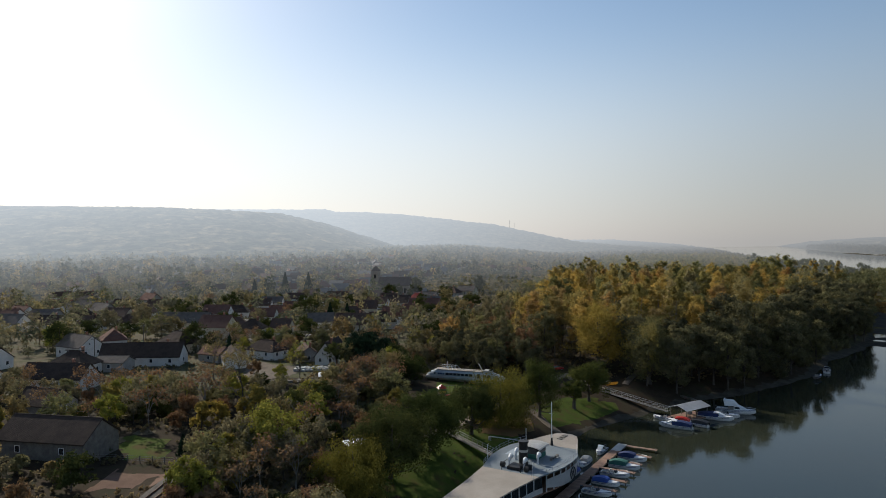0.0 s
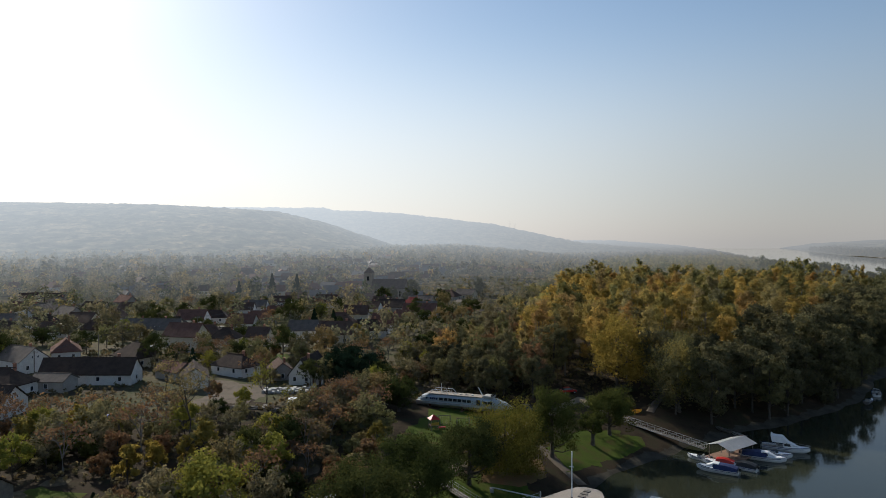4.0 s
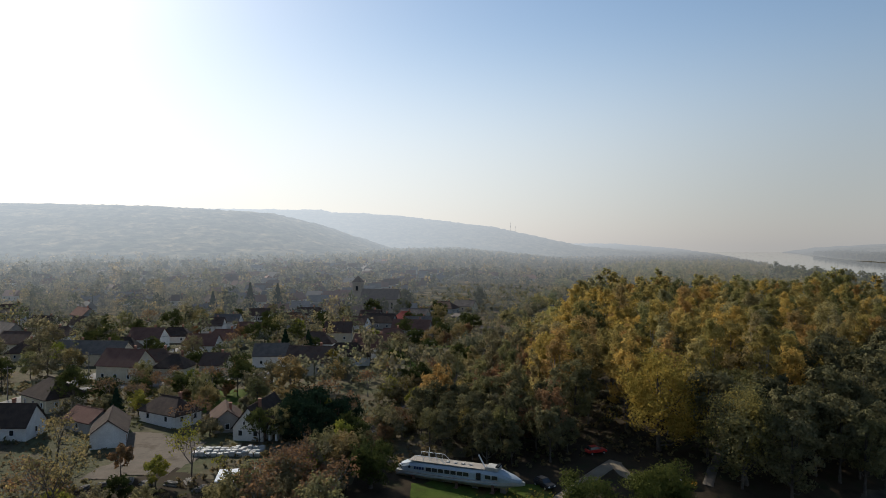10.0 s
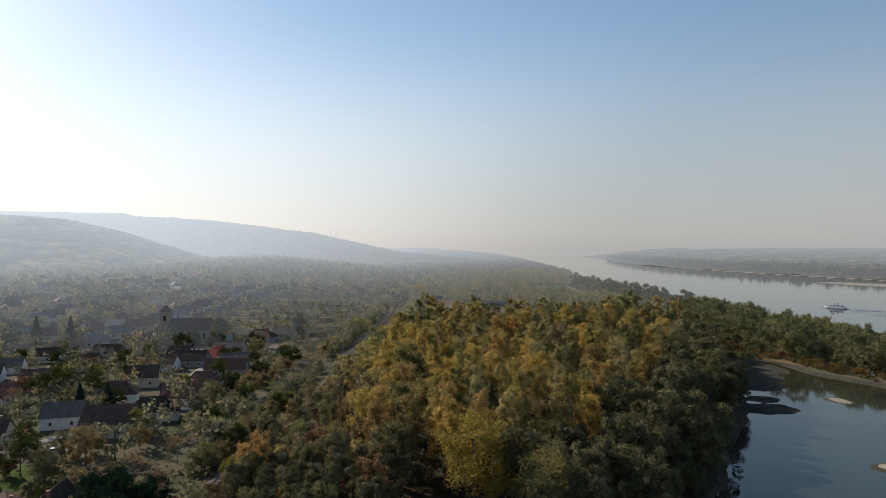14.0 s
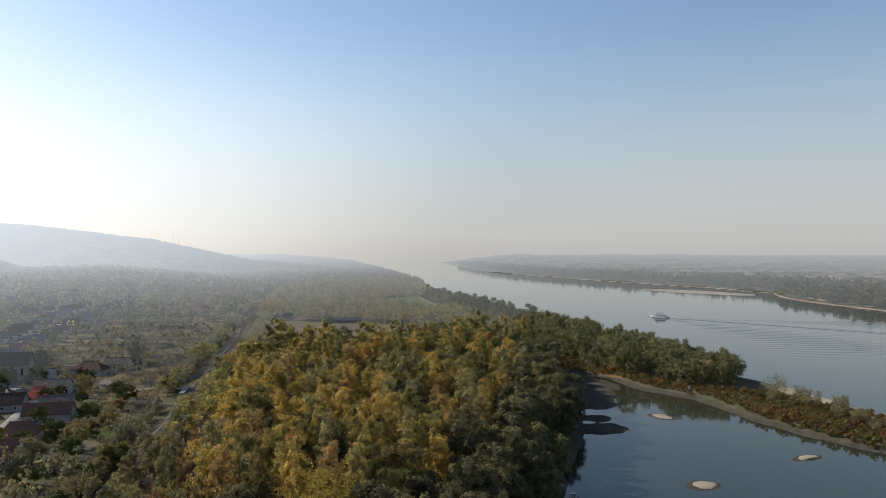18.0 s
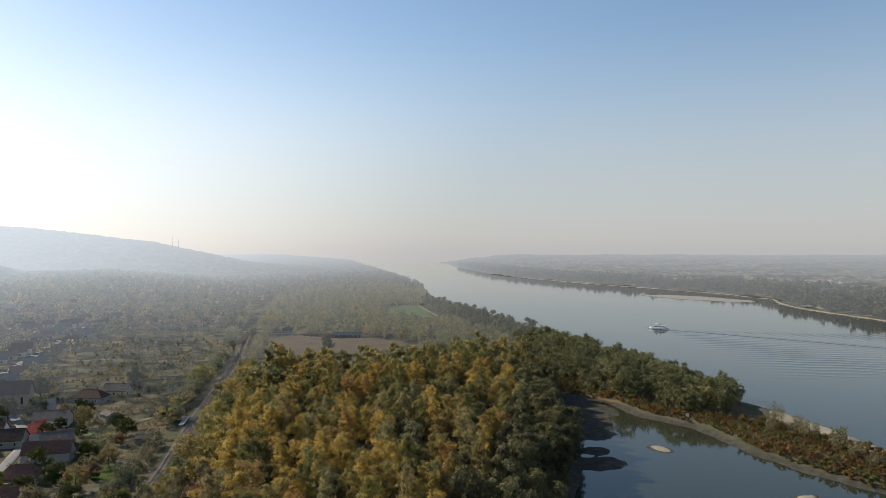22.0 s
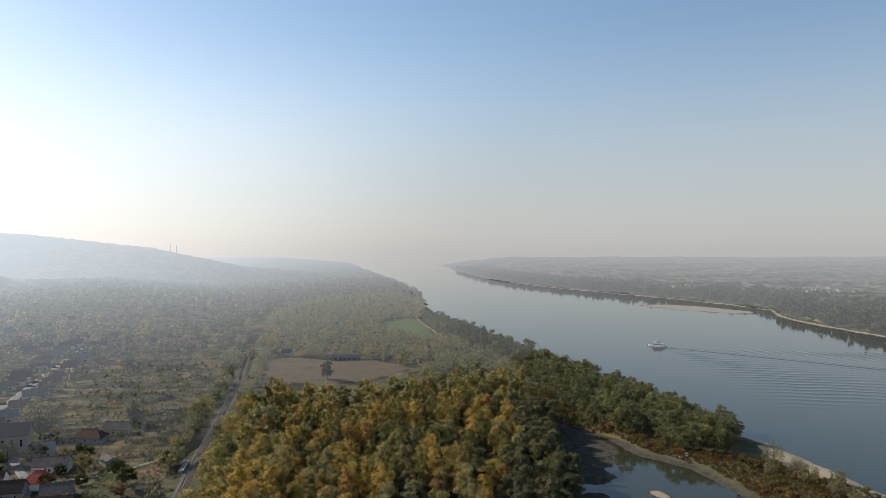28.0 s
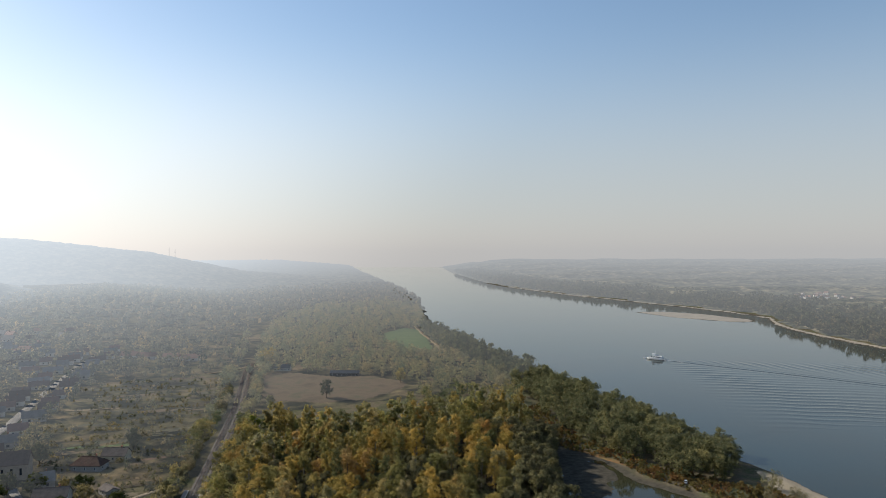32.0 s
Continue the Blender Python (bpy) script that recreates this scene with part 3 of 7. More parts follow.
def woods(name, spots, protos, material, label, kind="stuff"):
    """Many trees joined: each spot takes one of the light crowns, scaled and turned."""
    vs, fs, n0 = [], [], 0
    rng = np.random.default_rng(11)
    zs = ground_z(np.array([s[0] for s in spots]), np.array([s[1] for s in spots]))
    for (x, y, h), z in zip(spots, zs):
        v, f = protos[rng.integers(len(protos))]
        a = rng.uniform(0, 6.28)
        k = h * rng.uniform(0.85, 1.15)
        kw = h * rng.uniform(0.85, 1.2)
        c, s = math.cos(a) * kw, math.sin(a) * kw
        vs.append(np.stack([v[:, 0] * c - v[:, 1] * s + x, v[:, 0] * s + v[:, 1] * c + y, v[:, 2] * k + z - 0.2], 1))
        fs.append(f + n0)
        n0 += len(v)
    return tagged(part(name, mesh_from(name, np.concatenate(vs), np.concatenate(fs), material), None), label, "trees", kind=kind)


def light_crown(r, base, clumps, per, leaf, shape="round"):
    rng = np.random.default_rng(RNG.integers(1 << 30))
    (v, f), cen = crown_cards(1.0, r, base, clumps, per, leaf, rng, shape)
    n = len(v)
    a = rng.uniform(0, 6.28)
    tv = np.array([(0.02 * math.cos(a + q), 0.02 * math.sin(a + q), z) for z in (-0.02, 0.7) for q in (0, 2.1, 4.2)])
    tf = np.array([(0, 1, 4, 3), (1, 2, 5, 4), (2, 0, 3, 5)]) + n
    return np.concatenate([v, tv]), np.concatenate([f, tf])


def scatter(n, poly, gap, seed):
    """Spots inside a polygon, no two nearer than gap."""
    rng = np.random.default_rng(seed)
    poly = np.array(poly, float)
    lo, hi = poly.min(0), poly.max(0)
    p = rng.uniform(lo, hi, (n, 2))
    p = p[inside_distance(p[:, 0], p[:, 1], poly) > 0]
    keep, cells = [], {}
    for x, y in p:
        i, j = int(x // gap), int(y // gap)
        if all((x - a) ** 2 + (y - b) ** 2 > gap * gap for di in (-1, 0, 1) for dj in (-1, 0, 1) for a, b in cells.get((i + di, j + dj), ())):
            cells.setdefault((i, j), []).append((x, y))
            keep.append((x, y))
    return np.array(keep)


# trees of the bank, one by one
W = "round-headed willow with dense olive-green leaves on the grassy bank"
for spec, (x, y) in (((12.8, 7.0, 0.6, 230, 110, 0.25, M["green"], "ball"), (-9.6, 119.4)), ((11.5, 7.0, 0.7, 230, 110, 0.25, M["willow"], "ball"), (-2.8, 132.7)),
                     ((10.8, 5.4, 1.6, 160, 101, 0.25, M["green"], "ball"), (5.7, 143.3)), ((12.8, 5.8, 1.8, 170, 101, 0.25, M["willow"], "ball"), (22.5, 159.9)),
                     ((10.0, 5.6, 1.3, 160, 101, 0.25, M["willow"], "ball"), (37.4, 175.1)), ((7.2, 2.7, 2.4, 90, 40, 0.30, M["willow"], "ball"), (32.3, 168.8)),
                     ((8.2, 4.1, 0.8, 130, 87, 0.25, M["willow"], "ball"), (-8.8, 183.5))):
    settle(make_tree(*spec, limbs=10, tr=0.42, label=W, name="willow_tree"), x, y)
settle(make_tree(12.4, 7.4, 0.5, 230, 120, 0.25, M["weeping"], "ball", 0.6, 12, tr=0.45, label="large weeping willow with yellowing hanging branches", name="weeping_willow"), 12.7, 151.2)
settle(make_tree(9.4, 6.6, 0.4, 210, 110, 0.25, M["weeping"], "ball", 0.6, 12, tr=0.4, label="weeping willow with yellow-green hanging branches", name="weeping_willow"), -14.7, 111.7)
settle(make_tree(20.5, 10.4, 1.2, 240, 60, 0.38, M["gold"], "round", 0, 14, tr=0.5, label="tall maple with golden autumn leaves at the forest edge", name="maple_tree"), 47.5, 207.5)
settle(make_tree(18.5, 8.6, 2.0, 220, 50, 0.36, M["mixed"], "tall", 0, 14, tr=0.5, label="tall tree with yellow top and grey-green lower leaves", name="maple_tree"), 58.5, 192.5)
settle(make_tree(11, 6.0, 2.6, 140, 46, 0.40, M["lime"], "round", 0, 10, tr=0.3, label="lime-green broadleaf tree in a garden", name="garden_tree"), -30.6, 119.5)
settle(make_bare(17, 6, "tall dark tree almost bare of leaves in a garden", leafy=900, leafmat=M["scrub"]), -46.7, 157.5)
hedge_tree = None
for x, y, k in ((-28, 209, 1.0), (-24, 206, 1.1), (-20.5, 204, 0.95), (-27, 215, 1.15), (-22.5, 212, 1.2), (-18.5, 211, 0.95), (-25, 221, 1.05), (-17, 218, 0.9), (-31, 224, 0.8)):
    if hedge_tree is None:
        hedge_tree = settle(make_tree(8.6, 3.7, 0.2, 100, 36, 0.34, M["conifer"], "round", 0, 9, None, 0.2, "broad dark evergreen tree beside the white cottage", group="evergreens beside the cottage", name="evergreen_tree"), x, y)
    else:
        put(hedge_tree, x, y, k)

# the forest between the railway and the bay
FOREST = [(24, 245), (30, 212), (46, 205), (62, 200), (86, 206), (112, 226), (132, 252), (158, 278), (178, 302), (200, 336), (228, 380), (250, 418), (262, 440), (240, 455), (190, 452), (140, 458), (104, 470), (84, 440), (70, 395), (54, 330), (38, 275)]
spots = scatter(9000, FOREST, 6.9, 3)
spots = spots[np.hypot(spots[:, 0] - 47.5, spots[:, 1] - 207.5) > 9]
spots = spots[np.hypot(spots[:, 0] - 60.5, spots[:, 1] - 191) > 6]
P1 = "tall slender poplar with yellow and ochre autumn leaves in the forest"
P2 = "dark green broadleaf tree in the riverside forest"
protos = [make_tree(24, 4.4, 5, 120, 42, 0.38, M["poplar"], "tall", 0, 9, M["palebark"], 0.24, P1, group="forest trees", name="poplar_tree") for _ in range(5)]
protos += [make_tree(21, 5.4, 4, 120, 42, 0.42, M["poplar"], "round", 0, 10, None, 0.26, "broad forest tree with yellow-brown autumn leaves", group="forest trees", name="forest_tree") for _ in range(3)]
darks = [make_tree(17, 5.0, 2.0, 110, 40, 0.46, M["dark"], "round", 0, 10, None, 0.28, P2, group="forest trees", name="forest_tree") for _ in range(3)]
order = spots[np.argsort(spots[:, 1] - 0.15 * spots[:, 0])]
near_spots, rest = order[:290], order[290:]
for i, (x, y) in enumerate(near_spots):
    shore_d = float(inside_distance(np.array([x]), np.array([y]), SHORE)[0])
    if shore_d < 26 or RNG.random() < 0.2:
        put(darks[i % 3], x, y, RNG.uniform(0.9, 1.35) if shore_d < 26 else RNG.uniform(0.75, 1.05))
    else:
        put(protos[i % 8], x, y, RNG.uniform(0.85, 1.15), sz=RNG.uniform(0.8, 1.12))
for p in protos + darks:
    x, y = rest[0]
    rest = rest[1:]
    settle(p, x, y)
mid = [light_crown(0.19, 0.2, 64, 22, 0.034, "tall") for _ in range(4)] + [light_crown(0.27, 0.18, 64, 22, 0.036) for _ in range(4)]
hts = np.random.default_rng(5).uniform(17, 24, len(rest)) * (1 + 0.14 * wobble(rest[:, 0], rest[:, 1], 2))
woods("forest_trees", [(x, y, h) for (x, y), h in zip(rest, hts)], mid, M["woods"], "dense forest of yellow, ochre and green autumn trees")

# woods along the spit and the river bank, and farther up the valley
low = [light_crown(0.44, 0.02, 60, 18, 0.05) for _ in range(4)]
spit = scatter(4000, [(276, 318), (300, 312), (324, 326), (333, 345), (344, 420), (358, 520), (380, 620), (398, 720), (446, 925), (424, 935), (362, 740), (338, 620), (318, 530), (300, 484), (286, 452), (276, 400), (273, 350)], 6.4, 4)
low_far = [light_crown(0.40, 0.02, 30, 12, 0.10) for _ in range(4)]
sh = RNG.uniform(11, 19, len(spit))
woods("riverbank_trees", [(x, y, h) for (x, y), h in zip(spit, sh) if y < 560], low, M["bankwoods"], "row of rounded green willows along the river bank")
woods("backdrop_riverbank_trees", [(x, y, h) for (x, y), h in zip(spit, sh) if y >= 560], low_far, M["bank_far"], "hazy rounded trees along the river bank farther up", "structure")

# undergrowth: lower autumn trees along the forest's west side and dark bushes on its shore
belt = scatter(2500, [(-4, 226), (14, 196), (30, 205), (24, 245), (38, 275), (54, 330), (70, 395), (84, 440), (100, 500), (92, 500), (66, 440), (54, 400), (34, 330), (14, 270)], 4.6, 31)
belt = belt[np.abs(belt[:, 0] - rail_x(belt[:, 1])) > 5]
BUSH = [make_tree(11.0, 3.6, 1.2, 80, 28, 0.36, M[k], "round", 0, 8, None, 0.12, lb, group="forest edge trees", name="small_tree") for k, lb in
        (("scrub", "low olive-brown tree at the forest edge"), ("rust", "low rusty autumn tree at the forest edge"), ("poplar", "low yellowish tree at the forest edge"), ("scrub", "low olive-brown tree at the forest edge"))]
for i, (x, y) in enumerate(belt[belt[:, 1] < 300][:150]):
    if i < 4:
        settle(BUSH[i], x, y)
    else:
        put(BUSH[i % 4], x, y, RNG.uniform(0.65, 1.3), sz=RNG.uniform(0.7, 1.45))
for i, (x, y) in enumerate(scatter(900, [(0, 200), (10, 194), (22, 197), (30, 200), (28, 212), (22, 222), (8, 226), (-2, 216)], 4.6, 35)[:34]):
    put(darks[i % 3], x, y, RNG.uniform(0.5, 0.75))
belt = belt[belt[:, 1] >= 300]
woods("edge_trees", [(x, y, h) for (x, y), h in zip(belt, RNG.uniform(6, 13, len(belt)))], low, M["woods"], "low ochre and olive trees along the railway")
SHORE_LINE = [(66, 183), (82, 192), (99, 201), (121, 219), (141, 245), (165, 270), (184, 293), (207, 329), (234, 373), (254, 408)]
rim = scatter(3500, SHORE_LINE + [(x - 11, y + 7) for x, y in SHORE_LINE[::-1]], 3.7, 33)
rim = rim[inside_distance(rim[:, 0], rim[:, 1], SHORE) > 2.4]
dark_bush = make_tree(6.5, 3.4, 0.3, 56, 26, 0.42, M["dark"], "wide", 0.12, 8, None, 0.14, "dark green willow bush leaning over the bay's shore", group="shore bushes", name="willow_bush")
for i, (x, y) in enumerate(rim[:165]):
    if i == 0:
        settle(dark_bush, x, y)
    elif i % 2 == 0:
        put(darks[i % 3], x, y, RNG.uniform(0.8, 1.12))
    else:
        put(dark_bush, x, y, RNG.uniform(0.7, 1.5))
# ---- town, fields and far woods ----
tw = [light_crown(0.48, 0.02, 24, 10, 0.085) for _ in range(5)]
far2 = [light_crown(0.50, 0.0, 14, 7, 0.15) for _ in range(5)]
far = [light_crown(0.52, 0.0, 16, 6, 0.20) for _ in range(5)]


def clear_of(p, places, r):
    keep = np.ones(len(p), bool)
    for x, y in places:
        keep &= np.hypot(p[:, 0] - x, p[:, 1] - y) > r
    return p[keep]


STREET = [(-112, 205), (-103, 236), (-101, 260), (-99, 300), (-88, 370), (-66, 470), (-42, 580), (-26, 680), (-5, 796), (20, 900)]
LANE = [(-99, 250), (-60, 268), (-36, 300), (-24, 360), (-18, 400), (-30, 455)]


def line_x(line, y):
    return np.interp(y, [p[1] for p in line], [p[0] for p in line])


# ---- materials of buildings and things ----
def tile_mat(name, cols):
    """Roof covering: rows of tiles in relief, mossy and uneven."""
    m = mat(name, cols, 0.6, 6, 0.95, 0.0, spec=0.08)
    nt, nodes, links = m.node_tree, m.node_tree.nodes, m.node_tree.links
    b = nodes["Principled BSDF"]
    br = nodes.new("ShaderNodeTexBrick")
    br.inputs["Scale"].default_value = 1.0
    br.inputs["Brick Width"].default_value, br.inputs["Row Height"].default_value, br.inputs["Mortar Size"].default_value = 0.24, 0.34, 0.03
    links.new(nodes.new("ShaderNodeTexCoord").outputs["Object"], br.inputs["Vector"])
    bp = nodes.new("ShaderNodeBump")
    bp.inputs["Strength"].default_value, bp.inputs["Distance"].default_value = 0.7, 0.05
    links.new(br.outputs["Fac"], bp.inputs["Height"])
    bp.invert = True
    links.new(bp.outputs[0], b.inputs["Normal"])
    return m


M["roof_brown"] = tile_mat("brown_roof_tiles", [(0.075, 0.05, 0.04), (0.12, 0.078, 0.06), (0.10, 0.078, 0.064)])
M["roof_dark"] = tile_mat("dark_roof_tiles", [(0.05, 0.038, 0.032), (0.085, 0.062, 0.05)])
M["roof_red"] = tile_mat("red_roof_tiles", [(0.14, 0.075, 0.058), (0.19, 0.105, 0.08)])
M["roof_grey"] = tile_mat("grey_roof_sheets", [(0.12, 0.105, 0.092), (0.18, 0.155, 0.135)])
M["roof_bright"] = tile_mat("bright_red_roof_tiles", [(0.42, 0.09, 0.07), (0.5, 0.14, 0.1)])
M["plaster"] = mat("white_plaster", [(0.62, 0.60, 0.56), (0.78, 0.76, 0.72)], 0.5, 5, 0.9, 0.1, vary=0.12)
M["cream"] = mat("cream_plaster", [(0.55, 0.47, 0.34), (0.66, 0.58, 0.44)], 0.5, 5, 0.9, 0.1, vary=0.12)
M["stonewall"] = mat("grey_plaster", [(0.30, 0.28, 0.25), (0.42, 0.39, 0.35)], 0.5, 5, 0.9, 0.15, vary=0.12)
# church stone and tiles glow faintly: haze painted in as emission
M["church"] = painted_haze(mat("brown_sandstone", [(0.20, 0.16, 0.12), (0.29, 0.24, 0.18)], 0.5, 4, 0.9, 0.2))
M["church_roof"] = painted_haze(mat("church_roof_tiles", [(0.09, 0.06, 0.048), (0.13, 0.09, 0.07)], 0.6, 5, 0.95, 0.1))
M["brick"] = mat("brick_masonry", [(0.27, 0.12, 0.08), (0.36, 0.18, 0.12)], 1, 9, 0.9, 0.2)
M["glass"] = mat("dark_glass", [(0.02, 0.025, 0.03), (0.035, 0.04, 0.045)], 1, 2, 0.08, 0, spec=0.6)
M["white"] = mat("white_paint", [(0.70, 0.71, 0.71), (0.82, 0.82, 0.81)], 0.7, 8, 0.4, 0.04)
M["beige"] = mat("beige_canvas_deck", [(0.28, 0.245, 0.205), (0.36, 0.32, 0.27)], 0.25, 7, 0.9, 0.15)
M["deckgrey"] = mat("blue_grey_deck_paint", [(0.15, 0.18, 0.195), (0.21, 0.24, 0.255)], 0.3, 7, 0.6, 0.06)
M["black"] = mat("black_paint", [(0.012, 0.012, 0.013), (0.03, 0.03, 0.03)], 2, 10, 0.5, 0.05)
M["steel"] = mat("galvanised_steel", [(0.38, 0.39, 0.40), (0.52, 0.53, 0.53)], 1, 12, 0.45, 0.05, 0.7)
M["rust"+"y"] = mat("rusty_steel", [(0.12, 0.07, 0.05), (0.22, 0.13, 0.09)], 2, 12, 0.8, 0.2, 0.3)
M["wood"] = mat("weathered_planks", [(0.22, 0.13, 0.09), (0.33, 0.21, 0.15)], 1.2, 10, 0.85, 0.3, vary=0.2)
M["oldwood"] = mat("grey_weathered_wood", [(0.13, 0.115, 0.10), (0.22, 0.20, 0.17)], 1.2, 10, 0.9, 0.3, vary=0.2)
M["blue"] = mat("blue_tarpaulin", [(0.02, 0.06, 0.26), (0.04, 0.10, 0.36)], 1.2, 6, 0.55, 0.2)
M["navy"] = mat("navy_canvas", [(0.015, 0.025, 0.08), (0.03, 0.05, 0.14)], 1.2, 6, 0.8, 0.2)
M["teal"] = mat("green_canvas", [(0.02, 0.10, 0.08), (0.04, 0.15, 0.12)], 1.2, 6, 0.8, 0.2)
M["red"] = mat("red_paint", [(0.42, 0.02, 0.02), (0.5, 0.04, 0.03)], 1, 6, 0.3, 0.02)
M["yellow"] = mat("yellow_paint", [(0.5, 0.32, 0.05), (0.6, 0.4, 0.08)], 1, 6, 0.5, 0.05)
M["rubber"] = mat("black_rubber", [(0.015, 0.015, 0.015), (0.03, 0.03, 0.03)], 3, 14, 0.8, 0.1)
M["paleblue"] = mat("pale_blue_paint", [(0.30, 0.36, 0.40), (0.41, 0.46, 0.49)], 0.5, 5, 0.5, 0.08)
M["oldwhite"] = mat("weathered_white_paint", [(0.34, 0.33, 0.30), (0.52, 0.51, 0.48)], 0.4, 4, 0.6, 0.12)
M["asphalt"] = mat("pale_dusty_asphalt", [(0.20, 0.19, 0.175), (0.29, 0.275, 0.25)], 0.12, 6, 0.9, 0.15, local=False)
M["gravel"] = mat("pale_gravel", [(0.18, 0.148, 0.108), (0.27, 0.225, 0.165)], 0.2, 5, 0.95, 0.4, local=False)
M["dust"] = mat("dusty_yard_earth", [(0.10, 0.082, 0.06), (0.17, 0.14, 0.11), (0.13, 0.11, 0.085)], 0.22, 5, 0.95, 0.4, local=False)
M["ballast"] = mat("railway_ballast", [(0.09, 0.082, 0.073), (0.14, 0.125, 0.11)], 0.4, 7, 0.95, 0.5, local=False)
M["lawn"] = mat("mown_grass", [(0.085, 0.055, 0.026), (0.05, 0.075, 0.014), (0.07, 0.10, 0.018), (0.075, 0.085, 0.022), (0.10, 0.06, 0.028)], 0.22, 5, 0.95, 0.5, local=False)
M["litter"] = mat("reddish_leaf_litter", [(0.20, 0.10, 0.05), (0.15, 0.10, 0.05), (0.12, 0.11, 0.04)], 0.25, 5, 0.95, 0.5, local=False)
M["dryfield"] = mat("dry_stubble_field", [(0.11, 0.092, 0.06), (0.155, 0.128, 0.085), (0.105, 0.10, 0.058)], 0.05, 3, 0.95, 0.4, local=False)
M["greenfield"] = mat("green_meadow", [(0.095, 0.125, 0.06), (0.125, 0.145, 0.07)], 0.04, 3, 0.95, 0.3, local=False)
M["tilled"] = mat("tilled_brown_soil", [(0.14, 0.09, 0.065), (0.20, 0.13, 0.095)], 0.3, 4, 0.95, 0.5, local=False)
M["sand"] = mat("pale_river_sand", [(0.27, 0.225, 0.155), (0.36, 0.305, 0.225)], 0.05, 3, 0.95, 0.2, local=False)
# far copies of the field and sand colours, haze painted in as emission
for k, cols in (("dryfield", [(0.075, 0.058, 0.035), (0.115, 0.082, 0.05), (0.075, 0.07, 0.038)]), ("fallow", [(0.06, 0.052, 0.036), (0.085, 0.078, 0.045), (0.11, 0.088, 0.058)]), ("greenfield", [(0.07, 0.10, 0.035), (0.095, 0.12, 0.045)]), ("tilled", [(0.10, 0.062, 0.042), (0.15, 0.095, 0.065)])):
    M[k + "_far"] = painted_haze(mat("hazy_" + k, cols, 0.06, 2, 0.95, 0.3, local=False))
M["sand_far"] = painted_haze(mat("hazy_river_sand", [(0.22, 0.18, 0.125), (0.31, 0.26, 0.19)], 0.05, 3, 0.95, 0.2, local=False))
M["sheet"] = mat("pale_metal_sheet", [(0.55, 0.57, 0.58), (0.68, 0.69, 0.69)], 0.6, 8, 0.45, 0.1)
M["concrete"] = mat("weathered_concrete", [(0.28, 0.27, 0.25), (0.40, 0.385, 0.36)], 0.5, 7, 0.9, 0.2)


def draped(name, poly, material, label, category, lift=0.10, step=2.0, edge=0.8):
    """A patch of ground cover that follows the land, with an uneven rim."""
    poly = np.array(poly, float)
    lo, hi = poly.min(0) - 2, poly.max(0) + 2
    xs, ys = np.arange(lo[0], hi[0] + step, step), np.arange(lo[1], hi[1] + step, step)
    gx, gy = np.meshgrid(xs, ys)
    d = inside_distance(gx, gy, poly) + edge * wobble(gx, gy, 9)
    n = len(xs)
    i = (np.arange(len(ys) - 1)[:, None] * n + np.arange(n - 1)[None]).ravel()
    q = np.stack([i, i + 1, i + n + 1, i + n], 1)
    q = q[(d.ravel()[q] > 0).sum(1) >= 3]
    z = ground_z(gx, gy) + np.where(d > 0.3, lift, -0.15)
    me = mesh_from(name, np.stack([gx, gy, z], -1).reshape(-1, 3), q, material)
    me.polygons.foreach_set("use_smooth", np.ones(len(me.polygons), bool))
    return tagged(part(name, me, material), label, category, kind="structure")


def ribbon(name, line, width, material, label, category, lift=0.14, step=2.0):
    pts = [Vector((*p, 0)) for p in line]
    run = []
    for a, b in zip(pts, pts[1:]):
        n = max(1, int((b - a).length / step))
        run += [a.lerp(b, k / n) for k in range(n)]
    run.append(pts[-1])
    v, f = [], []
    for i, p in enumerate(run):
        d = (run[min(i + 1, len(run) - 1)] - run[max(i - 1, 0)]).normalized()
        s = Vector((d.y, -d.x, 0)) * width / 2
        for k in (-1.08, -1, -0.33, 0.33, 1, 1.08):
            q = p + s * k
            v.append((q.x, q.y, gz(q.x, q.y) + (lift if abs(k) < 1.05 else -0.1)))
        if i:
            for k in range(5):
                a = (i - 1) * 6 + k
                f.append((a, a + 1, a + 7, a + 6))
    return tagged(part(name, mesh_from(name, v, np.array(f), material), material), label, category, kind="structure")


# ---- ground cover ----
# leaf mould and soil, its colour lowered to take in the trees' shade
M["banksoil"] = mat("dark_leaf_mould", [(0.032, 0.025, 0.017), (0.05, 0.037, 0.024), (0.038, 0.04, 0.02)], 0.3, 4, 0.95, 0.5, local=False)
draped("ground_bank", [(-30, 84), (-8, 106), (1, 120), (14, 134), (26, 148), (33, 159), (46, 170), (58, 179), (74, 189), (92, 199), (118, 219), (128, 235), (100, 240), (80, 216), (50, 212), (20, 206), (-12, 196), (-22, 150)], M["banksoil"], "leaf mould and mud on the bank, darkened for tree shade", "ground", 0.05, 2.5)
draped("ground_gardens", [(-135, 90), (-46, 90), (-40, 108), (-34, 150), (-26, 182), (-44, 190), (-62, 178), (-72, 168), (-135, 168)], M["banksoil"], "dark brown garden soil with fallen leaves", "ground", 0.05, 3)
draped("ground_forest", [(p[0] - 1, p[1] + 1) for p in FOREST[:1]] + [(-6, 226), (2, 204), (24, 200)] + FOREST[3:18] + [(92, 500), (66, 440), (52, 395), (34, 330), (14, 270)], M["banksoil"], "leaf mould under the forest trees, darkened for shade", "ground", 0.06, 4)
draped("lawn_quay", [(-16, 112), (-3, 112), (4, 121), (13, 134), (20, 144), (12, 150), (0, 146), (-9, 134)], M["lawn"], "green mown grass on the quay slope", "lawn")
draped("lawn_point", [(23, 152), (29, 157), (42, 168), (47, 173), (40, 180), (30, 176), (22, 165)], M["lawn"], "green mown lawn on a rounded point", "lawn")
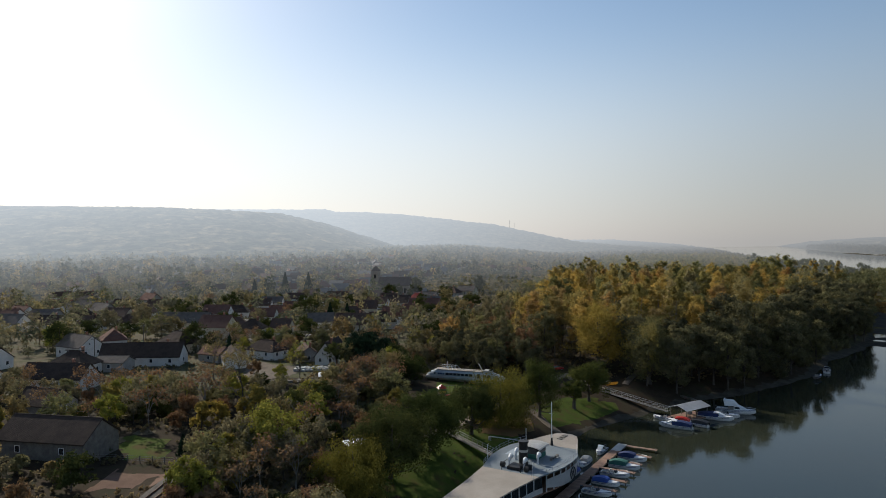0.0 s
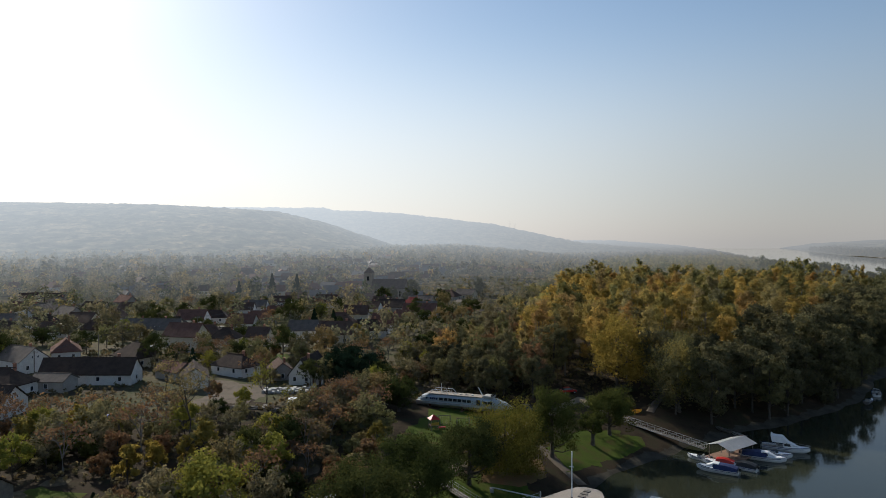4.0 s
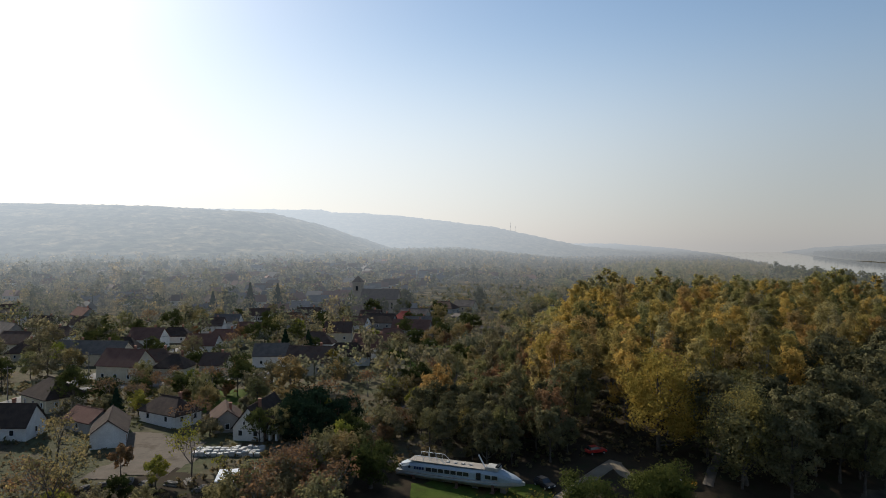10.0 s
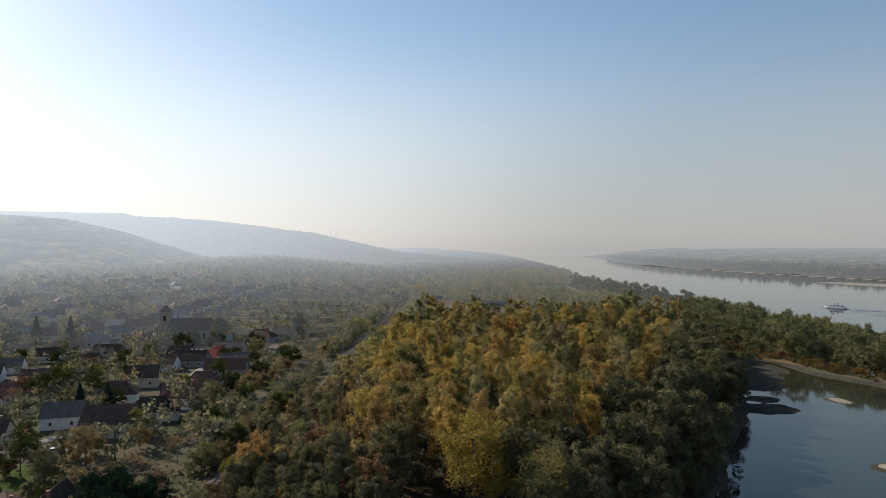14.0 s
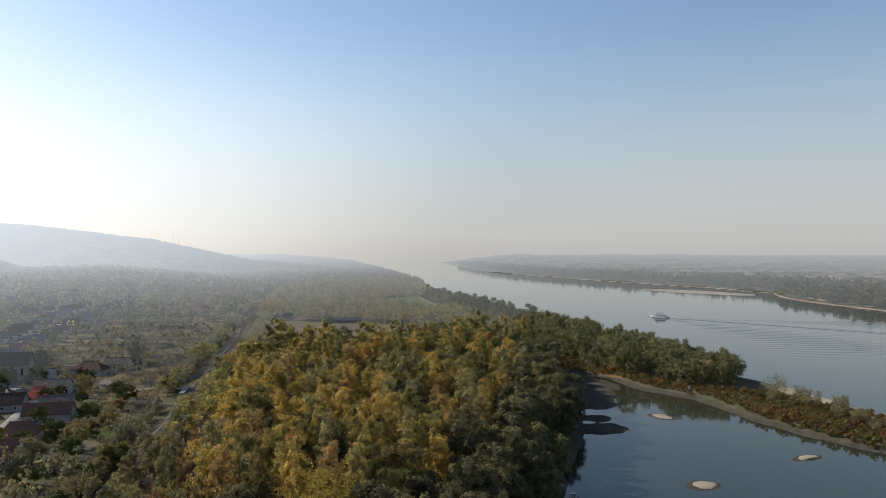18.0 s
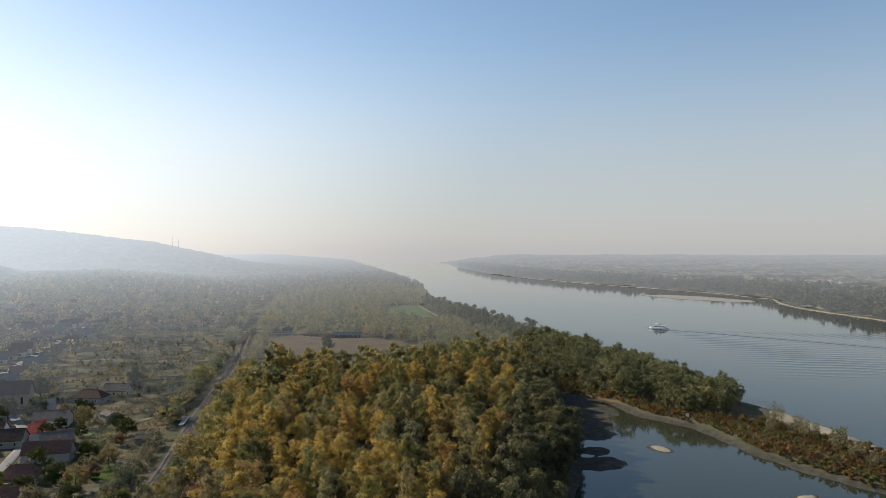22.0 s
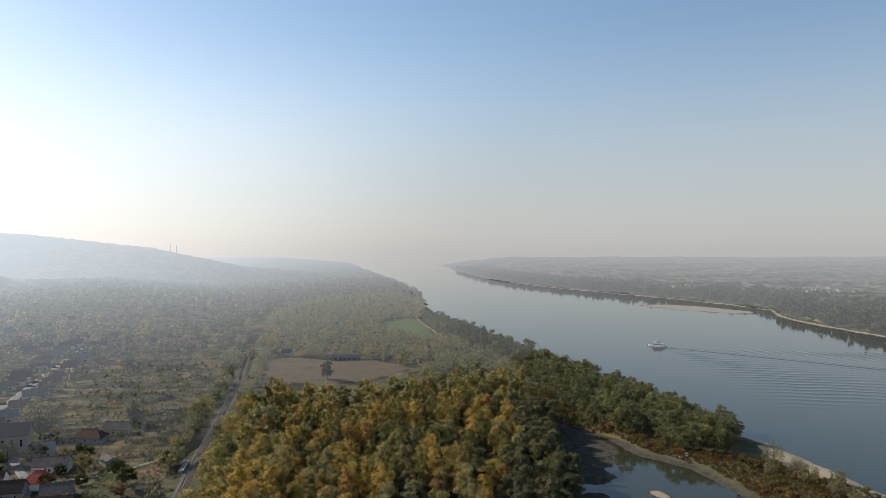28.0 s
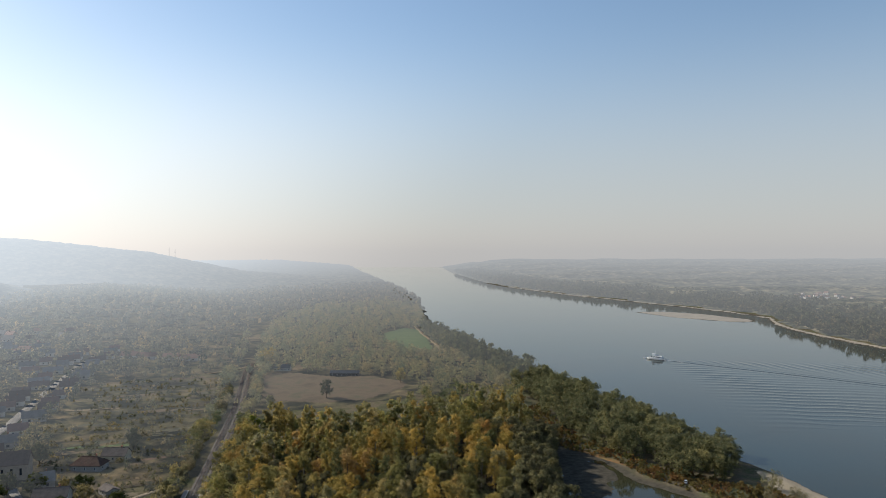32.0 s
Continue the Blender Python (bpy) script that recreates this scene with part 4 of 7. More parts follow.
draped("lawn_playground", [(-10, 160), (10, 158), (26, 176), (20, 190), (-2, 188)], M["lawn"], "green lawn with a small playground", "lawn")
draped("leaf_litter", [(8, 143), (18, 147), (22, 156), (16, 160), (8, 152)], M["litter"], "reddish fallen leaves under the willows", "ground", 0.16)
draped("lawn_garden", [(-65, 134), (-53, 133), (-48, 121), (-58, 120)], M["lawn"], "small green garden lawn inside a post fence", "lawn")
draped("tilled_garden", [(-58, 106), (-43, 106), (-46, 115), (-57, 117)], M["tilled"], "brown tilled garden bed", "ground")
draped("lawn_backyard", [(-68, 233), (-52, 228), (-44, 240), (-50, 256), (-66, 250)], M["lawn"], "green backyard grass with garden bushes", "lawn")
draped("yard", [(-66, 211), (-60, 214), (-44, 206), (-40, 196), (-44, 186), (-60, 182), (-58, 196)], M["dust"], "dusty gravel yard with bare earth patches", "yard", 0.12)
draped("meadow", [(20, 320), (-40, 330), (-46, 300), (-30, 290), (2, 300)], M["dryfield"], "dry grassy allotment", "field")
draped("lawn_allotment", [(-18, 295), (8, 280), (9, 296), (-20, 317)], M["lawn"], "green grass plot beside the railway", "lawn", 0.2)
draped("lawn_paddock", [(-5, 350), (16, 345), (12, 326), (-6, 330)], M["lawn"], "green grass paddock among allotments", "lawn", 0.2)
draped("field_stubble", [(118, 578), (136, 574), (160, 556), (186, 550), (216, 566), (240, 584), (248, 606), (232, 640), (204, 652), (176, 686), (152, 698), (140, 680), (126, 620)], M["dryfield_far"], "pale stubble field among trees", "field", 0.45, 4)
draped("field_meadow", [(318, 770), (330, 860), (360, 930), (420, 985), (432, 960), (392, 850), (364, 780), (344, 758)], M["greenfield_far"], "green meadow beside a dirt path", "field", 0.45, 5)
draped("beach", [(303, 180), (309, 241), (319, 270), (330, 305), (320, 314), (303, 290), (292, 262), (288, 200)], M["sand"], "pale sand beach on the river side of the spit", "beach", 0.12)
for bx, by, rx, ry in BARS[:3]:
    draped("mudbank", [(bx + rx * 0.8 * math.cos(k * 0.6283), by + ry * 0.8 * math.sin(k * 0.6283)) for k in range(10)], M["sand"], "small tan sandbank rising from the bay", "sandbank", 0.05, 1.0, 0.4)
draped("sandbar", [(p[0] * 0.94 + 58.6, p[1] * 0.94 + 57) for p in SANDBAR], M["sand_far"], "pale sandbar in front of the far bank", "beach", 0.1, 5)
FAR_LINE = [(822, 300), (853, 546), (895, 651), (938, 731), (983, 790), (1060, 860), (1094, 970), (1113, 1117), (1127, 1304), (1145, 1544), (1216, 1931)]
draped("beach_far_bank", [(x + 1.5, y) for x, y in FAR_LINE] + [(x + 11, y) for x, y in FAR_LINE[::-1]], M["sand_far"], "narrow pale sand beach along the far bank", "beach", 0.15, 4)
M["fallow"] = mat("fallow_weeds", [(0.065, 0.058, 0.04), (0.09, 0.085, 0.05), (0.12, 0.10, 0.068)], 0.08, 2, 0.95, 0.5, local=False)
strip = np.random.default_rng(77)
STRIPS = []
y = 296.0
while y < 700:
    dep = strip.uniform(7, 16)
    xa = float(line_x(LANE, y)) + 17 if y < 455 else float(line_x(STREET, y)) + strip.uniform(24, 52)
    xb = float(rail_x(y)) - 9
    if xb - xa > 16:
        cut = xa + (xb - xa) * strip.uniform(0.35, 0.75)
        for a, c in ((xa, cut - 0.8), (cut + 0.8, xb)):
            k, n = (("dryfield", "dry grassy allotment strip"), ("fallow", "weedy fallow allotment strip"), ("greenfield", "dull green allotment strip"), ("fallow", "weedy fallow allotment strip"), ("tilled", "brown dug allotment bed"))[strip.choice(5, p=[0.28, 0.27, 0.13, 0.22, 0.10])]
            # strips past 430 m take the copies with painted haze
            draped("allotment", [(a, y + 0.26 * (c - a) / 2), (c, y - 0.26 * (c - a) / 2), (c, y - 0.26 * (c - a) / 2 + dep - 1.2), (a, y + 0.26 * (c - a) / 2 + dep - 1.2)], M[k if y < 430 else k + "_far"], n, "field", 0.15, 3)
            STRIPS.append((a, c, y, 0.26))
    y += dep
ribbon("road", STREET, 6.0, M["asphalt"], "pale asphalt village street", "road", 0.2, 4)
ribbon("lane", LANE, 4.0, M["asphalt"], "narrow pale village lane", "road", 0.2, 4)
ribbon("path_bank", [(-4, 140), (2, 147), (10, 160), (20, 178), (33, 196), (37, 201)], 2.6, M["gravel"], "pale gravel path along the bank", "path")
ribbon("path_landing", [(36.5, 199.5), (37, 194.5), (40, 189.5), (44, 184.5)], 2.4, M["gravel"], "pale path down to the boat landing", "path", 0.18)
ribbon("path_point", [(20.5, 165), (23.5, 157), (26.5, 150.5)], 2.0, M["dust"], "bare earth strip down to the water", "path", 0.12, 1.5)
ribbon("path_forest", [(51, 191), (55, 199), (62, 211), (68, 228)], 1.8, M["dust"], "leaf-strewn path into the forest", "path")
ribbon("path_meadow", [(444, 1000), (412, 910), (392, 842), (374, 788), (357, 735)], 4.5, M["gravel"], "pale dirt path by the meadow", "path", 0.6, 6)
ribbon("track_spit", [(262, 410), (266, 370), (268, 330), (273, 310), (270, 270), (275, 230), (280, 180)], 2.6, M["litter"], "brown earth track along the spit", "path", 0.12)
ribbon("road_crossing", [(100, 722), (137, 737), (156, 744)], 5, M["gravel"], "pale road over the level crossing", "road", 0.5, 5)
ribbon("garden_road", [(-14, 616), (-2, 609), (24, 604)], 4, M["gravel"], "pale strip of rubble beside the allotments", "path", 0.3, 4)
ribbon("farm_track", [(-14, 398), (20, 408), (40, 418)], 3, M["gravel"], "pale farm track to the railway", "path", 0.2)

# ---- railway ----
railway = thing("railway", 0, 0, 0, 0, "two rusty rail tracks on grey ballast with timber sleepers", "railway", kind="structure")
ys = np.arange(62, 760, 3.0)


def rail_strip(offs, z0, z1):
    v, f = [], []
    for i, y in enumerate(ys):
        x = float(rail_x(y))
        z = gz(x, y)
        for o, zz in zip(offs, (z0, z1, z1, z0)):
            v.append((x + o, y, z + zz))
        if i:
            for k in range(3):
                a = (i - 1) * 4 + k
                f.append((a, a + 1, a + 5, a + 4))
    return np.array(v), np.array(f)


part("ballast_bed", mesh_from("ballast_bed", *rail_strip((-2.3, -1.7, 1.7, 2.3), -0.05, 0.22), M["ballast"]), None, railway)
for o in (-0.72, 0.72):
    part("rail", mesh_from("rail", *rail_strip((o - 0.06, o - 0.04, o + 0.04, o + 0.06), 0.25, 0.45), M["rusty"]), None, railway, "rusty steel rail with a worn top")
bm = bmesh.new()
for y in np.arange(110, 560, 0.85):
    x = float(rail_x(y))
    box(bm, x - 1.25, x + 1.25, y - 0.12, y + 0.12, gz(x, y) + 0.15, gz(x, y) + 0.29)
tagged(part("sleepers", bm, M["oldwood"], railway), kind="stuff")
ys = np.arange(395, 760, 4.0)
part("ballast_bed", mesh_from("ballast_bed", *rail_strip((2.5, 3.1, 6.5, 7.1), -0.05, 0.22), M["ballast"]), None, railway)
for o in (4.1, 5.5):
    part("rail", mesh_from("rail", *rail_strip((o - 0.06, o - 0.04, o + 0.04, o + 0.06), 0.25, 0.42), M["rusty"]), None, railway)
for dx, n in ((-4.2, "pale concrete platform beside the rails"), (3.6, "pale concrete platform between the rails")):
    t = thing("station_platform", 46 + dx, 398, gz(46, 398), -16, n, "platform", "station platforms")
    part("slab", boxes((-0.9, 0.9, -8, 8, -0.3, 0.62)), M["concrete"], t)
    part("edge_strip", boxes((0.9, 1.05, -8, 8, 0.4, 0.66)), M["white"], t)
# bridge railing by the crossing
t = thing("bridge_railing", -15.2, 199, gz(-15, 199), -24, "grey steel railing beside the railway bridge", "railing")
for y in np.arange(0, 21, 2.6):
    part("post", tubes([[(0, y, -0.3), (0, y, 1.2)]], 0.05), M["steel"], t)
for z in (0.45, 0.8, 1.18):
    part("rail", tubes([[(0, 0, z), (0, 20.8, z)]], 0.045), M["steel"], t)

# ---- houses ----


def window_part(parent, x, y, z, w, h, nx, ny, frame_mat):
    """A framed window set on a wall whose outward normal is (nx, ny)."""
    m = Matrix.Translation((x, y, z)) @ Matrix.Rotation(math.atan2(ny, nx) - math.pi / 2, 4, "Z")
    t = 0.09
    bm = bmesh.new()
    o, n = ((-w / 2, 0), (w / 2, 0), (w / 2, h), (-w / 2, h)), ((-w / 2 + t, t), (w / 2 - t, t), (w / 2 - t, h - t), (-w / 2 + t, h - t))
    rings = loft(bm, [[m @ Vector((a, d, c)) for a, c in r] for r, d in ((o, -0.02), (o, 0.06), (n, 0.06), (n, -0.02))])
    for k in range(4):
        bm.faces.new((rings[3][k], rings[3][(k + 1) % 4], rings[0][(k + 1) % 4], rings[0][k]))
    win = part("window", bm, frame_mat, parent)
    part("pane", box(bmesh.new(), -w / 2 + t + 0.002, w / 2 - t - 0.002, 0.0, 0.02, t + 0.002, h - t - 0.002, m), M["glass"], win)


def house(x, y, rz, w, l, eave, ridge, wall, roof, label, hip=False, wins=(2, 2), chimney=1, dz=0.0, name="house", group="", door=True, attic=False):
    """A house with its ridge along local y; w across, l along."""
    t = thing(name, x, y, gz(x, y) + dz, rz, label, "house", group)
    hw, hl, o = w / 2, l / 2, 0.4
    bm = bmesh.new()
    if hip:
        box(bm, -hw, hw, -hl, hl, -0.8, eave)
    else:
        ring = [(-hw, -0.8), (hw, -0.8), (hw, eave), (0, ridge - 0.12), (-hw, eave)]
        loft(bm, [[(a, q, c) for a, c in ring] for q in (-hl, hl)])
        for q in (-hl, hl):
            bm.verts.ensure_lookup_table()
        vs = bm.verts[:]
        bm.faces.new(vs[:5][::-1])
        bm.faces.new(vs[5:])
    part("wall", bm, wall, t)
    bm = bmesh.new()
    k = (ridge - eave) / hw
    lo = eave - o * k + 0.05
    if hip:
        rl = max(0.3, hl - hw * 0.9)
        base = [(-hw - o, -hl - o, lo), (hw + o, -hl - o, lo), (hw + o, hl + o, lo), (-hw - o, hl + o, lo)]
        up = [(-0.05, -rl, ridge), (0.05, -rl, ridge), (0.05, rl, ridge), (-0.05, rl, ridge)]
        loft(bm, [[(a, c, e - 0.2) for a, c, e in base], base, up])
        bm.verts.ensure_lookup_table()
        bm.faces.new(bm.verts[8:12])
        bm.faces.new(bm.verts[0:4][::-1])
    else:
        th = 0.2
        ring = [(-hw - o, lo), (0, ridge + 0.05), (hw + o, lo), (hw + o, lo + th), (0, ridge + 0.05 + th), (-hw - o, lo + th)]
        loft(bm, [[(a, q, c) for a, c in ring] for q in (-hl - 0.3, hl + 0.3)])
        vs = bm.verts[:]
        for q in (0, 6):
            bm.faces.new([vs[q + i] for i in (0, 1, 4, 5)])
            bm.faces.new([vs[q + i] for i in (1, 2, 3, 4)])
    rf = part("roof", bm, roof, t)
    part("ridge_cap", tubes([[(0, -hl * (0.55 if hip else 1) - (0 if hip else 0.3), ridge + 0.2 - 0.12 * hip), (0, hl * (0.55 if hip else 1) + (0 if hip else 0.3), ridge + 0.2 - 0.12 * hip)]], 0.14, 6), roof, rf)
    for c in range(chimney):
        cy = -hl * 0.45 + c * hl * 0.8
        bm = boxes((0.5, 1.05, cy, cy + 0.6, ridge - 1.2, ridge + 0.95), (0.42, 1.13, cy - 0.08, cy + 0.68, ridge + 0.95, ridge + 1.1))
        part("chimney", bm, M["brick"], t)
    na, nb = wins
    for s in (-1, 1):
        for i in range(na):
            window_part(t, -hw + w * (i + 0.5) / na, s * hl, min(1.05, eave - 1.7), 1.0, 1.25, 0, s, M["white"])
        for i in range(nb):
            window_part(t, s * hw, -hl + l * (i + 0.5) / nb, min(1.05, eave - 1.7), 1.05, 1.25, s, 0, M["white"])
        if attic and not hip:
            for i in (-0.8, 0.8):
                window_part(t, i, s * hl, eave + 0.5, 0.6, 0.8, 0, s, M["white"])
    if door:
        d = part("door", boxes((hw - 0.02, hw + 0.07, -hl + 0.4, -hl + 1.35, -0.05, 2.05)), M["wood"], t)
        part("handle", boxes((hw + 0.071, hw + 0.12, -hl + 0.5, -hl + 0.62, 1.0, 1.04)), M["steel"], d)
    return t


# the houses nearest the river, one by one
house(-88.3, 208.2, 90, 7.0, 17, 3.0, 6.6, M["plaster"], M["roof_dark"], "long white farmhouse with a dark gabled roof", wins=(1, 3), chimney=1)
house(-101, 212, 100, 7, 10, 3.2, 6.2, M["stonewall"], M["roof_dark"], "low farm building with a dark gabled roof", wins=(1, 2), chimney=0)
house(-64.4, 207.8, 22, 6.4, 13, 2.7, 5.2, M["plaster"], M["roof_dark"], "long white outbuilding with a dark gabled roof", wins=(0, 0), chimney=0)
house(-72, 214.5, 60, 6, 9, 2.3, 4.3, M["stonewall"], M["roof_red"], "shed with a patched red tiled roof", wins=(0, 1), chimney=0)
house(-91.5, 235, 55, 9.5, 12.5, 3.4, 7.0, M["cream"], M["roof_dark"], "cream house with a dark hipped roof and chimney", True, (2, 3))
house(-89, 267.5, 78, 9.4, 12.5, 4.6, 8.6, M["cream"], M["roof_red"], "large cream house with a red tiled gabled roof", wins=(2, 3), attic=True, chimney=1)
house(-76.5, 272, 84, 8, 9.5, 3.6, 6.8, M["cream"], M["roof_dark"], "yellow house with a dark hipped roof", True, (2, 2))
house(-66, 278, 84, 7, 8, 3.4, 6.4, M["cream"], M["roof_brown"], "small cream house with a brown roof", wins=(1, 2))
house(-57.5, 221, 60, 7.0, 12, 2.9, 5.6, M["plaster"], M["roof_dark"], "small white house with a steep dark hipped roof", True, (2, 2))
house(-35.2, 214, -8, 6.4, 14, 2.8, 6.8, M["plaster"], M["roof_dark"], "white cottage with a steep gable, small windows and a dark roof", wins=(2, 2), attic=True, name="cottage")
t = thing("porch", -31.2, 208.2, gz(-31, 208), -8, "small white arched porch beside the cottage", "porch")
part("wall", boxes((-1.0, -0.5, -0.6, 0.6, -0.3, 2.4), (0.5, 1.0, -0.6, 0.6, -0.3, 2.4), (-1.0, 1.0, -0.6, 0.6, 2.4, 3.2)), M["plaster"], t)
bm = bmesh.new()
loft(bm, [[(-1.2, q, 3.15), (0, q, 4.2), (1.2, q, 3.15)] for q in (-0.75, 0.75)])
bm.verts.ensure_lookup_table()
bm.faces.new(bm.verts[:3])
bm.faces.new(bm.verts[3:])
part("roof", bm, M["roof_dark"], t)
house(-44, 218, 20, 6, 10, 2.3, 4.6, M["stonewall"], M["roof_brown"], "low grey house with a brown tiled roof", wins=(1, 2), chimney=1)
house(-113, 296, 84, 9, 24, 4.0, 7.6, M["cream"], M["roof_grey"], "long cream building with a pale brown gabled roof", wins=(2, 5), chimney=2)
house(-105, 193, 80, 9, 11, 3.6, 7.0, M["plaster"], M["roof_dark"], "white house with a dark hipped roof and a side porch", True, (2, 3))
house(-100, 176.5, 84, 8, 17, 3.0, 6.2, M["plaster"], M["roof_dark"], "long low white house with a dark gabled roof", wins=(1, 4), attic=True)
house(-121, 226, 60, 8.5, 13, 3.6, 7.0, M["plaster"], M["roof_grey"], "white house with a grey gabled roof", wins=(2, 3), attic=True)
house(-120, 247, 30, 8, 12, 3.4, 6.6, M["plaster"], M["roof_red"], "white house with a brownish-red hipped roof", True, (2, 3))
house(-96.5, 199, 84, 6, 9, 2.8, 4.2, M["stonewall"], M["roof_grey"], "low shed with a flat-pitched grey sheet roof", wins=(0, 1), chimney=0)
house(-70, 123, 78, 9, 18, 3.2, 6.4, M["oldwood"], M["roof_dark"], "dark barn with a low gabled roof", wins=(0, 2), chimney=0, name="barn")
house(-88, 150, 70, 7, 11, 2.8, 5.6, M["stonewall"], M["roof_dark"], "dark garden house with a gabled roof", wins=(1, 2), chimney=0)
house(-124, 178, 80, 8, 12, 3.2, 6.4, M["plaster"], M["roof_brown"], "white house with a brown gabled roof", wins=(2, 3))
house(-138, 205, 70, 8, 12, 3.2, 6.4, M["plaster"], M["roof_dark"], "white house with a dark gabled roof", wins=(2, 3))

# the church
t = thing("church", -36, 468, gz(-36, 468), 80, "stone church with a square tower and brown roof", "church")
bm = bmesh.new()
loft(bm, [[(a, q, c) for a, c in ((-5, -1), (5, -1), (5, 8), (0, 13), (-5, 8))] for q in (-14, 8)])
bm.verts.ensure_lookup_table()
bm.faces.new(bm.verts[:5][::-1])
bm.faces.new(bm.verts[5:10])
part("nave", bm, M["church"], t)
bm = bmesh.new()
loft(bm, [[(a, q, c) for a, c in ((-5.5, 7.6), (0, 13.2), (5.5, 7.6), (5.5, 7.9), (0, 13.6), (-5.5, 7.9))] for q in (-14.4, 8)])
part("roof", bm, M["church_roof"], t)
part("tower", boxes((-2.6, 2.6, 8, 13.2, -1, 17), (-2.85, 2.85, 7.75, 13.45, 17, 17.5)), M["church"], t)
bm = bmesh.new()
loft(bm, [[(-2.9, 7.7, 17.5), (2.9, 7.7, 17.5), (2.9, 13.5, 17.5), (-2.9, 13.5, 17.5)], [(-0.2, 10.4, 21), (0.2, 10.4, 21), (0.2, 10.8, 21), (-0.2, 10.8, 21)]])
part("spire", bm, M["church_roof"], t)
for s in (-1, 1):
    part("belfry_opening", boxes((s * 2.6 - 0.06, s * 2.6 + 0.06, 9.9, 11.3, 12.5, 15.2)), M["glass"], t)
    for q in (-11, -7, -3, 1, 5):
        part("window", boxes((s * 5 - 0.06, s * 5 + 0.06, q - 0.5, q + 0.5, 2.6, 6)), M["glass"], t)

# the rest of the town: simple houses along the streets
ROOFS = [("roof_brown", "brown tiled"), ("roof_dark", "dark"), ("roof_grey", "grey"), ("roof_red", "faded red tiled"), ("roof_brown", "brown tiled")]
WALLS = [("plaster", "white"), ("cream", "cream"), ("plaster", "white"), ("stonewall", "grey")]
types = []
for i in range(10):
    (rk, rn), (wk, wn2) = ROOFS[i % 5], WALLS[i % 4]
    types.append(house(-152 - 17 * (i % 5), 292 + 26 * (i // 5), 80, 7.5 + i % 3, 11 + i % 4, 3.2 + 0.3 * (i % 3), 6.4 + 0.5 * (i % 3), M[wk], M[rk], "%s village house with a %s %s roof" % (wn2, rn, "hipped" if i % 3 == 0 else "gabled"), i % 3 == 0, (1, 2), group="village houses", door=False))
plain = []
for i in range(4):
    (rk, rn), (wk, wn2) = ROOFS[i], WALLS[i]
    plain.append(house(-158 - 18 * i, 376, 80, 7.5 + i % 3, 11 + i % 4, 3.4, 6.6, M[wk], M[rk], "%s house with a plain %s gabled roof" % (wn2, rn), False, (0, 1), chimney=1, group="village houses", door=False))
HOUSES = [(-88.5, 208.5), (-101, 212), (-66.5, 206), (-91.5, 235), (-89, 267.5), (-76.5, 272), (-57.5, 221), (-35.2, 214), (-44, 218), (-113, 296), (-105, 193), (-100, 176.5), (-121, 226), (-120, 247), (-36, 468), (-28, 468), (-44, 468), (-66, 278), (-73, 214), (-124, 178), (-138, 205)] + [(-152 - 17 * i, 292 + 26 * k) for i in range(5) for k in range(2)] + [(-158 - 18 * i, 376) for i in range(4)] + [(4, 466), (17, 477), (-15, 398), (-26, 391), (-37, 384)]
hr = np.random.default_rng(21)
cands, FAR_HOUSES = [], []
for y in np.arange(285, 900, 15):
    for side in (-1, 1):
        cands.append((line_x(STREET, y) + side * hr.uniform(12, 15), y + hr.uniform(-3, 3), 90 + hr.uniform(-8, 8)))
for y in np.arange(280, 460, 14):
    for side in (-1, 1):
        cands.append((line_x(LANE, y) + side * hr.uniform(11, 14), y + hr.uniform(-3, 3), 85 + hr.uniform(-10, 10)))
for _ in range(900):
    y = hr.uniform(230, 1060)
    cands.append((line_x(STREET, y) - abs(hr.normal(0, 1)) * 170 - 28, y, 80 + hr.normal(0, 18) + 90 * (hr.random() < 0.3)))
for _ in range(60):
    y = hr.uniform(640, 1080)
    cands.append((rail_x(y) + hr.uniform(-130, 90), y, 80 + hr.normal(0, 25)))
for x, y, rz in cands:
    if len(HOUSES) > 290 or abs(x - float(rail_x(y))) < 14:
        continue
    if abs(x - line_x(STREET, y)) < 9 and 205 < y < 900 or (abs(x - line_x(LANE, y)) < 8 and 250 < y < 455):
        continue
    if all((x - a) ** 2 + (y - b) ** 2 > 15.5 ** 2 for a, b in HOUSES):
        HOUSES.append((x, y))
        if y > 430:
            FAR_HOUSES.append((x, y, rz))
            continue
        clone(types[hr.integers(10)] if y < 360 else plain[hr.integers(4)], pose(x, y, gz(x, y), 0, 0, rz) @ Matrix.Diagonal((hr.uniform(0.8, 1.1), hr.uniform(0.85, 1.2), hr.uniform(0.9, 1.1), 1)))
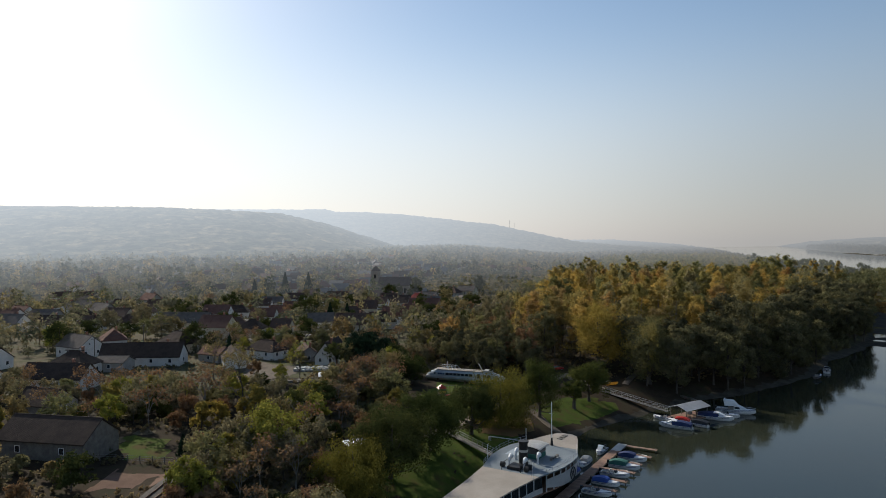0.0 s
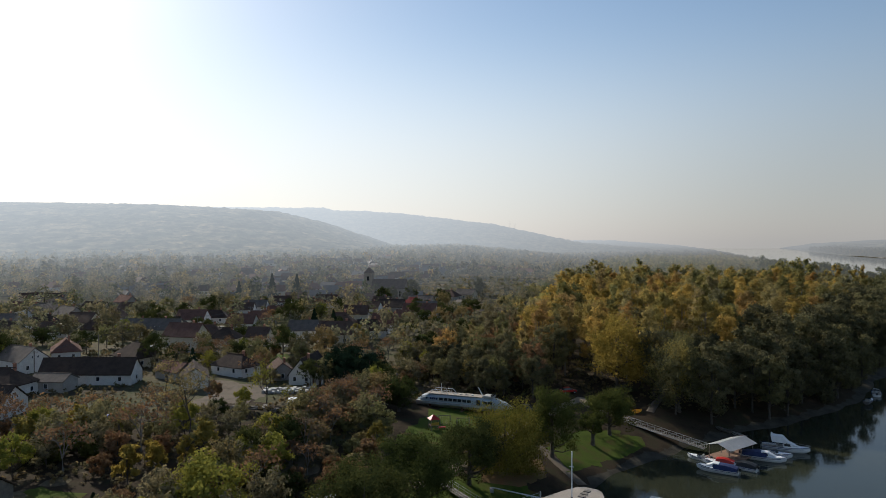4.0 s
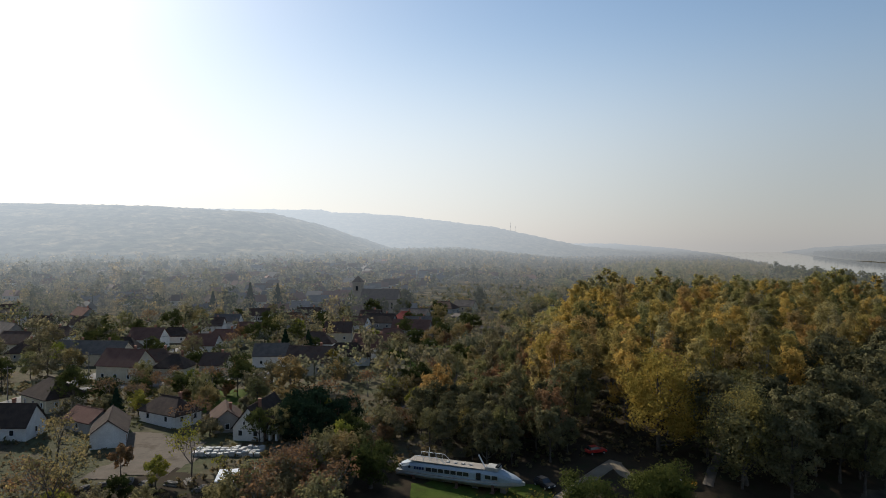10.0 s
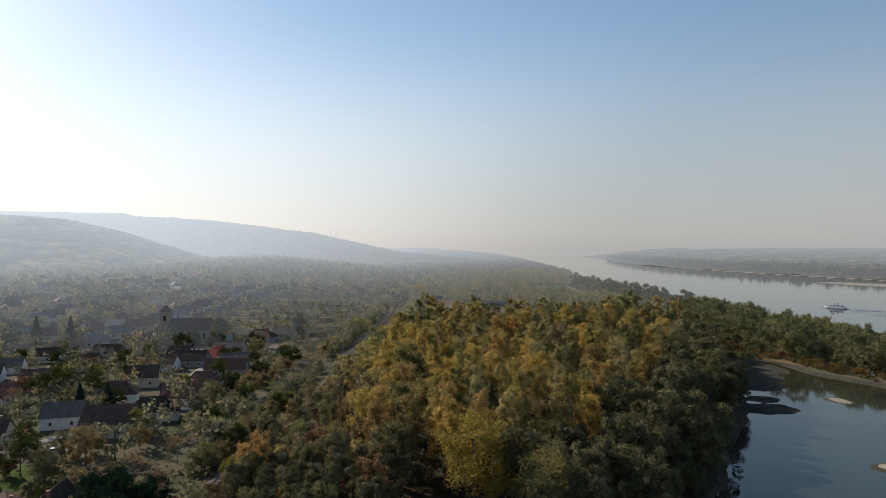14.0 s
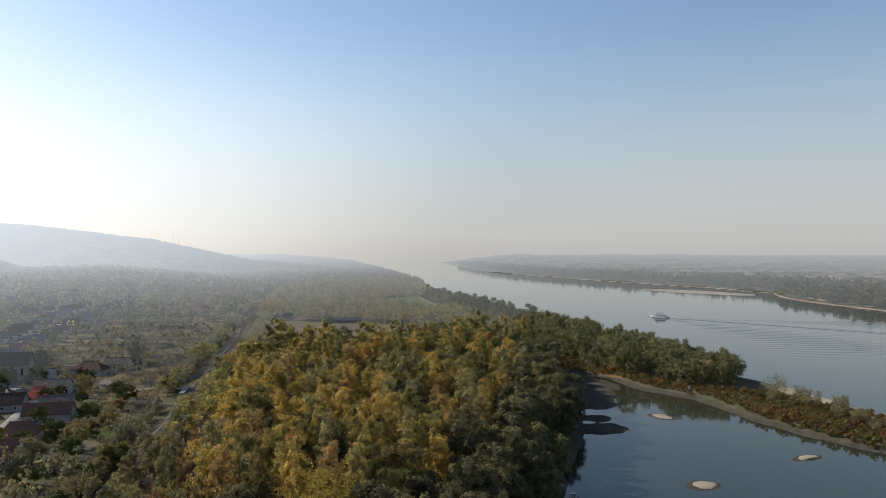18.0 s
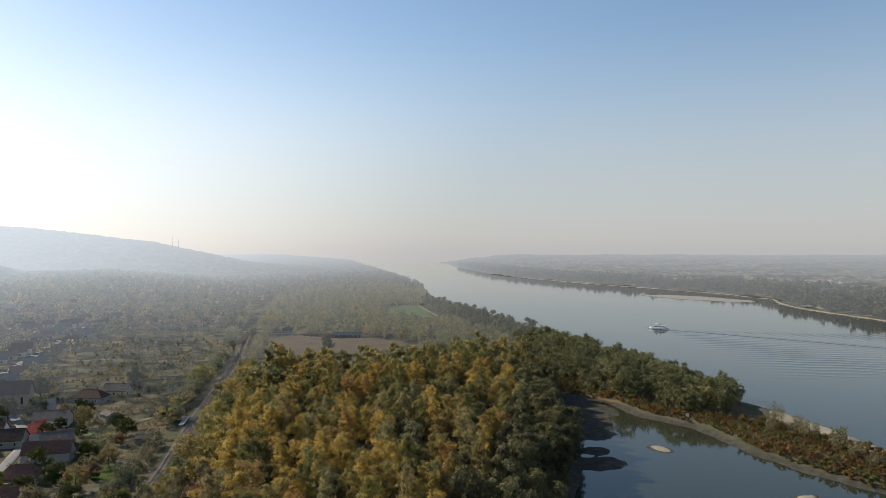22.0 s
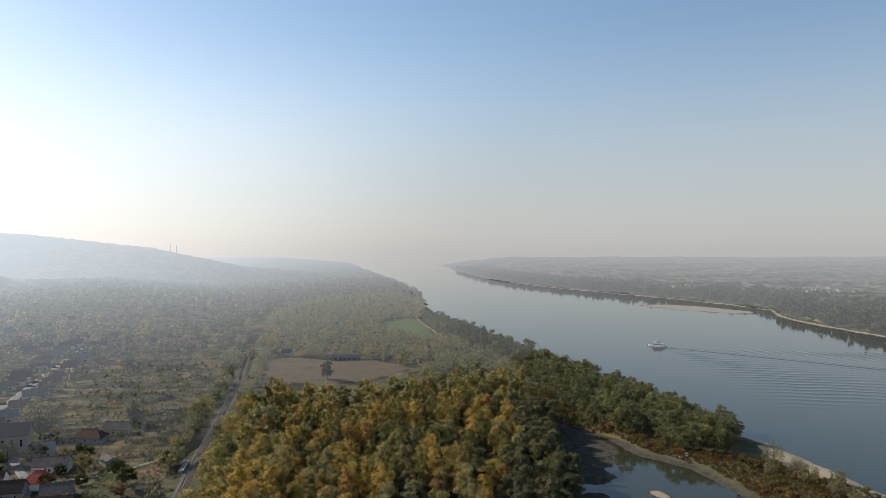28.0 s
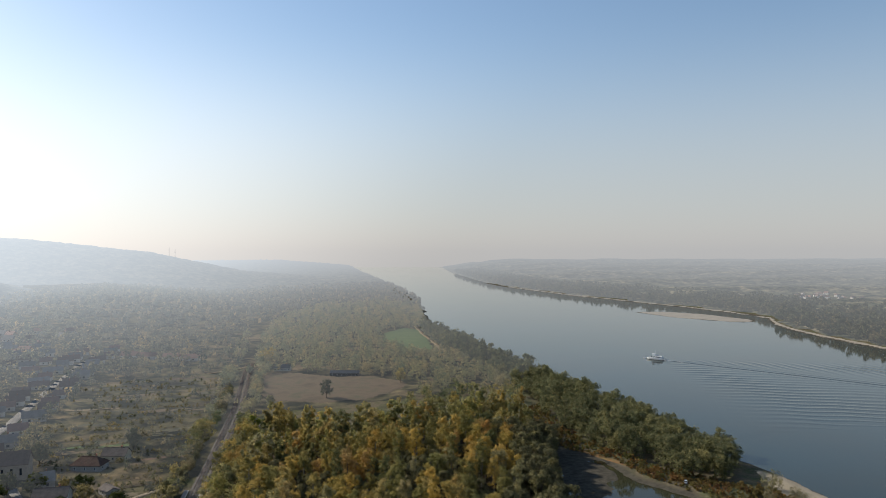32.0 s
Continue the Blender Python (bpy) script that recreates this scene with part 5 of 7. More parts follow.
# plain houses far up the slope, haze painted into their materials as emission
FAR_WALL = painted_haze(mat("far_white_plaster", [(0.28, 0.26, 0.23), (0.46, 0.43, 0.38)], 0.3, 2, 0.9, 0.0, vary=0.25), 3400)
FAR_GLASS = painted_haze(mat("far_dark_glass", [(0.03, 0.035, 0.04), (0.05, 0.055, 0.06)], 1, 2, 0.3, 0.0), 4200)
FAR_BRICK = painted_haze(mat("far_chimney_brick", [(0.2, 0.1, 0.07), (0.28, 0.15, 0.1)], 1, 2, 0.9, 0.0), 4200)
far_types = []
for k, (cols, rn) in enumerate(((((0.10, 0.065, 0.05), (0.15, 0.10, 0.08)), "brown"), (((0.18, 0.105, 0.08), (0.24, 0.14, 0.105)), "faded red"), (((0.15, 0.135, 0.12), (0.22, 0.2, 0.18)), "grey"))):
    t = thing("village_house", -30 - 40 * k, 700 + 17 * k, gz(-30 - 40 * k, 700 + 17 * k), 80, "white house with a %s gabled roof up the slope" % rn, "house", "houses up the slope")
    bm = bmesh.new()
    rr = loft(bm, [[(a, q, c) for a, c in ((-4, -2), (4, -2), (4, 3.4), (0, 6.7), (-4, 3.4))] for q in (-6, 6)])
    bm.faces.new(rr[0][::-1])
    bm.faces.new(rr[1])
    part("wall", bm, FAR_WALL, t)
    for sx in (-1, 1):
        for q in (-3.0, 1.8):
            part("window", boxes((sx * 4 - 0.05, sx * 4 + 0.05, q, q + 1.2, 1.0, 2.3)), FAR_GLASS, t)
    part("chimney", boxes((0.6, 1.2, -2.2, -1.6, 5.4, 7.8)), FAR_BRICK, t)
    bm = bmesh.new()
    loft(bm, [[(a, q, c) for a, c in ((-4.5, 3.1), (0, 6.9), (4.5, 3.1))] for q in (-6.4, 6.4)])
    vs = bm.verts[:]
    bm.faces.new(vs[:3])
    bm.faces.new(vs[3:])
    part("roof", bm, painted_haze(mat("far_%s_tiles" % rn.replace(" ", "_"), list(cols), 0.3, 2, 0.95, 0.0, vary=0.25), 3400), t)
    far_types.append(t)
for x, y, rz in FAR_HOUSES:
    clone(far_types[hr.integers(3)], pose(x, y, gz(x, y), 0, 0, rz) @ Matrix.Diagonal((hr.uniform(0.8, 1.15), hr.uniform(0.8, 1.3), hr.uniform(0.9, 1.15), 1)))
# houses told apart by their roofs
house(-15, 398, 70, 8.5, 11, 3.4, 7.2, M["plaster"], M["roof_bright"], "house with a bright red hipped roof and white walls", True, (2, 2))
house(-26, 391, 75, 8.5, 14, 3.2, 6.8, M["stonewall"], M["roof_dark"], "long grey house with a dark roof", wins=(2, 3))
house(-37, 384, 75, 8, 12, 3.2, 6.4, M["plaster"], M["roof_brown"], "white house with a brown roof", wins=(2, 3))
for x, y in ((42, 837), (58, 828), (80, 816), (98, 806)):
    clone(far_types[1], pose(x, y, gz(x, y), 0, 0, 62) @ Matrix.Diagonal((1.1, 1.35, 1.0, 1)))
# the two buildings by the field share these materials with painted haze
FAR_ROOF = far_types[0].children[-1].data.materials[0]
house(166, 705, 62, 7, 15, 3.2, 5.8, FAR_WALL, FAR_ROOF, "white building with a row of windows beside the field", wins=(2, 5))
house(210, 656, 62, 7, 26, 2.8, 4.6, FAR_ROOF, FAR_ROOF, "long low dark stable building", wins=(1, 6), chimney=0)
house(4, 466, 60, 9, 16, 3.4, 6.8, M["stonewall"], M["roof_brown"], "long grey house with a hipped brown roof", True, (2, 3))
house(17, 477, 62, 8, 13, 3.2, 6.4, M["cream"], M["roof_grey"], "cream house with a grey-brown gabled roof", wins=(2, 3))
house(12, 420, 20, 6, 9, 2.6, 4.0, M["stonewall"], M["roof_grey"], "garden shed with a pale roof", wins=(1, 1), chimney=0)
house(24, 372, 70, 3.6, 7, 2.2, 3.4, M["stonewall"], M["roof_grey"], "small hut with a pale blue-grey roof", wins=(0, 1), chimney=0)

# town greenery
TOWN = [(-470, 215), (-140, 215), (-120, 260), (-40, 262), (-14, 232), (12, 290), (42, 395), (88, 560), (160, 850), (230, 1140), (-900, 1140), (-700, 500)]
town = np.concatenate([q[c] for q, c in ((p, (p[:, 1] < 420) if k == 0 else (p[:, 1] >= 420)) for k, p in enumerate((scatter(30000, TOWN, 6.0, 8), scatter(42000, TOWN, 6.6, 18))))])
town = town[(np.abs(town[:, 0] - rail_x(town[:, 1])) > 8) & ((np.abs(town[:, 0] - line_x(STREET, town[:, 1])) > 6.5) | (town[:, 1] < 205) | (town[:, 1] > 900))]
town = town[(np.abs(town[:, 0] - line_x(LANE, town[:, 1])) > 5) | (town[:, 1] < 250) | (town[:, 1] > 455)]
town = clear_of(town, HOUSES, 7.5)
for poly in ([(-20, 296), (10, 280), (11, 298), (-22, 319)], [(-7, 352), (18, 347), (14, 324), (-8, 328)]):
    town = town[inside_distance(town[:, 0], town[:, 1], np.array(poly, float)) < 0]
lots = np.random.default_rng(2)
open_lots = wobble(town[:, 0], town[:, 1], 1.3) + 0.6 * wobble(town[:, 1], town[:, 0], 2.9)
town = town[(town[:, 1] < 420) | (lots.random(len(town)) < np.clip(0.72 - 0.5 * open_lots, 0.12, 1))]
fields = (town[:, 0] > np.maximum(-15, line_x(STREET, town[:, 1]) + 30)) & (town[:, 1] > 300) & (town[:, 1] < 720)
town = town[~fields | (lots.random(len(town)) < 0.34)]
near_street = (town[:, 1] < 300) & (np.abs(town[:, 0] - line_x(STREET, town[:, 1])) < 22)
town = town[~near_street | (lots.random(len(town[:, 0])) < 0.2)]
fields = (town[:, 0] > np.maximum(-15, line_x(STREET, town[:, 1]) + 30)) & (town[:, 1] > 300) & (town[:, 1] < 720)
hts = np.random.default_rng(9).gamma(4.0, 1.6, len(town)).clip(2.6, 13) * np.where(fields, 0.62, 1.0) * np.where(town[:, 1] > 400, 1.15, 1.0)
woods("town_trees", [(x, y, h) for (x, y), h in zip(town, hts) if y < 400], tw, M["town"], "grey-brown and olive garden trees between the houses")
# garden trees from 400 m on take leaves with painted haze
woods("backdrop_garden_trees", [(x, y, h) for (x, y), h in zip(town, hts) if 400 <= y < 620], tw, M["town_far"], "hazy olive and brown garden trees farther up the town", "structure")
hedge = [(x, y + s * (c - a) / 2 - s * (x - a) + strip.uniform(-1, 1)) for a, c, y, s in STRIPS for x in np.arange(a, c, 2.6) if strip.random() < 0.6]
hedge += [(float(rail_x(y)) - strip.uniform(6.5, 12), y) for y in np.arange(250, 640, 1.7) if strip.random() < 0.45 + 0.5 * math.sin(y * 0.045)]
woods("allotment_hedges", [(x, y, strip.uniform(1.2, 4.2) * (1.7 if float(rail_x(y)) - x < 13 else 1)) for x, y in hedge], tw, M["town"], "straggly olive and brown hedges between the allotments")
# added ground sheet just above the land, there to carry painted haze
M["haze_slope"] = hazed_land_mat("hazy_slope_ground", [(0.045, 0.04, 0.03), (0.07, 0.066, 0.04), (0.11, 0.088, 0.06)], 3150)
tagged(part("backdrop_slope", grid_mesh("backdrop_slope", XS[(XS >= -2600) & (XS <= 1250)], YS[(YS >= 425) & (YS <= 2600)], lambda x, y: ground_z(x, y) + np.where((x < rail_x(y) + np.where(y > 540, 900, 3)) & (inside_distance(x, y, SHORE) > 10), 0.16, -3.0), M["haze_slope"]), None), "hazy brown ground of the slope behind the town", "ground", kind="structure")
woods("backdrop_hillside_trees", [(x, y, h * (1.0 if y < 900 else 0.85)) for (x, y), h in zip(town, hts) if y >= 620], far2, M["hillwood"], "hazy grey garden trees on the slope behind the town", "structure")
valley = scatter(9000, [(64, 440), (96, 560), (116, 475), (190, 458), (262, 446), (320, 530), (352, 690), (420, 930), (480, 1050), (640, 1400), (420, 1400), (260, 1130), (190, 880), (140, 690), (150, 630), (245, 620), (250, 560)], 7.6, 12)
valley = valley[np.abs(valley[:, 0] - rail_x(valley[:, 1])) > 7]
for poly in ([(314, 764), (326, 862), (356, 935), (424, 992), (440, 960), (398, 850), (368, 776), (344, 752)], [(116, 576), (136, 572), (160, 554), (188, 548), (218, 564), (242, 582), (250, 606), (234, 642), (206, 656), (178, 690), (152, 702), (138, 684), (124, 622)]):
    valley = valley[inside_distance(valley[:, 0], valley[:, 1], np.array(poly, float)) < 2]
hts = np.random.default_rng(13).uniform(6, 15, len(valley)) * np.where((valley[:, 1] < 540) & (valley[:, 0] < 225), 0.55, 1.0)
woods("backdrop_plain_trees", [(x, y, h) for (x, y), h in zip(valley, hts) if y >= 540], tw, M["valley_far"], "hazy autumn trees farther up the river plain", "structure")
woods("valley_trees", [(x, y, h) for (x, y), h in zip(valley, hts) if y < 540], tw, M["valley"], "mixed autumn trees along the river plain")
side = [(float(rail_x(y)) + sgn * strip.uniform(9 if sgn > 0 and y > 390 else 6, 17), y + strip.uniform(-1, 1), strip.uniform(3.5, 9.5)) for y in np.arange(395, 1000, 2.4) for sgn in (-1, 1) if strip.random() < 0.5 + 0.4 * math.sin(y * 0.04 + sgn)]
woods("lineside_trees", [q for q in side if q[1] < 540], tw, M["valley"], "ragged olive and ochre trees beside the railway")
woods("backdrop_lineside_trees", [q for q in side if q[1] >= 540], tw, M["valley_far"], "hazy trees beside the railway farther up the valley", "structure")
edge = scatter(1500, [(34, 330), (50, 392), (66, 440), (92, 545), (84, 545), (58, 440), (42, 395), (24, 330), (4, 270), (-12, 240), (-2, 232), (14, 270)], 5.0, 15)
edge = edge[np.abs(edge[:, 0] - rail_x(edge[:, 1])) > 4]
woods("embankment_bushes", [(x, y, h) for (x, y), h in zip(edge, RNG.uniform(2.5, 6, len(edge)))], tw, M["woods"], "bushes on the railway embankment")

# far bank
bank = scatter(26000, [(866, 545), (907, 648), (950, 727), (994, 784), (1072, 852), (1100, 905), (1106, 970), (1124, 1115), (1138, 1302), (1157, 1540), (1228, 1925), (1311, 2205), (1742, 3260), (1900, 3260), (1560, 2400), (1440, 1900), (1400, 1250), (1380, 960), (1320, 700), (1180, 500), (1000, 480)], 12, 17)
glade = wobble(bank[:, 0] * 0.5, bank[:, 1] * 0.8, 0.55) + 0.5 * wobble(bank[:, 0], bank[:, 1], 1.1)
bank = bank[(glade < 0.45) | (inside_distance(bank[:, 0], bank[:, 1], FAR) < 75)]
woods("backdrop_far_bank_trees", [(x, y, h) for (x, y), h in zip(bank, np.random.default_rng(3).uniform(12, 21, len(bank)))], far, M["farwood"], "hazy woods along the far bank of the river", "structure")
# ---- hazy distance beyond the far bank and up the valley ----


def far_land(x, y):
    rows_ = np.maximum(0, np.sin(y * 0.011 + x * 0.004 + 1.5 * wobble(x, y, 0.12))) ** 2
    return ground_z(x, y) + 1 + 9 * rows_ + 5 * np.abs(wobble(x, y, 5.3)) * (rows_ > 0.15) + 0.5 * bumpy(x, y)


# bumpy sheets laid over the far land, with haze painted in as emission
M["haze_land"] = hazed_land_mat("hazy_far_plain", [(0.05, 0.06, 0.05), (0.08, 0.085, 0.065), (0.18, 0.165, 0.12)], 3700)
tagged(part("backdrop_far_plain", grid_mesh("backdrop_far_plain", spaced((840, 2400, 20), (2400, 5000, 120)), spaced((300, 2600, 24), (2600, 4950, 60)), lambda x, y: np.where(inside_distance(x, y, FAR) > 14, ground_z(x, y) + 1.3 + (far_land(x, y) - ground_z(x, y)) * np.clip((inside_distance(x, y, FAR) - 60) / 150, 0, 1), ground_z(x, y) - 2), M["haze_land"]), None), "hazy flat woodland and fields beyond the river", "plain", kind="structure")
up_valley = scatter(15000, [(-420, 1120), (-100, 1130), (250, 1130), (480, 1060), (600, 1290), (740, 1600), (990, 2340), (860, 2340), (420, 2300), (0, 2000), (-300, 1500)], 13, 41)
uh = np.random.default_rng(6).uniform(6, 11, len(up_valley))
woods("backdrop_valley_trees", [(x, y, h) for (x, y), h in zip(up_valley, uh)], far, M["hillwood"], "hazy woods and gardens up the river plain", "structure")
M["haze_valley"] = hazed_land_mat("hazy_upper_valley", [(0.06, 0.07, 0.055), (0.14, 0.13, 0.10)])
tagged(part("backdrop_valley", grid_mesh("backdrop_valley", spaced((400, 1700, 14)), spaced((2200, 3000, 16), (3000, 4900, 50)), lambda x, y: np.where(inside_distance(x, y, SHORE) > 12, ground_z(x, y) + 4 + 1.6 * bumpy(x, y), -9), M["haze_valley"]), None), "hazy wooded river plain below the ridge", "plain", kind="structure")
for x, y, h in ((270, 2745, 34), (292, 2760, 28)):
    t = thing("radio_mast", x, y, float(hill_far(np.array([x]), np.array([y]))[0]), 0, "thin lattice radio mast on the far ridge", "mast", "radio masts")
    part("pole", tubes([[(0, 0, -4), (0, 0, h)]], [0.5, 0.25], 5), M["steel"], t)
    for z in (h * 0.55, h * 0.8):
        part("antenna", boxes((-0.9, 0.9, -0.4, 0.4, z, z + 1.2)), M["white"], t)
# ---- gardens between the village and the river ----
GARDEN = [(-135, 92), (-48, 92), (-38, 108), (-32, 150), (-24, 182), (-42, 190), (-62, 180), (-72, 166), (-135, 168)]
BELT2 = [(-34, 96), (-16, 96), (-18, 118), (-10, 150), (-12, 176), (-14, 188), (-24, 178), (-34, 120)]
gp = []
for k, lb, h, r in (("scrub", "grey-brown garden tree thinning in autumn", 6.5, 3.0), ("rust", "rust-coloured shrub in a garden", 4.5, 2.3), ("gold", "small golden autumn tree", 5.5, 2.0), ("green", "dark green garden bush", 4.5, 2.8), ("scrub", "brownish hedge bush beside a garden", 3.2, 2.4), ("lime", "yellow-green tree in a garden", 6.5, 2.8), ("green", "dark green broadleaf garden tree", 8, 3.4)):
    gp.append(make_tree(h, r, 0.12 * h if h > 5 else 0.2, 64, 34, 0.30, M[k], "round", 0, 8, None, 0.12, lb, group="garden trees", name="garden_tree" if h > 5 else "garden_bush"))
gp.append(make_bare(9, 4, "bare grey garden tree with fine twigs", M["palebark"], 260, M["rust"]))
AROUND = [(-62, 232), (-20, 232), (-12, 212), (-20, 200), (-40, 206), (-58, 216), (-82, 222), (-80, 258), (-44, 262), (-40, 238)]
gs = np.concatenate([scatter(900, AROUND, 5.5, 57)[:70], scatter(3600, GARDEN, 4.6, 51), scatter(1200, BELT2, 3.8, 52)])
for poly in ([(-68, 139), (-52, 136), (-43, 108), (-38, 90), (-54, 90), (-62, 118)],):
    gs = gs[inside_distance(gs[:, 0], gs[:, 1], np.array(poly, float)) < 0.5]
gs = clear_of(gs, [(-70, 123), (-76, 124), (-64, 122), (-88, 150), (-70, 127), (-100, 176), (-92, 174), (-108, 178), (-16, 128), (-30, 179)], 7.5)
gs = clear_of(gs, [(-46.7, 157.5), (-30.6, 119.5), (-69, 173)], 3.5)
gs = clear_of(gs, HOUSES, 6.5)
gs = gs[(inside_distance(gs[:, 0], gs[:, 1], np.array([(-66, 164), (-34, 164), (-30, 190), (-64, 190)], float)) < 0) | (np.random.default_rng(58).random(len(gs)) < 0.35)]
gs = gs[np.abs(gs[:, 0] - rail_x(gs[:, 1])) > 3.6]
gr = np.random.default_rng(53)
pick = gr.choice(8, len(gs), p=[0.26, 0.14, 0.05, 0.06, 0.18, 0.04, 0.03, 0.24])
used = set()
for y in np.arange(97, 188, 2.6):
    for dx in (3.4, 6.0):
        put(gp[gr.choice(8, p=[0.4, 0.12, 0.08, 0.05, 0.0, 0.15, 0.1, 0.1])], float(rail_x(y)) + dx + gr.uniform(-0.4, 0.8), y + gr.uniform(-1, 1), gr.uniform(0.85, 1.25))
for y in np.arange(190, 300, 2.8):
    for dx in ((4.2, 7.0) if y < 236 else (-4.6, -7.4)):
        x = float(rail_x(y)) + dx + gr.uniform(-0.4, 0.8)
        if math.hypot(x - 6.4, y - 187.2) > 13:
            put(gp[gr.choice(8, p=[0.34, 0.16, 0.06, 0.16, 0.08, 0.06, 0.08, 0.06])], x, y + gr.uniform(-1, 1), gr.uniform(0.7, 1.15))
for (x, y), k in zip(gs[:310], pick):
    if k not in used:
        used.add(k)
        settle(gp[k], x, y)
    else:
        put(gp[k], x, y, gr.uniform(0.75, 1.35))
village = clear_of(scatter(1500, [(-140, 222), (-20, 236), (-6, 262), (8, 320), (24, 392), (-10, 440), (-80, 440), (-150, 380)], 10, 95), HOUSES, 7.5)
village = village[(np.abs(village[:, 0] - line_x(STREET, village[:, 1])) > 7) & (np.abs(village[:, 0] - line_x(LANE, village[:, 1])) > 5)]
for x, y in village[:120]:
    put(gp[gr.choice(8, p=[0.27, 0.08, 0.04, 0.2, 0.05, 0.06, 0.22, 0.08])], x, y, gr.uniform(1.0, 1.6))
for x, y, s in ((-70, 150.5, 1.0), (-65.5, 144.5, 0.9), (-63.5, 150, 1.15), (-60, 147, 0.7)):
    settle(make_tree(4.4 * s, 3.0 * s, 0, 90, 30, 0.34, M["willow"], "wide", 0, 4, None, 0.12, "clipped rounded evergreen bush", "bush", "clipped bushes", "clipped_bush"), x, y)
# trees farther off than 430 m take the _far leaves with painted haze
for x, y, h in ((-90, 454, 17), (-105, 452, 17), (-122, 440, 13), (-47, 122, 4.5), (-57, 242, 5), (-54, 240, 4.5), (-50, 300, 11), (-43, 304, 10), (-70, 222, 7)):
    settle(make_conifer(h, 0.29 * h + 0.4, "tall dark conifer among the houses" if h > 8 else "small dark conifer in a garden", needles=M["conifer_far" if y > 430 else "conifer"]), x, y)
for x, y, h, k in ((165, 571, 14, "dark_far"), (120, 560, 9, "valley_far"), (240, 600, 13, "gold_far"), (134, 700, 9, "valley_far"), (161, 752, 15, "gold_far"), (169, 760, 14, "gold_far"), (157, 742, 11, "valley_far"), (96, 502, 10, "lime"), (102, 497, 9, "willow"), (110, 492, 10, "willow"), (118, 488, 9, "lime"), (127, 485, 10, "willow"), (26, 488, 13, "dark_far"), (35, 403, 7, "dark"), (-19, 481, 13, "dark_far"), (-19, 432, 11, "dark_far"), (-30, 440, 11, "dark_far")):
    settle(make_tree(h, h * 0.42, 1.5, 80, 20, 0.75, M[k], "round", 0, 8, None, 0.3, "broad lone tree in the fields" if x > 100 else "rounded dark tree near the church"), x, y)
settle(make_tree(5.5, 2.3, 1.2, 60, 22, 0.36, M["rust"], "round", 0, 8, None, 0.1, "small tree with bright red autumn leaves"), -52, 186)
settle(make_bare(14, 6, "tall dark bare tree beside the farmyard", M["bark"], 500, M["scrub"]), -63.5, 187)
settle(make_bare(11, 5, "bare spreading tree in the yard", M["bark"], 500, M["lime"]), -39, 184)

grass = [light_crown(0.9, 0.0, 7, 5, 0.42) for _ in range(4)]
ug = scatter(30000, [(-140, 92), (-46, 92), (-34, 104), (-16, 104), (-14, 150), (-12, 190), (10, 192), (30, 200), (60, 194), (100, 212), (90, 260), (40, 270), (20, 262), (-6, 236), (-40, 264), (-118, 262), (-126, 205), (-140, 170)], 1.9, 73)
ug = clear_of(ug[np.abs(ug[:, 0] - rail_x(ug[:, 1])) > 2.8], HOUSES, 6.0)
ug = ug[np.abs(ug[:, 0] - line_x(STREET, ug[:, 1])) > 4.5]
for poly in ([(-66, 135), (-52, 134), (-47, 120), (-59, 119)], [(-59, 105), (-42, 105), (-45, 116), (-58, 118)], [(-68, 213), (-60, 216), (-42, 207), (-38, 196), (-42, 184), (-62, 180), (-60, 196)], [(-10, 160), (10, 158), (26, 176), (20, 192), (-2, 190)], [(28, 198), (46, 182), (50, 185), (40, 204), (34, 208)], [(-69, 234), (-51, 227), (-43, 240), (-49, 257), (-67, 251)]):
    ug = ug[inside_distance(ug[:, 0], ug[:, 1], np.array(poly, float)) < 0.3]
woods("undergrowth", [(x, y, h) for (x, y), h in zip(ug, np.random.default_rng(74).uniform(0.4, 1.3, len(ug)))], grass, M["under"], "brown and olive weeds and low undergrowth")

# spit: low red-brown bushes, willows at its end
sb = scatter(9000, [(250, 424), (258, 446), (282, 474), (298, 478), (284, 440), (276, 400), (278, 340), (300, 285), (300, 235), (290, 180), (258, 150), (254, 210), (254, 240), (257, 264), (268, 300), (262, 335), (268, 366)], 2.2, 61)
tiny = [light_crown(0.6, 0.0, 16, 8, 0.22) for _ in range(4)]
woods("spit_bushes", [(x, y, h) for (x, y), h in zip(sb, RNG.uniform(1.2, 3.2, len(sb)))], tiny, M["spitbush"], "low red-brown and olive bushes on the spit")
for i, (x, y, s) in enumerate(((288, 262, 1.1), (295, 272, 1.0), (284, 246, 1.0), (280, 236, 0.8), (298, 255, 0.9), (276, 226, 0.7), (302, 290, 1.2), (286, 280, 0.9))):
    settle(make_tree(8 * s, 4.2 * s, 0.6, 70, 24, 0.36, M["scrub"], "ball", 0.1, 8, None, 0.2, "pale olive willow bush on the sandy spit", group="spit willows", name="willow_bush"), x, y)

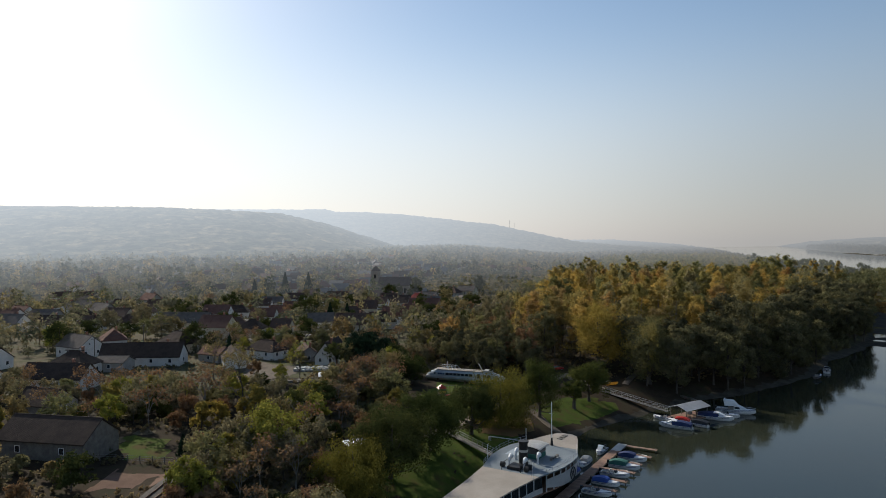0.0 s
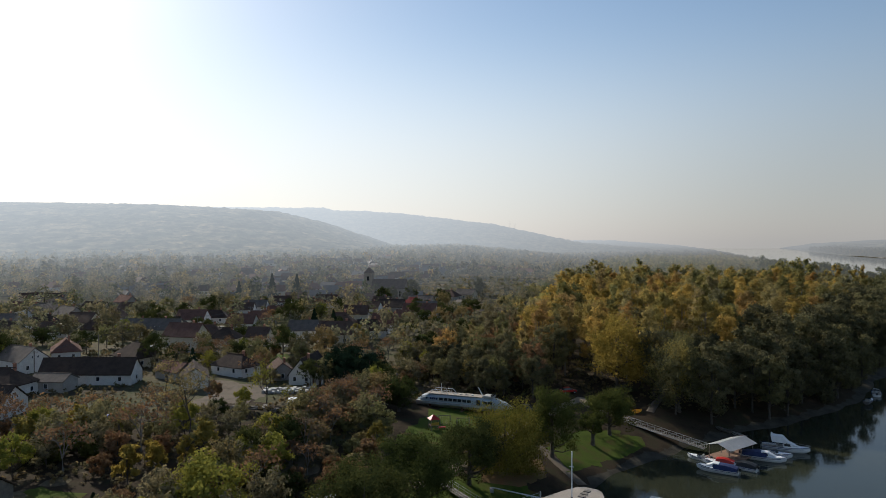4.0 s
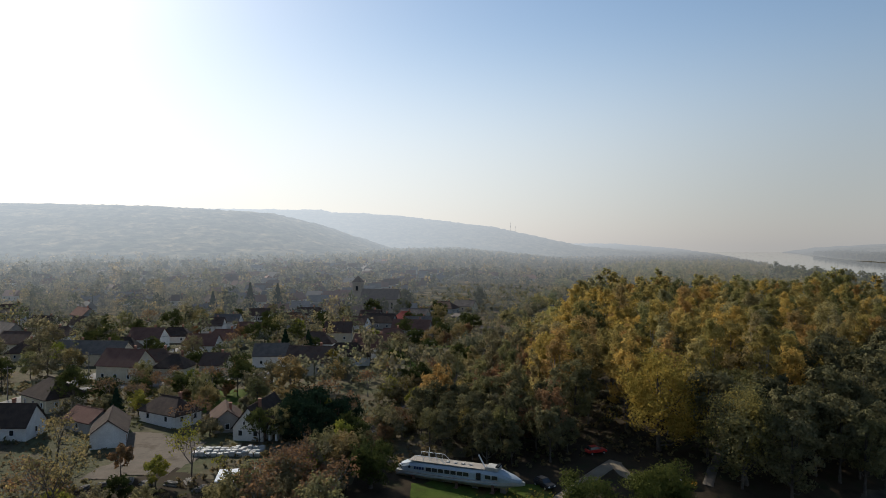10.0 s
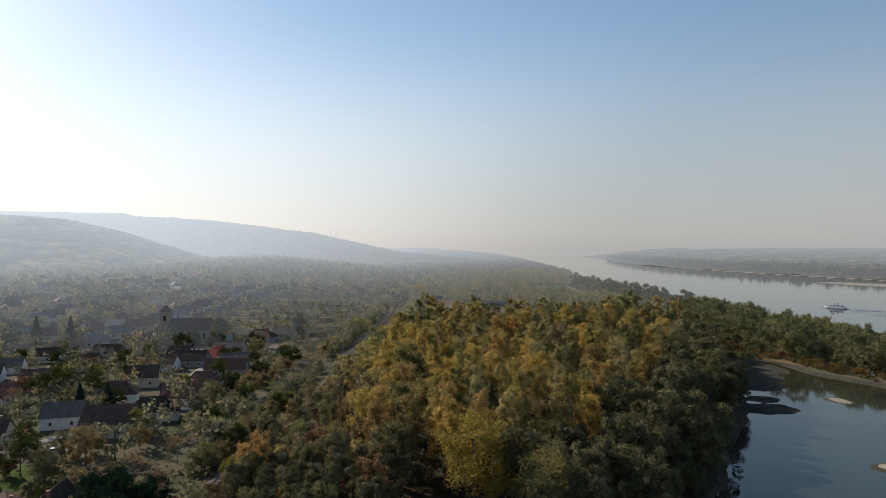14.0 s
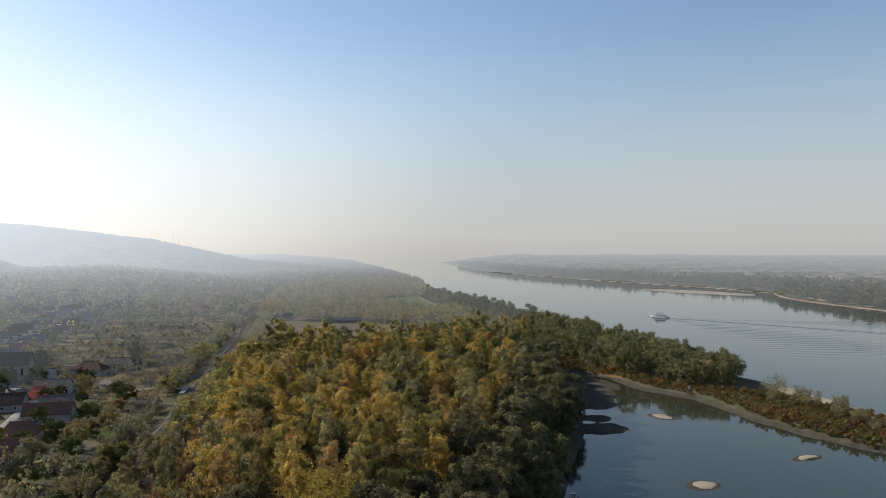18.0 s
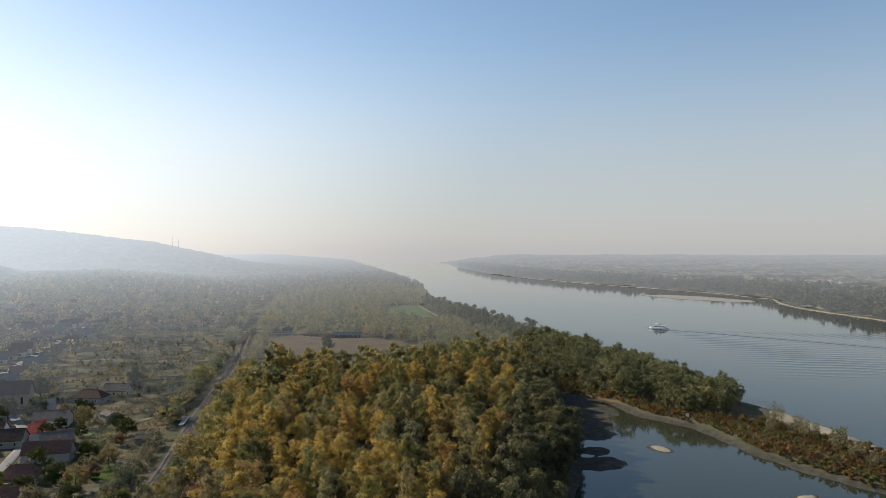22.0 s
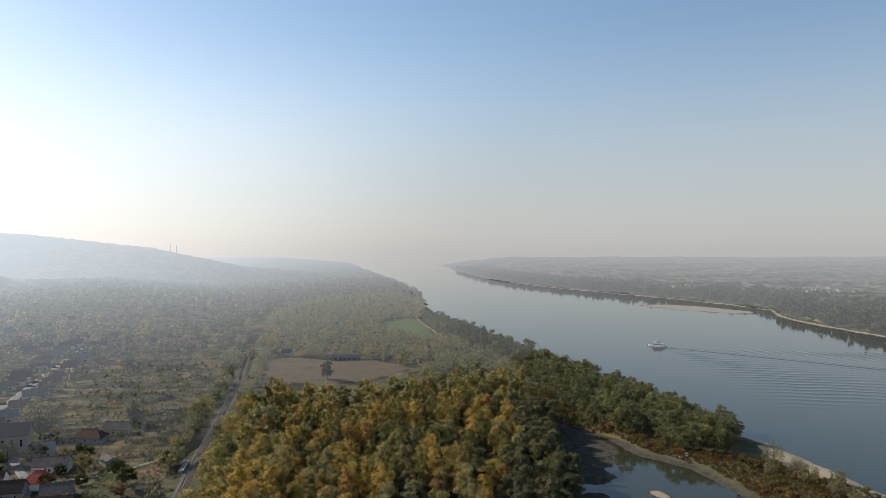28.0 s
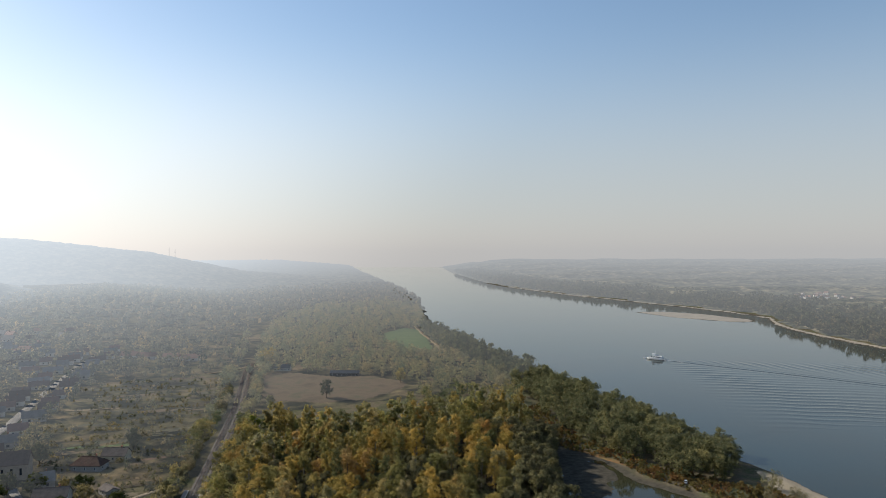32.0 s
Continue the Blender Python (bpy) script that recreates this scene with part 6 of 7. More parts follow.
# ---- boats ----


def hull_rings(l, w, h, draft=0.35, sheer=0.25, fine=2.2):
    rings = []
    for i in range(9):
        s = i / 8
        b = w / 2 * max(0.03, (1 - max(0, (s - 0.45) / 0.55) ** fine)) * (0.88 + 0.12 * min(1, s * 3))
        z = h + sheer * s * s
        k = -draft + (draft + h * 0.6) * max(0, (s - 0.7) / 0.3) ** 2
        x = -l / 2 + l * s
        rings.append([(x, -b, z), (x, -b * 0.93, z * 0.45), (x - 0.02 * l * (s > 0.9), -b * 0.6, k * 0.5 + 0.05), (x - 0.05 * l * (s > 0.9), 0, k), (x - 0.02 * l * (s > 0.9), b * 0.6, k * 0.5 + 0.05), (x, b * 0.93, z * 0.45), (x, b, z)])
    return rings


def boat_body(t, l, w, h, hull, deck, open_from=0.1, open_to=0.55):
    r = hull_rings(l, w, h)
    bm = bmesh.new()
    rr = loft(bm, r, False)
    bm.faces.new(rr[0])
    hb = part("hull", bm, hull, t)
    bm = bmesh.new()
    k0 = int(8 * open_to)
    loft(bm, [[(p[0][0], p[0][1], p[0][2]), (p[3][0], 0, p[0][2] + 0.12), (p[6][0], p[6][1], p[6][2])] for p in r[k0:]], False)
    part("foredeck", bm, deck, t)
    bm = bmesh.new()
    loft(bm, [[(p[0][0] + 0.01, p[0][1] * 0.9, p[0][2] - 0.35), (p[3][0] + 0.01, 0, p[0][2] - 0.36), (p[6][0] + 0.01, p[6][1] * 0.9, p[6][2] - 0.35)] for p in r[:k0 + 1]], False)
    part("cockpit_floor", bm, M["beige"], t)
    for s in (0, 6):
        part("rub_rail", tubes([[tuple(p[s]) for p in r]], 0.05, 5), M["navy"], t)
        part("hull_stripe", tubes([[(p[s][0], p[s][1] * 0.985, p[s][2] * 0.72) for p in r[:8]]], 0.045, 4), M["navy"], t)
    if l > 5:
        part("bow_rail", tubes([[(p[0][0], p[0][1] * 0.85, p[0][2] + 0.42) for p in r[5:]] + [(p[6][0], p[6][1] * 0.85, p[6][2] + 0.42) for p in r[:4:-1]]], 0.025, 4), M["steel"], t)
    return r


def motorboat(x, y, rz, l, w, label, cover=None, cabin=False, hull="white", engine=True, z=0.0):
    t = thing("motorboat", x, y, z, rz, label, "boat", "moored boats")
    h = 0.28 + 0.07 * l
    boat_body(t, l, w, h, M[hull], M["white"])
    if cabin:
        bm = bmesh.new()
        loft(bm, [[(-0.05 * l, -w * 0.36, h), (-0.05 * l, -w * 0.3, h + 0.95), (-0.05 * l, w * 0.3, h + 0.95), (-0.05 * l, w * 0.36, h)], [(0.13 * l, -w * 0.34, h), (0.09 * l, -w * 0.27, h + 0.95), (0.09 * l, w * 0.27, h + 0.95), (0.13 * l, w * 0.34, h)], [(0.30 * l, -w * 0.22, h + 0.05), (0.26 * l, -w * 0.18, h + 0.3), (0.26 * l, w * 0.18, h + 0.3), (0.30 * l, w * 0.22, h + 0.05)]])
        c = part("cabin", bm, M["white"], t)
        for s in (-1, 1):
            bm = bmesh.new()
            vs = [bm.verts.new(v) for v in ((-0.03 * l, s * (w * 0.355), h + 0.3), (0.11 * l, s * (w * 0.335), h + 0.3), (0.085 * l, s * (w * 0.30), h + 0.8), (-0.03 * l, s * (w * 0.325), h + 0.8))]
            bm.faces.new(vs)
            bmesh.ops.solidify(bm, geom=bm.faces[:], thickness=0.03)
            part("window", bm, M["glass"], c)
    bm = bmesh.new()
    fx = 0.10 * l + (0.02 if cabin else 0)
    base = h + (0.4 if cabin else 0.05)
    arc = [(fx - 0.07 * l * abs(a) ** 2, a * w * 0.36) for a in (-1, -0.6, 0, 0.6, 1)]
    loft(bm, [[(px, py, base) for px, py in arc], [(px - 0.25, py * 0.9, base + 0.5) for px, py in arc]], False)
    bmesh.ops.solidify(bm, geom=bm.faces[:], thickness=0.03)
    part("windscreen", bm, M["glass"], t)
    if cover:
        bm = bmesh.new()
        rings = []
        for s in (0, 0.25, 0.5, 0.75, 1):
            px = -0.48 * l + 0.56 * l * s
            hh = h + 0.1 + 0.75 * math.sin(math.pi * (0.15 + 0.6 * s))
            rings.append([(px, -w * 0.47, h + 0.02), (px, -w * 0.36, hh), (px, 0, hh + 0.12), (px, w * 0.36, hh), (px, w * 0.47, h + 0.02)])
        rr = loft(bm, rings, False)
        bm.faces.new(rr[0])
        bm.faces.new(rr[-1][::-1])
        part("canopy", bm, M[cover], t)
    else:
        for py in (-w * 0.2, w * 0.2):
            part("seat", boxes((-0.16 * l, -0.06 * l, py - 0.25, py + 0.25, h - 0.3, h + 0.12), (-0.2 * l, -0.16 * l, py - 0.25, py + 0.25, h - 0.3, h + 0.5)), M["oldwhite"], t)
    if engine:
        e = part("outboard_engine", boxes((-l / 2 - 0.45, -l / 2 - 0.05, -0.2, 0.2, h - 0.1, h + 0.45)), M["black"], t)
        part("shaft", boxes((-l / 2 - 0.32, -l / 2 - 0.16, -0.07, 0.07, -0.35, h - 0.101)), M["steel"], e)
    return t


# dock with fingers
DX, DY = 0.520, 0.854
dock = thing("dock", 38.1, 144.8, 0, math.degrees(math.atan2(-DY, -DX)), "long brown plank dock with finger piers on floats", "dock")
for i in range(80):
    x0 = i * 0.6
    part("plank", boxes((x0 + 0.02, x0 + 0.58, -0.95, 0.95, 0.5, 0.58)), M["oldwhite"] if i < 9 else M["wood"], dock)
for s in (-1, 1):
    part("beam", boxes((0, 48, s * 0.85 - 0.08, s * 0.85 + 0.08, 0.28, 0.497)), M["oldwood"], dock)
for i in range(9):
    part("float", boxes((i * 5.6 + 0.3, i * 5.6 + 2.3, -0.75, 0.75, -0.25, 0.278)), M["black"], dock)
for i, ln in enumerate((6.4, 6.6, 6.2, 6.4, 6.4, 6.2)):
    x0 = 0.2 + i * 5.4
    f = part("finger_pier", boxes((x0, x0 + 1.0, 0.96, ln + 0.96, 0.42, 0.54)), M["wood"], dock)
    part("pile", tubes([[(x0 + 0.5, ln + 0.7, -1.5), (x0 + 0.5, ln + 0.7, 0.9)]], 0.09, 7), M["oldwood"], f)
inv = dock.matrix_basis


def by_dock(u, v):
    p = inv @ Vector((u, v, 0))
    return p.x, p.y


bow = math.degrees(math.atan2(-DY, -DX)) - 90
for u, v, l, w, lb, cv in ((8.0, 4.4, 5.6, 2.1, "motorboat under a blue cover at a finger pier", "navy"), (13.6, 4.4, 6.0, 2.2, "white motorboat with a green cover", "teal"), (18.9, 4.2, 5.4, 2.0, "open white motorboat moored at the dock", None), (24.2, 4.2, 5.0, 1.9, "small boat under a blue cover", "blue"), (29.6, 4.3, 5.2, 2.0, "white motorboat moored at the dock", None)):
    motorboat(*by_dock(u, v), bow + 180, l, w, lb, cv)
motorboat(*by_dock(6.5, -2.6), bow + 90, 4.8, 1.9, "small boat with a white cabin top beside the dock", None, True)
motorboat(*by_dock(15.5, -3.0), bow + 90, 4.8, 1.8, "small boat with a white cover beside the dock", "oldwhite")
motorboat(*by_dock(22.5, -2.8), bow + 90, 4.4, 1.7, "small boat under a bright blue cover", "blue")

# boat landing: pontoon with a roof, truss gangway, boats round it
pon = thing("pontoon", 60.4, 167.3, 0, 35, "floating pontoon with a pale pitched roof on posts", "pontoon")
part("deck", boxes((-5.2, 5.2, -3.0, 3.0, 0.42, 0.6)), M["wood"], pon)
for q in (-4, 0, 4):
    part("float", boxes((q - 1.1, q + 1.1, -2.7, 2.7, -0.3, 0.418)), M["rusty"], pon)
for a in (-4.2, 0, 4.2):
    for c in (-2.2, 2.2):
        part("post", boxes((a - 0.07, a + 0.07, c - 0.07, c + 0.07, 0.6, 3.0)), M["oldwood"], pon)
for s in (-1, 1):
    bm = bmesh.new()
    vs = [bm.verts.new(v) for v in ((-4.8, 0, 3.9), (4.8, 0, 3.9), (4.8, s * 2.9, 2.95), (-4.8, s * 2.9, 2.95))]
    bm.faces.new(vs)
    bmesh.ops.solidify(bm, geom=bm.faces[:], thickness=0.07)
    part("roof", bm, M["sheet"], pon, "pale corrugated roof sheet")
part("bench", boxes((-3.5, -1.5, -1.6, -1.1, 0.62, 1.05)), M["wood"], pon)
part("locker", boxes((1.2, 2.6, 0.9, 1.8, 0.6, 1.7)), M["oldwhite"], pon)


def gangway(name, a, b, width, label, truss=True):
    """A footbridge from a to b with posts and rails on both sides."""
    a, b = Vector(a), Vector(b)
    ln = (b - a).length
    t = thing(name, *a, 0, label, "gangway")
    d = (b - a).normalized()
    t.matrix_basis = Matrix.Translation(a) @ d.to_track_quat("X", "Z").to_matrix().to_4x4()
    n = int(ln / 0.5)
    for i in range(n):
        part("plank", boxes((i * ln / n + 0.02, (i + 1) * ln / n - 0.02, -width / 2, width / 2, 0, 0.06)), M["oldwood"], t)
    for s in (-1, 1):
        y = s * (width / 2 + 0.05)
        m = int(ln / 1.6)
        for z in (0.0, 1.05) if truss else (0.55, 1.0):
            part("rail", tubes([[(0, y, z), (ln, y, z)]], 0.05 if truss else 0.035), M["steel"], t)
        for i in range(m + 1):
            part("post", tubes([[(i * ln / m, y, -0.02), (i * ln / m, y, 1.05)]], 0.035), M["steel"], t)
            if truss and i < m:
                part("brace", tubes([[(i * ln / m, y, 0.02), ((i + 1) * ln / m, y, 1.03)]], 0.03), M["steel"], t)
    return t


gangway("footbridge", (43, 183.2, gz(43, 183.2) + 0.15), (56.6, 171.2, 0.8), 1.3, "long steel truss gangway down to the pontoon")
for x, y, rz, l, w, lb, cv, cab in ((54.3, 159.2, 150, 7.6, 2.7, "white cabin cruiser with a dark blue canopy", "navy", True), (59.5, 161.0, 140, 6.4, 2.4, "white motorboat under a black canopy", "black", False), (56.2, 163.2, 150, 6.0, 2.2, "white motorboat under a red cover", "red", False),
                                   (66.6, 166.3, -30, 8.4, 2.9, "white cabin cruiser with a blue cover", "navy", True), (70.2, 168.6, -32, 6.2, 2.3, "open white motorboat at the pontoon", None, False), (74.2, 172.4, -28, 9.2, 3.2, "large white motor cruiser with a raised flybridge", None, True), (53.6, 166.8, 140, 4.6, 1.8, "small white dinghy beside the pontoon", None, False)):
    b2 = motorboat(x, y, rz, l, w, lb, cv, cab)
    if l > 9:
        h = 0.28 + 0.07 * l
        bm = bmesh.new()
        loft(bm, [[(-2.6, q, h + 0.9) for q in (-1.2, 1.2)] + [(0.6, q, h + 0.95) for q in (1.1, -1.1)], [(-2.9, q, h + 2.2) for q in (-1.0, 1.0)] + [(-0.6, q, h + 2.2) for q in (0.85, -0.85)]])
        bm.verts.ensure_lookup_table()
        bm.faces.new(bm.verts[4:8])
        part("flybridge", bm, M["white"], b2)
        part("radar_arch", boxes((-2.9, -2.6, -1.1, 1.1, h + 2.21, h + 2.4)), M["white"], b2)
motorboat(127, 225, 60, 6.5, 2.5, "white cabin boat moored under the trees", None, True)
motorboat(118, 214, 40, 4.6, 1.7, "dark rowing boat on the muddy shore", None, False, "oldwood", False, 0.4)
for x, y, rz, c in ((66, 185, 120, "oldwood"), (69, 184, 115, "oldwhite"), (47, 190, 20, "yellow"), (44.5, 191, 15, "oldwhite")):
    t = thing("rowing_boat", x, y, gz(x, y) + 0.05, rz, "small upturned wooden rowing boat" if c != "yellow" else "yellow rowing boat lying on the bank", "boat", "rowing boats")
    r = hull_rings(4.2, 1.5, 0.45, 0.1)
    bm = bmesh.new()
    rr = loft(bm, r, False)
    bm.faces.new(rr[0])
    bmesh.ops.solidify(bm, geom=bm.faces[:], thickness=0.05)
    part("hull", bm, M[c], t)
    for q in (-0.9, 0.5):
        part("thwart", boxes((q - 0.14, q + 0.14, -0.62, 0.62, 0.3, 0.34)), M["wood"], t)

# ---- the old paddle steamer ----
ship = thing("paddle_steamer", 17, 123, 0, math.degrees(math.atan2(0.85, 0.53)), "old white paddle steamer with beige roof deck and black funnel", "ship")
PLAN = [(-46, 2.2), (-40, 2.8), (-33, 3.1), (-27, 3.5), (-19, 4.2), (-12, 5.1), (-8, 6.2), (-5, 6.9), (-1.5, 7.1), (2, 6.8), (5, 5.6), (8.5, 4.3), (11.5, 3.2), (13.6, 2.2), (14.6, 0.9)]


def plan_at(u):
    return float(np.interp(u, [p[0] for p in PLAN], [p[1] for p in PLAN]))


def deck_slab(u0, u1, z0, z1, grow=0.0, n=24):
    us = np.linspace(u0, u1, n)
    bm = bmesh.new()
    left = [(u, plan_at(u) + grow) for u in us]
    outline = left + [(u, -v) for u, v in left[::-1]]
    rings = [[(u, v, z) for u, v in outline] for z in (z0, z1)]
    rr = loft(bm, rings)
    for k in range(n - 1):
        for r in rr:
            bm.faces.new((r[k], r[k + 1], r[2 * n - 2 - k], r[2 * n - 1 - k]))
    return bm


bm = bmesh.new()
secs = []
for u in np.linspace(-46, 15, 22):
    b2 = 3.6 * max(0.05, 1 - abs((u + 15) / 31.5) ** 3.2)
    secs.append([(u, -b2, 2.2), (u, -b2 * 0.95, 0.4), (u, -b2 * 0.7, -0.9), (u, b2 * 0.7, -0.9), (u, b2 * 0.95, 0.4), (u, b2, 2.2)])
loft(bm, secs, False)
part("hull", bm, M["black"], ship)
part("main_deck", deck_slab(-46, 14.5, 2.2, 2.4, -0.3), M["wood"], ship)
part("roof_deck", deck_slab(-46, -11.5, 5.3, 5.5), M["beige"], ship, "beige canvas roof deck")
part("roof_deck", deck_slab(-11.45, 5.5, 5.3, 5.5), M["deckgrey"], ship, "blue-grey painted middle deck")
part("roof_deck", deck_slab(5.55, 14.5, 5.3, 5.5), M["beige"], ship, "beige forward roof deck")
part("sun_awning", boxes((-3.5, 0.5, 2.6, 5.0, 5.51, 5.54)), M["paleblue"], ship)
for s in (-1, 1):
    bm = bmesh.new()
    us = np.linspace(-9.5, 4.5, 10)
    loft(bm, [[(u, s * (plan_at(u) - 0.12), 2.3 + 0.9 * ((u + 2.5) / 7) ** 2), (u, s * (plan_at(u) - 0.12), 4.55)] for u in us], False)
    bmesh.ops.solidify(bm, geom=bm.faces[:], thickness=0.12)
    pb = part("paddle_box", bm, M["white"], ship)
    for u in np.linspace(-9.2, 4.2, 8):
        part("box_post", boxes((u - 0.08, u + 0.08, s * (plan_at(u) - 0.3) - 0.08, s * (plan_at(u) - 0.3) + 0.08, 2.4, 5.3)), M["white"], ship)
    part("emblem_ring", tubes([[(-1.2 + 1.05 * math.cos(k * math.pi / 12), s * (plan_at(-1.2) + 0.04), 3.45 + 1.05 * math.sin(k * math.pi / 12)) for k in range(25)]], 0.09, 5), M["black"], pb)
    for k in range(8):
        a = k * math.pi / 4
        part("emblem_spoke", tubes([[(-1.2, s * (plan_at(-1.2) + 0.04), 3.45), (-1.2 + 1.0 * math.cos(a), s * (plan_at(-1.2) + 0.03), 3.45 + 1.0 * math.sin(a))]], 0.05, 4), M["black"], pb)
    for u0, u1 in ((-45, -10), (5, 13.5)):
        n = int((u1 - u0) / 2.1)
        for k in range(n):
            a, b3 = u0 + (u1 - u0) * k / n, u0 + (u1 - u0) * (k + 1) / n
            va, vb = plan_at(a) - 0.45, plan_at(b3) - 0.45
            for nm, z0, z1, m2, e in (("bulwark", 2.4, 3.3, "white", 0.0), ("saloon_window", 3.3, 5.0, "glass", 0.14)):
                bm = bmesh.new()
                vs = [bm.verts.new(q) for q in ((a + e, s * va, z0), (b3 - e, s * vb, z0), (b3 - e, s * vb, z1), (a + e, s * va, z1))]
                bm.faces.new(vs)
                bmesh.ops.solidify(bm, geom=bm.faces[:], thickness=0.06)
                part(nm, bm, M[m2], ship)
            part("stanchion", boxes((a - 0.07, a + 0.07, s * va - 0.07, s * va + 0.07, 2.4, 5.3)), M["white"], ship)
    run = [(u, s * (plan_at(u) - 0.15), 0) for u in np.linspace(-11, 6, 12)]
    for z in (6.0, 6.45):
        part("deck_rail", tubes([[(a, c, z) for a, c, _ in run]], 0.03, 4), M["steel"], ship)
    for a, c, _ in run:
        part("rail_post", tubes([[(a, c, 5.5), (a, c, 6.45)]], 0.03, 4), M["steel"], ship)
fun = part("funnel", tube(bmesh.new(), [(-7.5, -0.6, 5.5), (-7.5, -0.6, 9.4), (-7.5, -0.6, 9.45), (-7.5, -0.6, 9.75)], [0.8, 0.76, 0.92, 0.92], 18), M["black"], ship)
part("funnel_band", tube(bmesh.new(), [(-7.5, -0.6, 7.9), (-7.5, -0.6, 8.3)], [0.8, 0.8], 18, False), M["oldwhite"], fun)
part("steam_pipe", tubes([[(-6.4, -0.6, 5.5), (-6.4, -0.6, 11.6)]], 0.07, 6), M["steel"], ship)
wh = part("wheelhouse", boxes((-3.6, -0.3, -1.6, 1.6, 5.5, 6.35)), M["teal"], ship)
for a, b3, c, d in ((-3.6, -0.3, -1.6, -1.52), (-3.6, -0.3, 1.52, 1.6), (-3.6, -3.52, -1.5, 1.5), (-0.38, -0.3, -1.5, 1.5)):
    part("glazing", boxes((a, b3, c, d, 6.36, 7.4)), M["glass"], wh)
bm = bmesh.new()
ridge = []
for k in range(22):
    ridge.append((-2.1 + 0.2 * k, 7.45 + 0.06 * (k % 2) + 0.3 * (1 - ((k - 10.5) / 10.5) ** 2)))
loft(bm, [[(u, v, z) for v, z in ridge] + [(u, v, z - 0.1) for v, z in ridge[::-1]] for u in (-4.1, 0.2)])
part("wheelhouse_roof", bm, M["oldwhite"], ship)
for u, v in ((-8.9, 1.4), (-5.2, 2.0), (-5.6, -2.4), (-9.4, -1.6)):
    bm = tube(bmesh.new(), [(u, v, 5.5), (u, v, 6.5), (u + 0.12, v, 6.85), (u + 0.5, v, 7.0), (u + 0.62, v, 7.0)], [0.24, 0.24, 0.28, 0.4, 0.45], 12)
    part("ventilator", bm, M["white"], ship)
part("engine_skylight", boxes((-10.6, -8.2, -1.2, 1.0, 5.51, 6.0)), M["black"], ship)
for v in (-1.8, 1.7):
    part("engine_rail", tubes([[(-11.2, v, 5.5), (-11.2, v, 6.6), (-8.4, v, 6.6), (-8.4, v, 5.5)]], 0.05, 5), M["black"], ship)
for k, (u, v) in enumerate(((-10.2, -2.4), (-9.0, -2.6), (-9.8, 2.2))):
    part("deck_winch", tube(bmesh.new(), [(u, v - 0.35, 5.95), (u, v + 0.35, 5.95)], 0.42, 12), M["black"], ship)
    part("winch_base", boxes((u - 0.3, u + 0.3, v - 0.25, v + 0.25, 5.5, 5.7)), M["black"], ship)
for u, v in ((-2.2, -3.6), (-0.6, -3.8), (1.2, 2.6)):
    part("deck_bench", boxes((u - 0.6, u + 0.6, v - 0.2, v + 0.2, 5.82, 5.9), (u - 0.55, u - 0.45, v - 0.18, v + 0.18, 5.5, 5.819), (u + 0.45, u + 0.55, v - 0.18, v + 0.18, 5.5, 5.819)), M["oldwood"], ship)
for k in range(5):
    part("skylight_brace", tubes([[(-10.8 + k * 0.6, -1.4, 5.5), (-10.5 + k * 0.6, -1.4, 6.5)]], 0.05, 5), M["black"], ship)
part("mast", tubes([[(5.8, -0.2, 5.5), (5.8, -0.2, 13.6)]], 0.09, 7), M["white"], ship)
part("mast_foot", tube(bmesh.new(), [(5.8, -0.2, 5.5), (5.8, -0.2, 6.9)], [0.3, 0.16], 8), M["black"], ship)
part("yard", tubes([[(5.8, -0.5, 11.4), (5.8, 0.2, 11.4)]], 0.05, 5), M["white"], ship)
for u, v in ((-12.5, -4.6), (-7.5, 6.4)):
    part("lamp_post", tubes([[(u, v, 5.5), (u, v, 7.7), (u + 0.1, v, 8.0), (u + 0.4, v, 8.05)]], 0.05, 6), M["white"], ship)
for u in (10, 11.2, 12.4):
    part("deck_hatch", boxes((u, u + 0.7, -0.5, 0.5, 5.5, 5.62)), M["oldwood"], ship)
gangway("footbridge", (0.4, 143.4, gz(0.4, 143.4) + 0.2), (9.6, 129.4, 3.0), 1.5, "wooden gangway with railings from the bank to the steamer", False)
t = thing("mooring_boom", 9.5, 142, gz(9.5, 142) + 0.9, 0, "long white mooring boom from the bank to the steamer", "boom")
part("spar", tubes([[(0, 0, 0), (9.5, -9.5, 1.2)]], 0.1, 7), M["white"], t)
part("foot", boxes((-0.3, 0.3, -0.3, 0.3, -1.1, -0.09)), M["concrete"], t)

# ---- the hydrofoil on land ----
hy = thing("hydrofoil", 6.4, 187.2, gz(6.4, 187.2) + 0.5, -21.5, "old white and blue passenger hydrofoil standing on blocks in the grass", "ship")
L = 11.6
bm = bmesh.new()
secs = []
for i in range(13):
    s = i / 12
    u = -L + 2 * L * s
    b2 = 2.3 * (1 - max(0, (s - 0.6) / 0.4) ** 2.4 * 0.97) * (0.8 + 0.2 * min(1, s * 4))
    k = -0.2 + 0.9 * max(0, (s - 0.75) / 0.25) ** 2
    secs.append([(u, -b2, 1.25), (u, -b2 * 0.96, 0.7), (u, -b2 * 0.55, k + 0.15), (u, 0, k), (u, b2 * 0.55, k + 0.15), (u, b2 * 0.96, 0.7), (u, b2, 1.25), (u, 0, 1.32)])
rr = loft(bm, secs)
bm.faces.new(rr[0])
bm.faces.new(rr[-1])
part("hull", bm, M["oldwhite"], hy)
bm = bmesh.new()
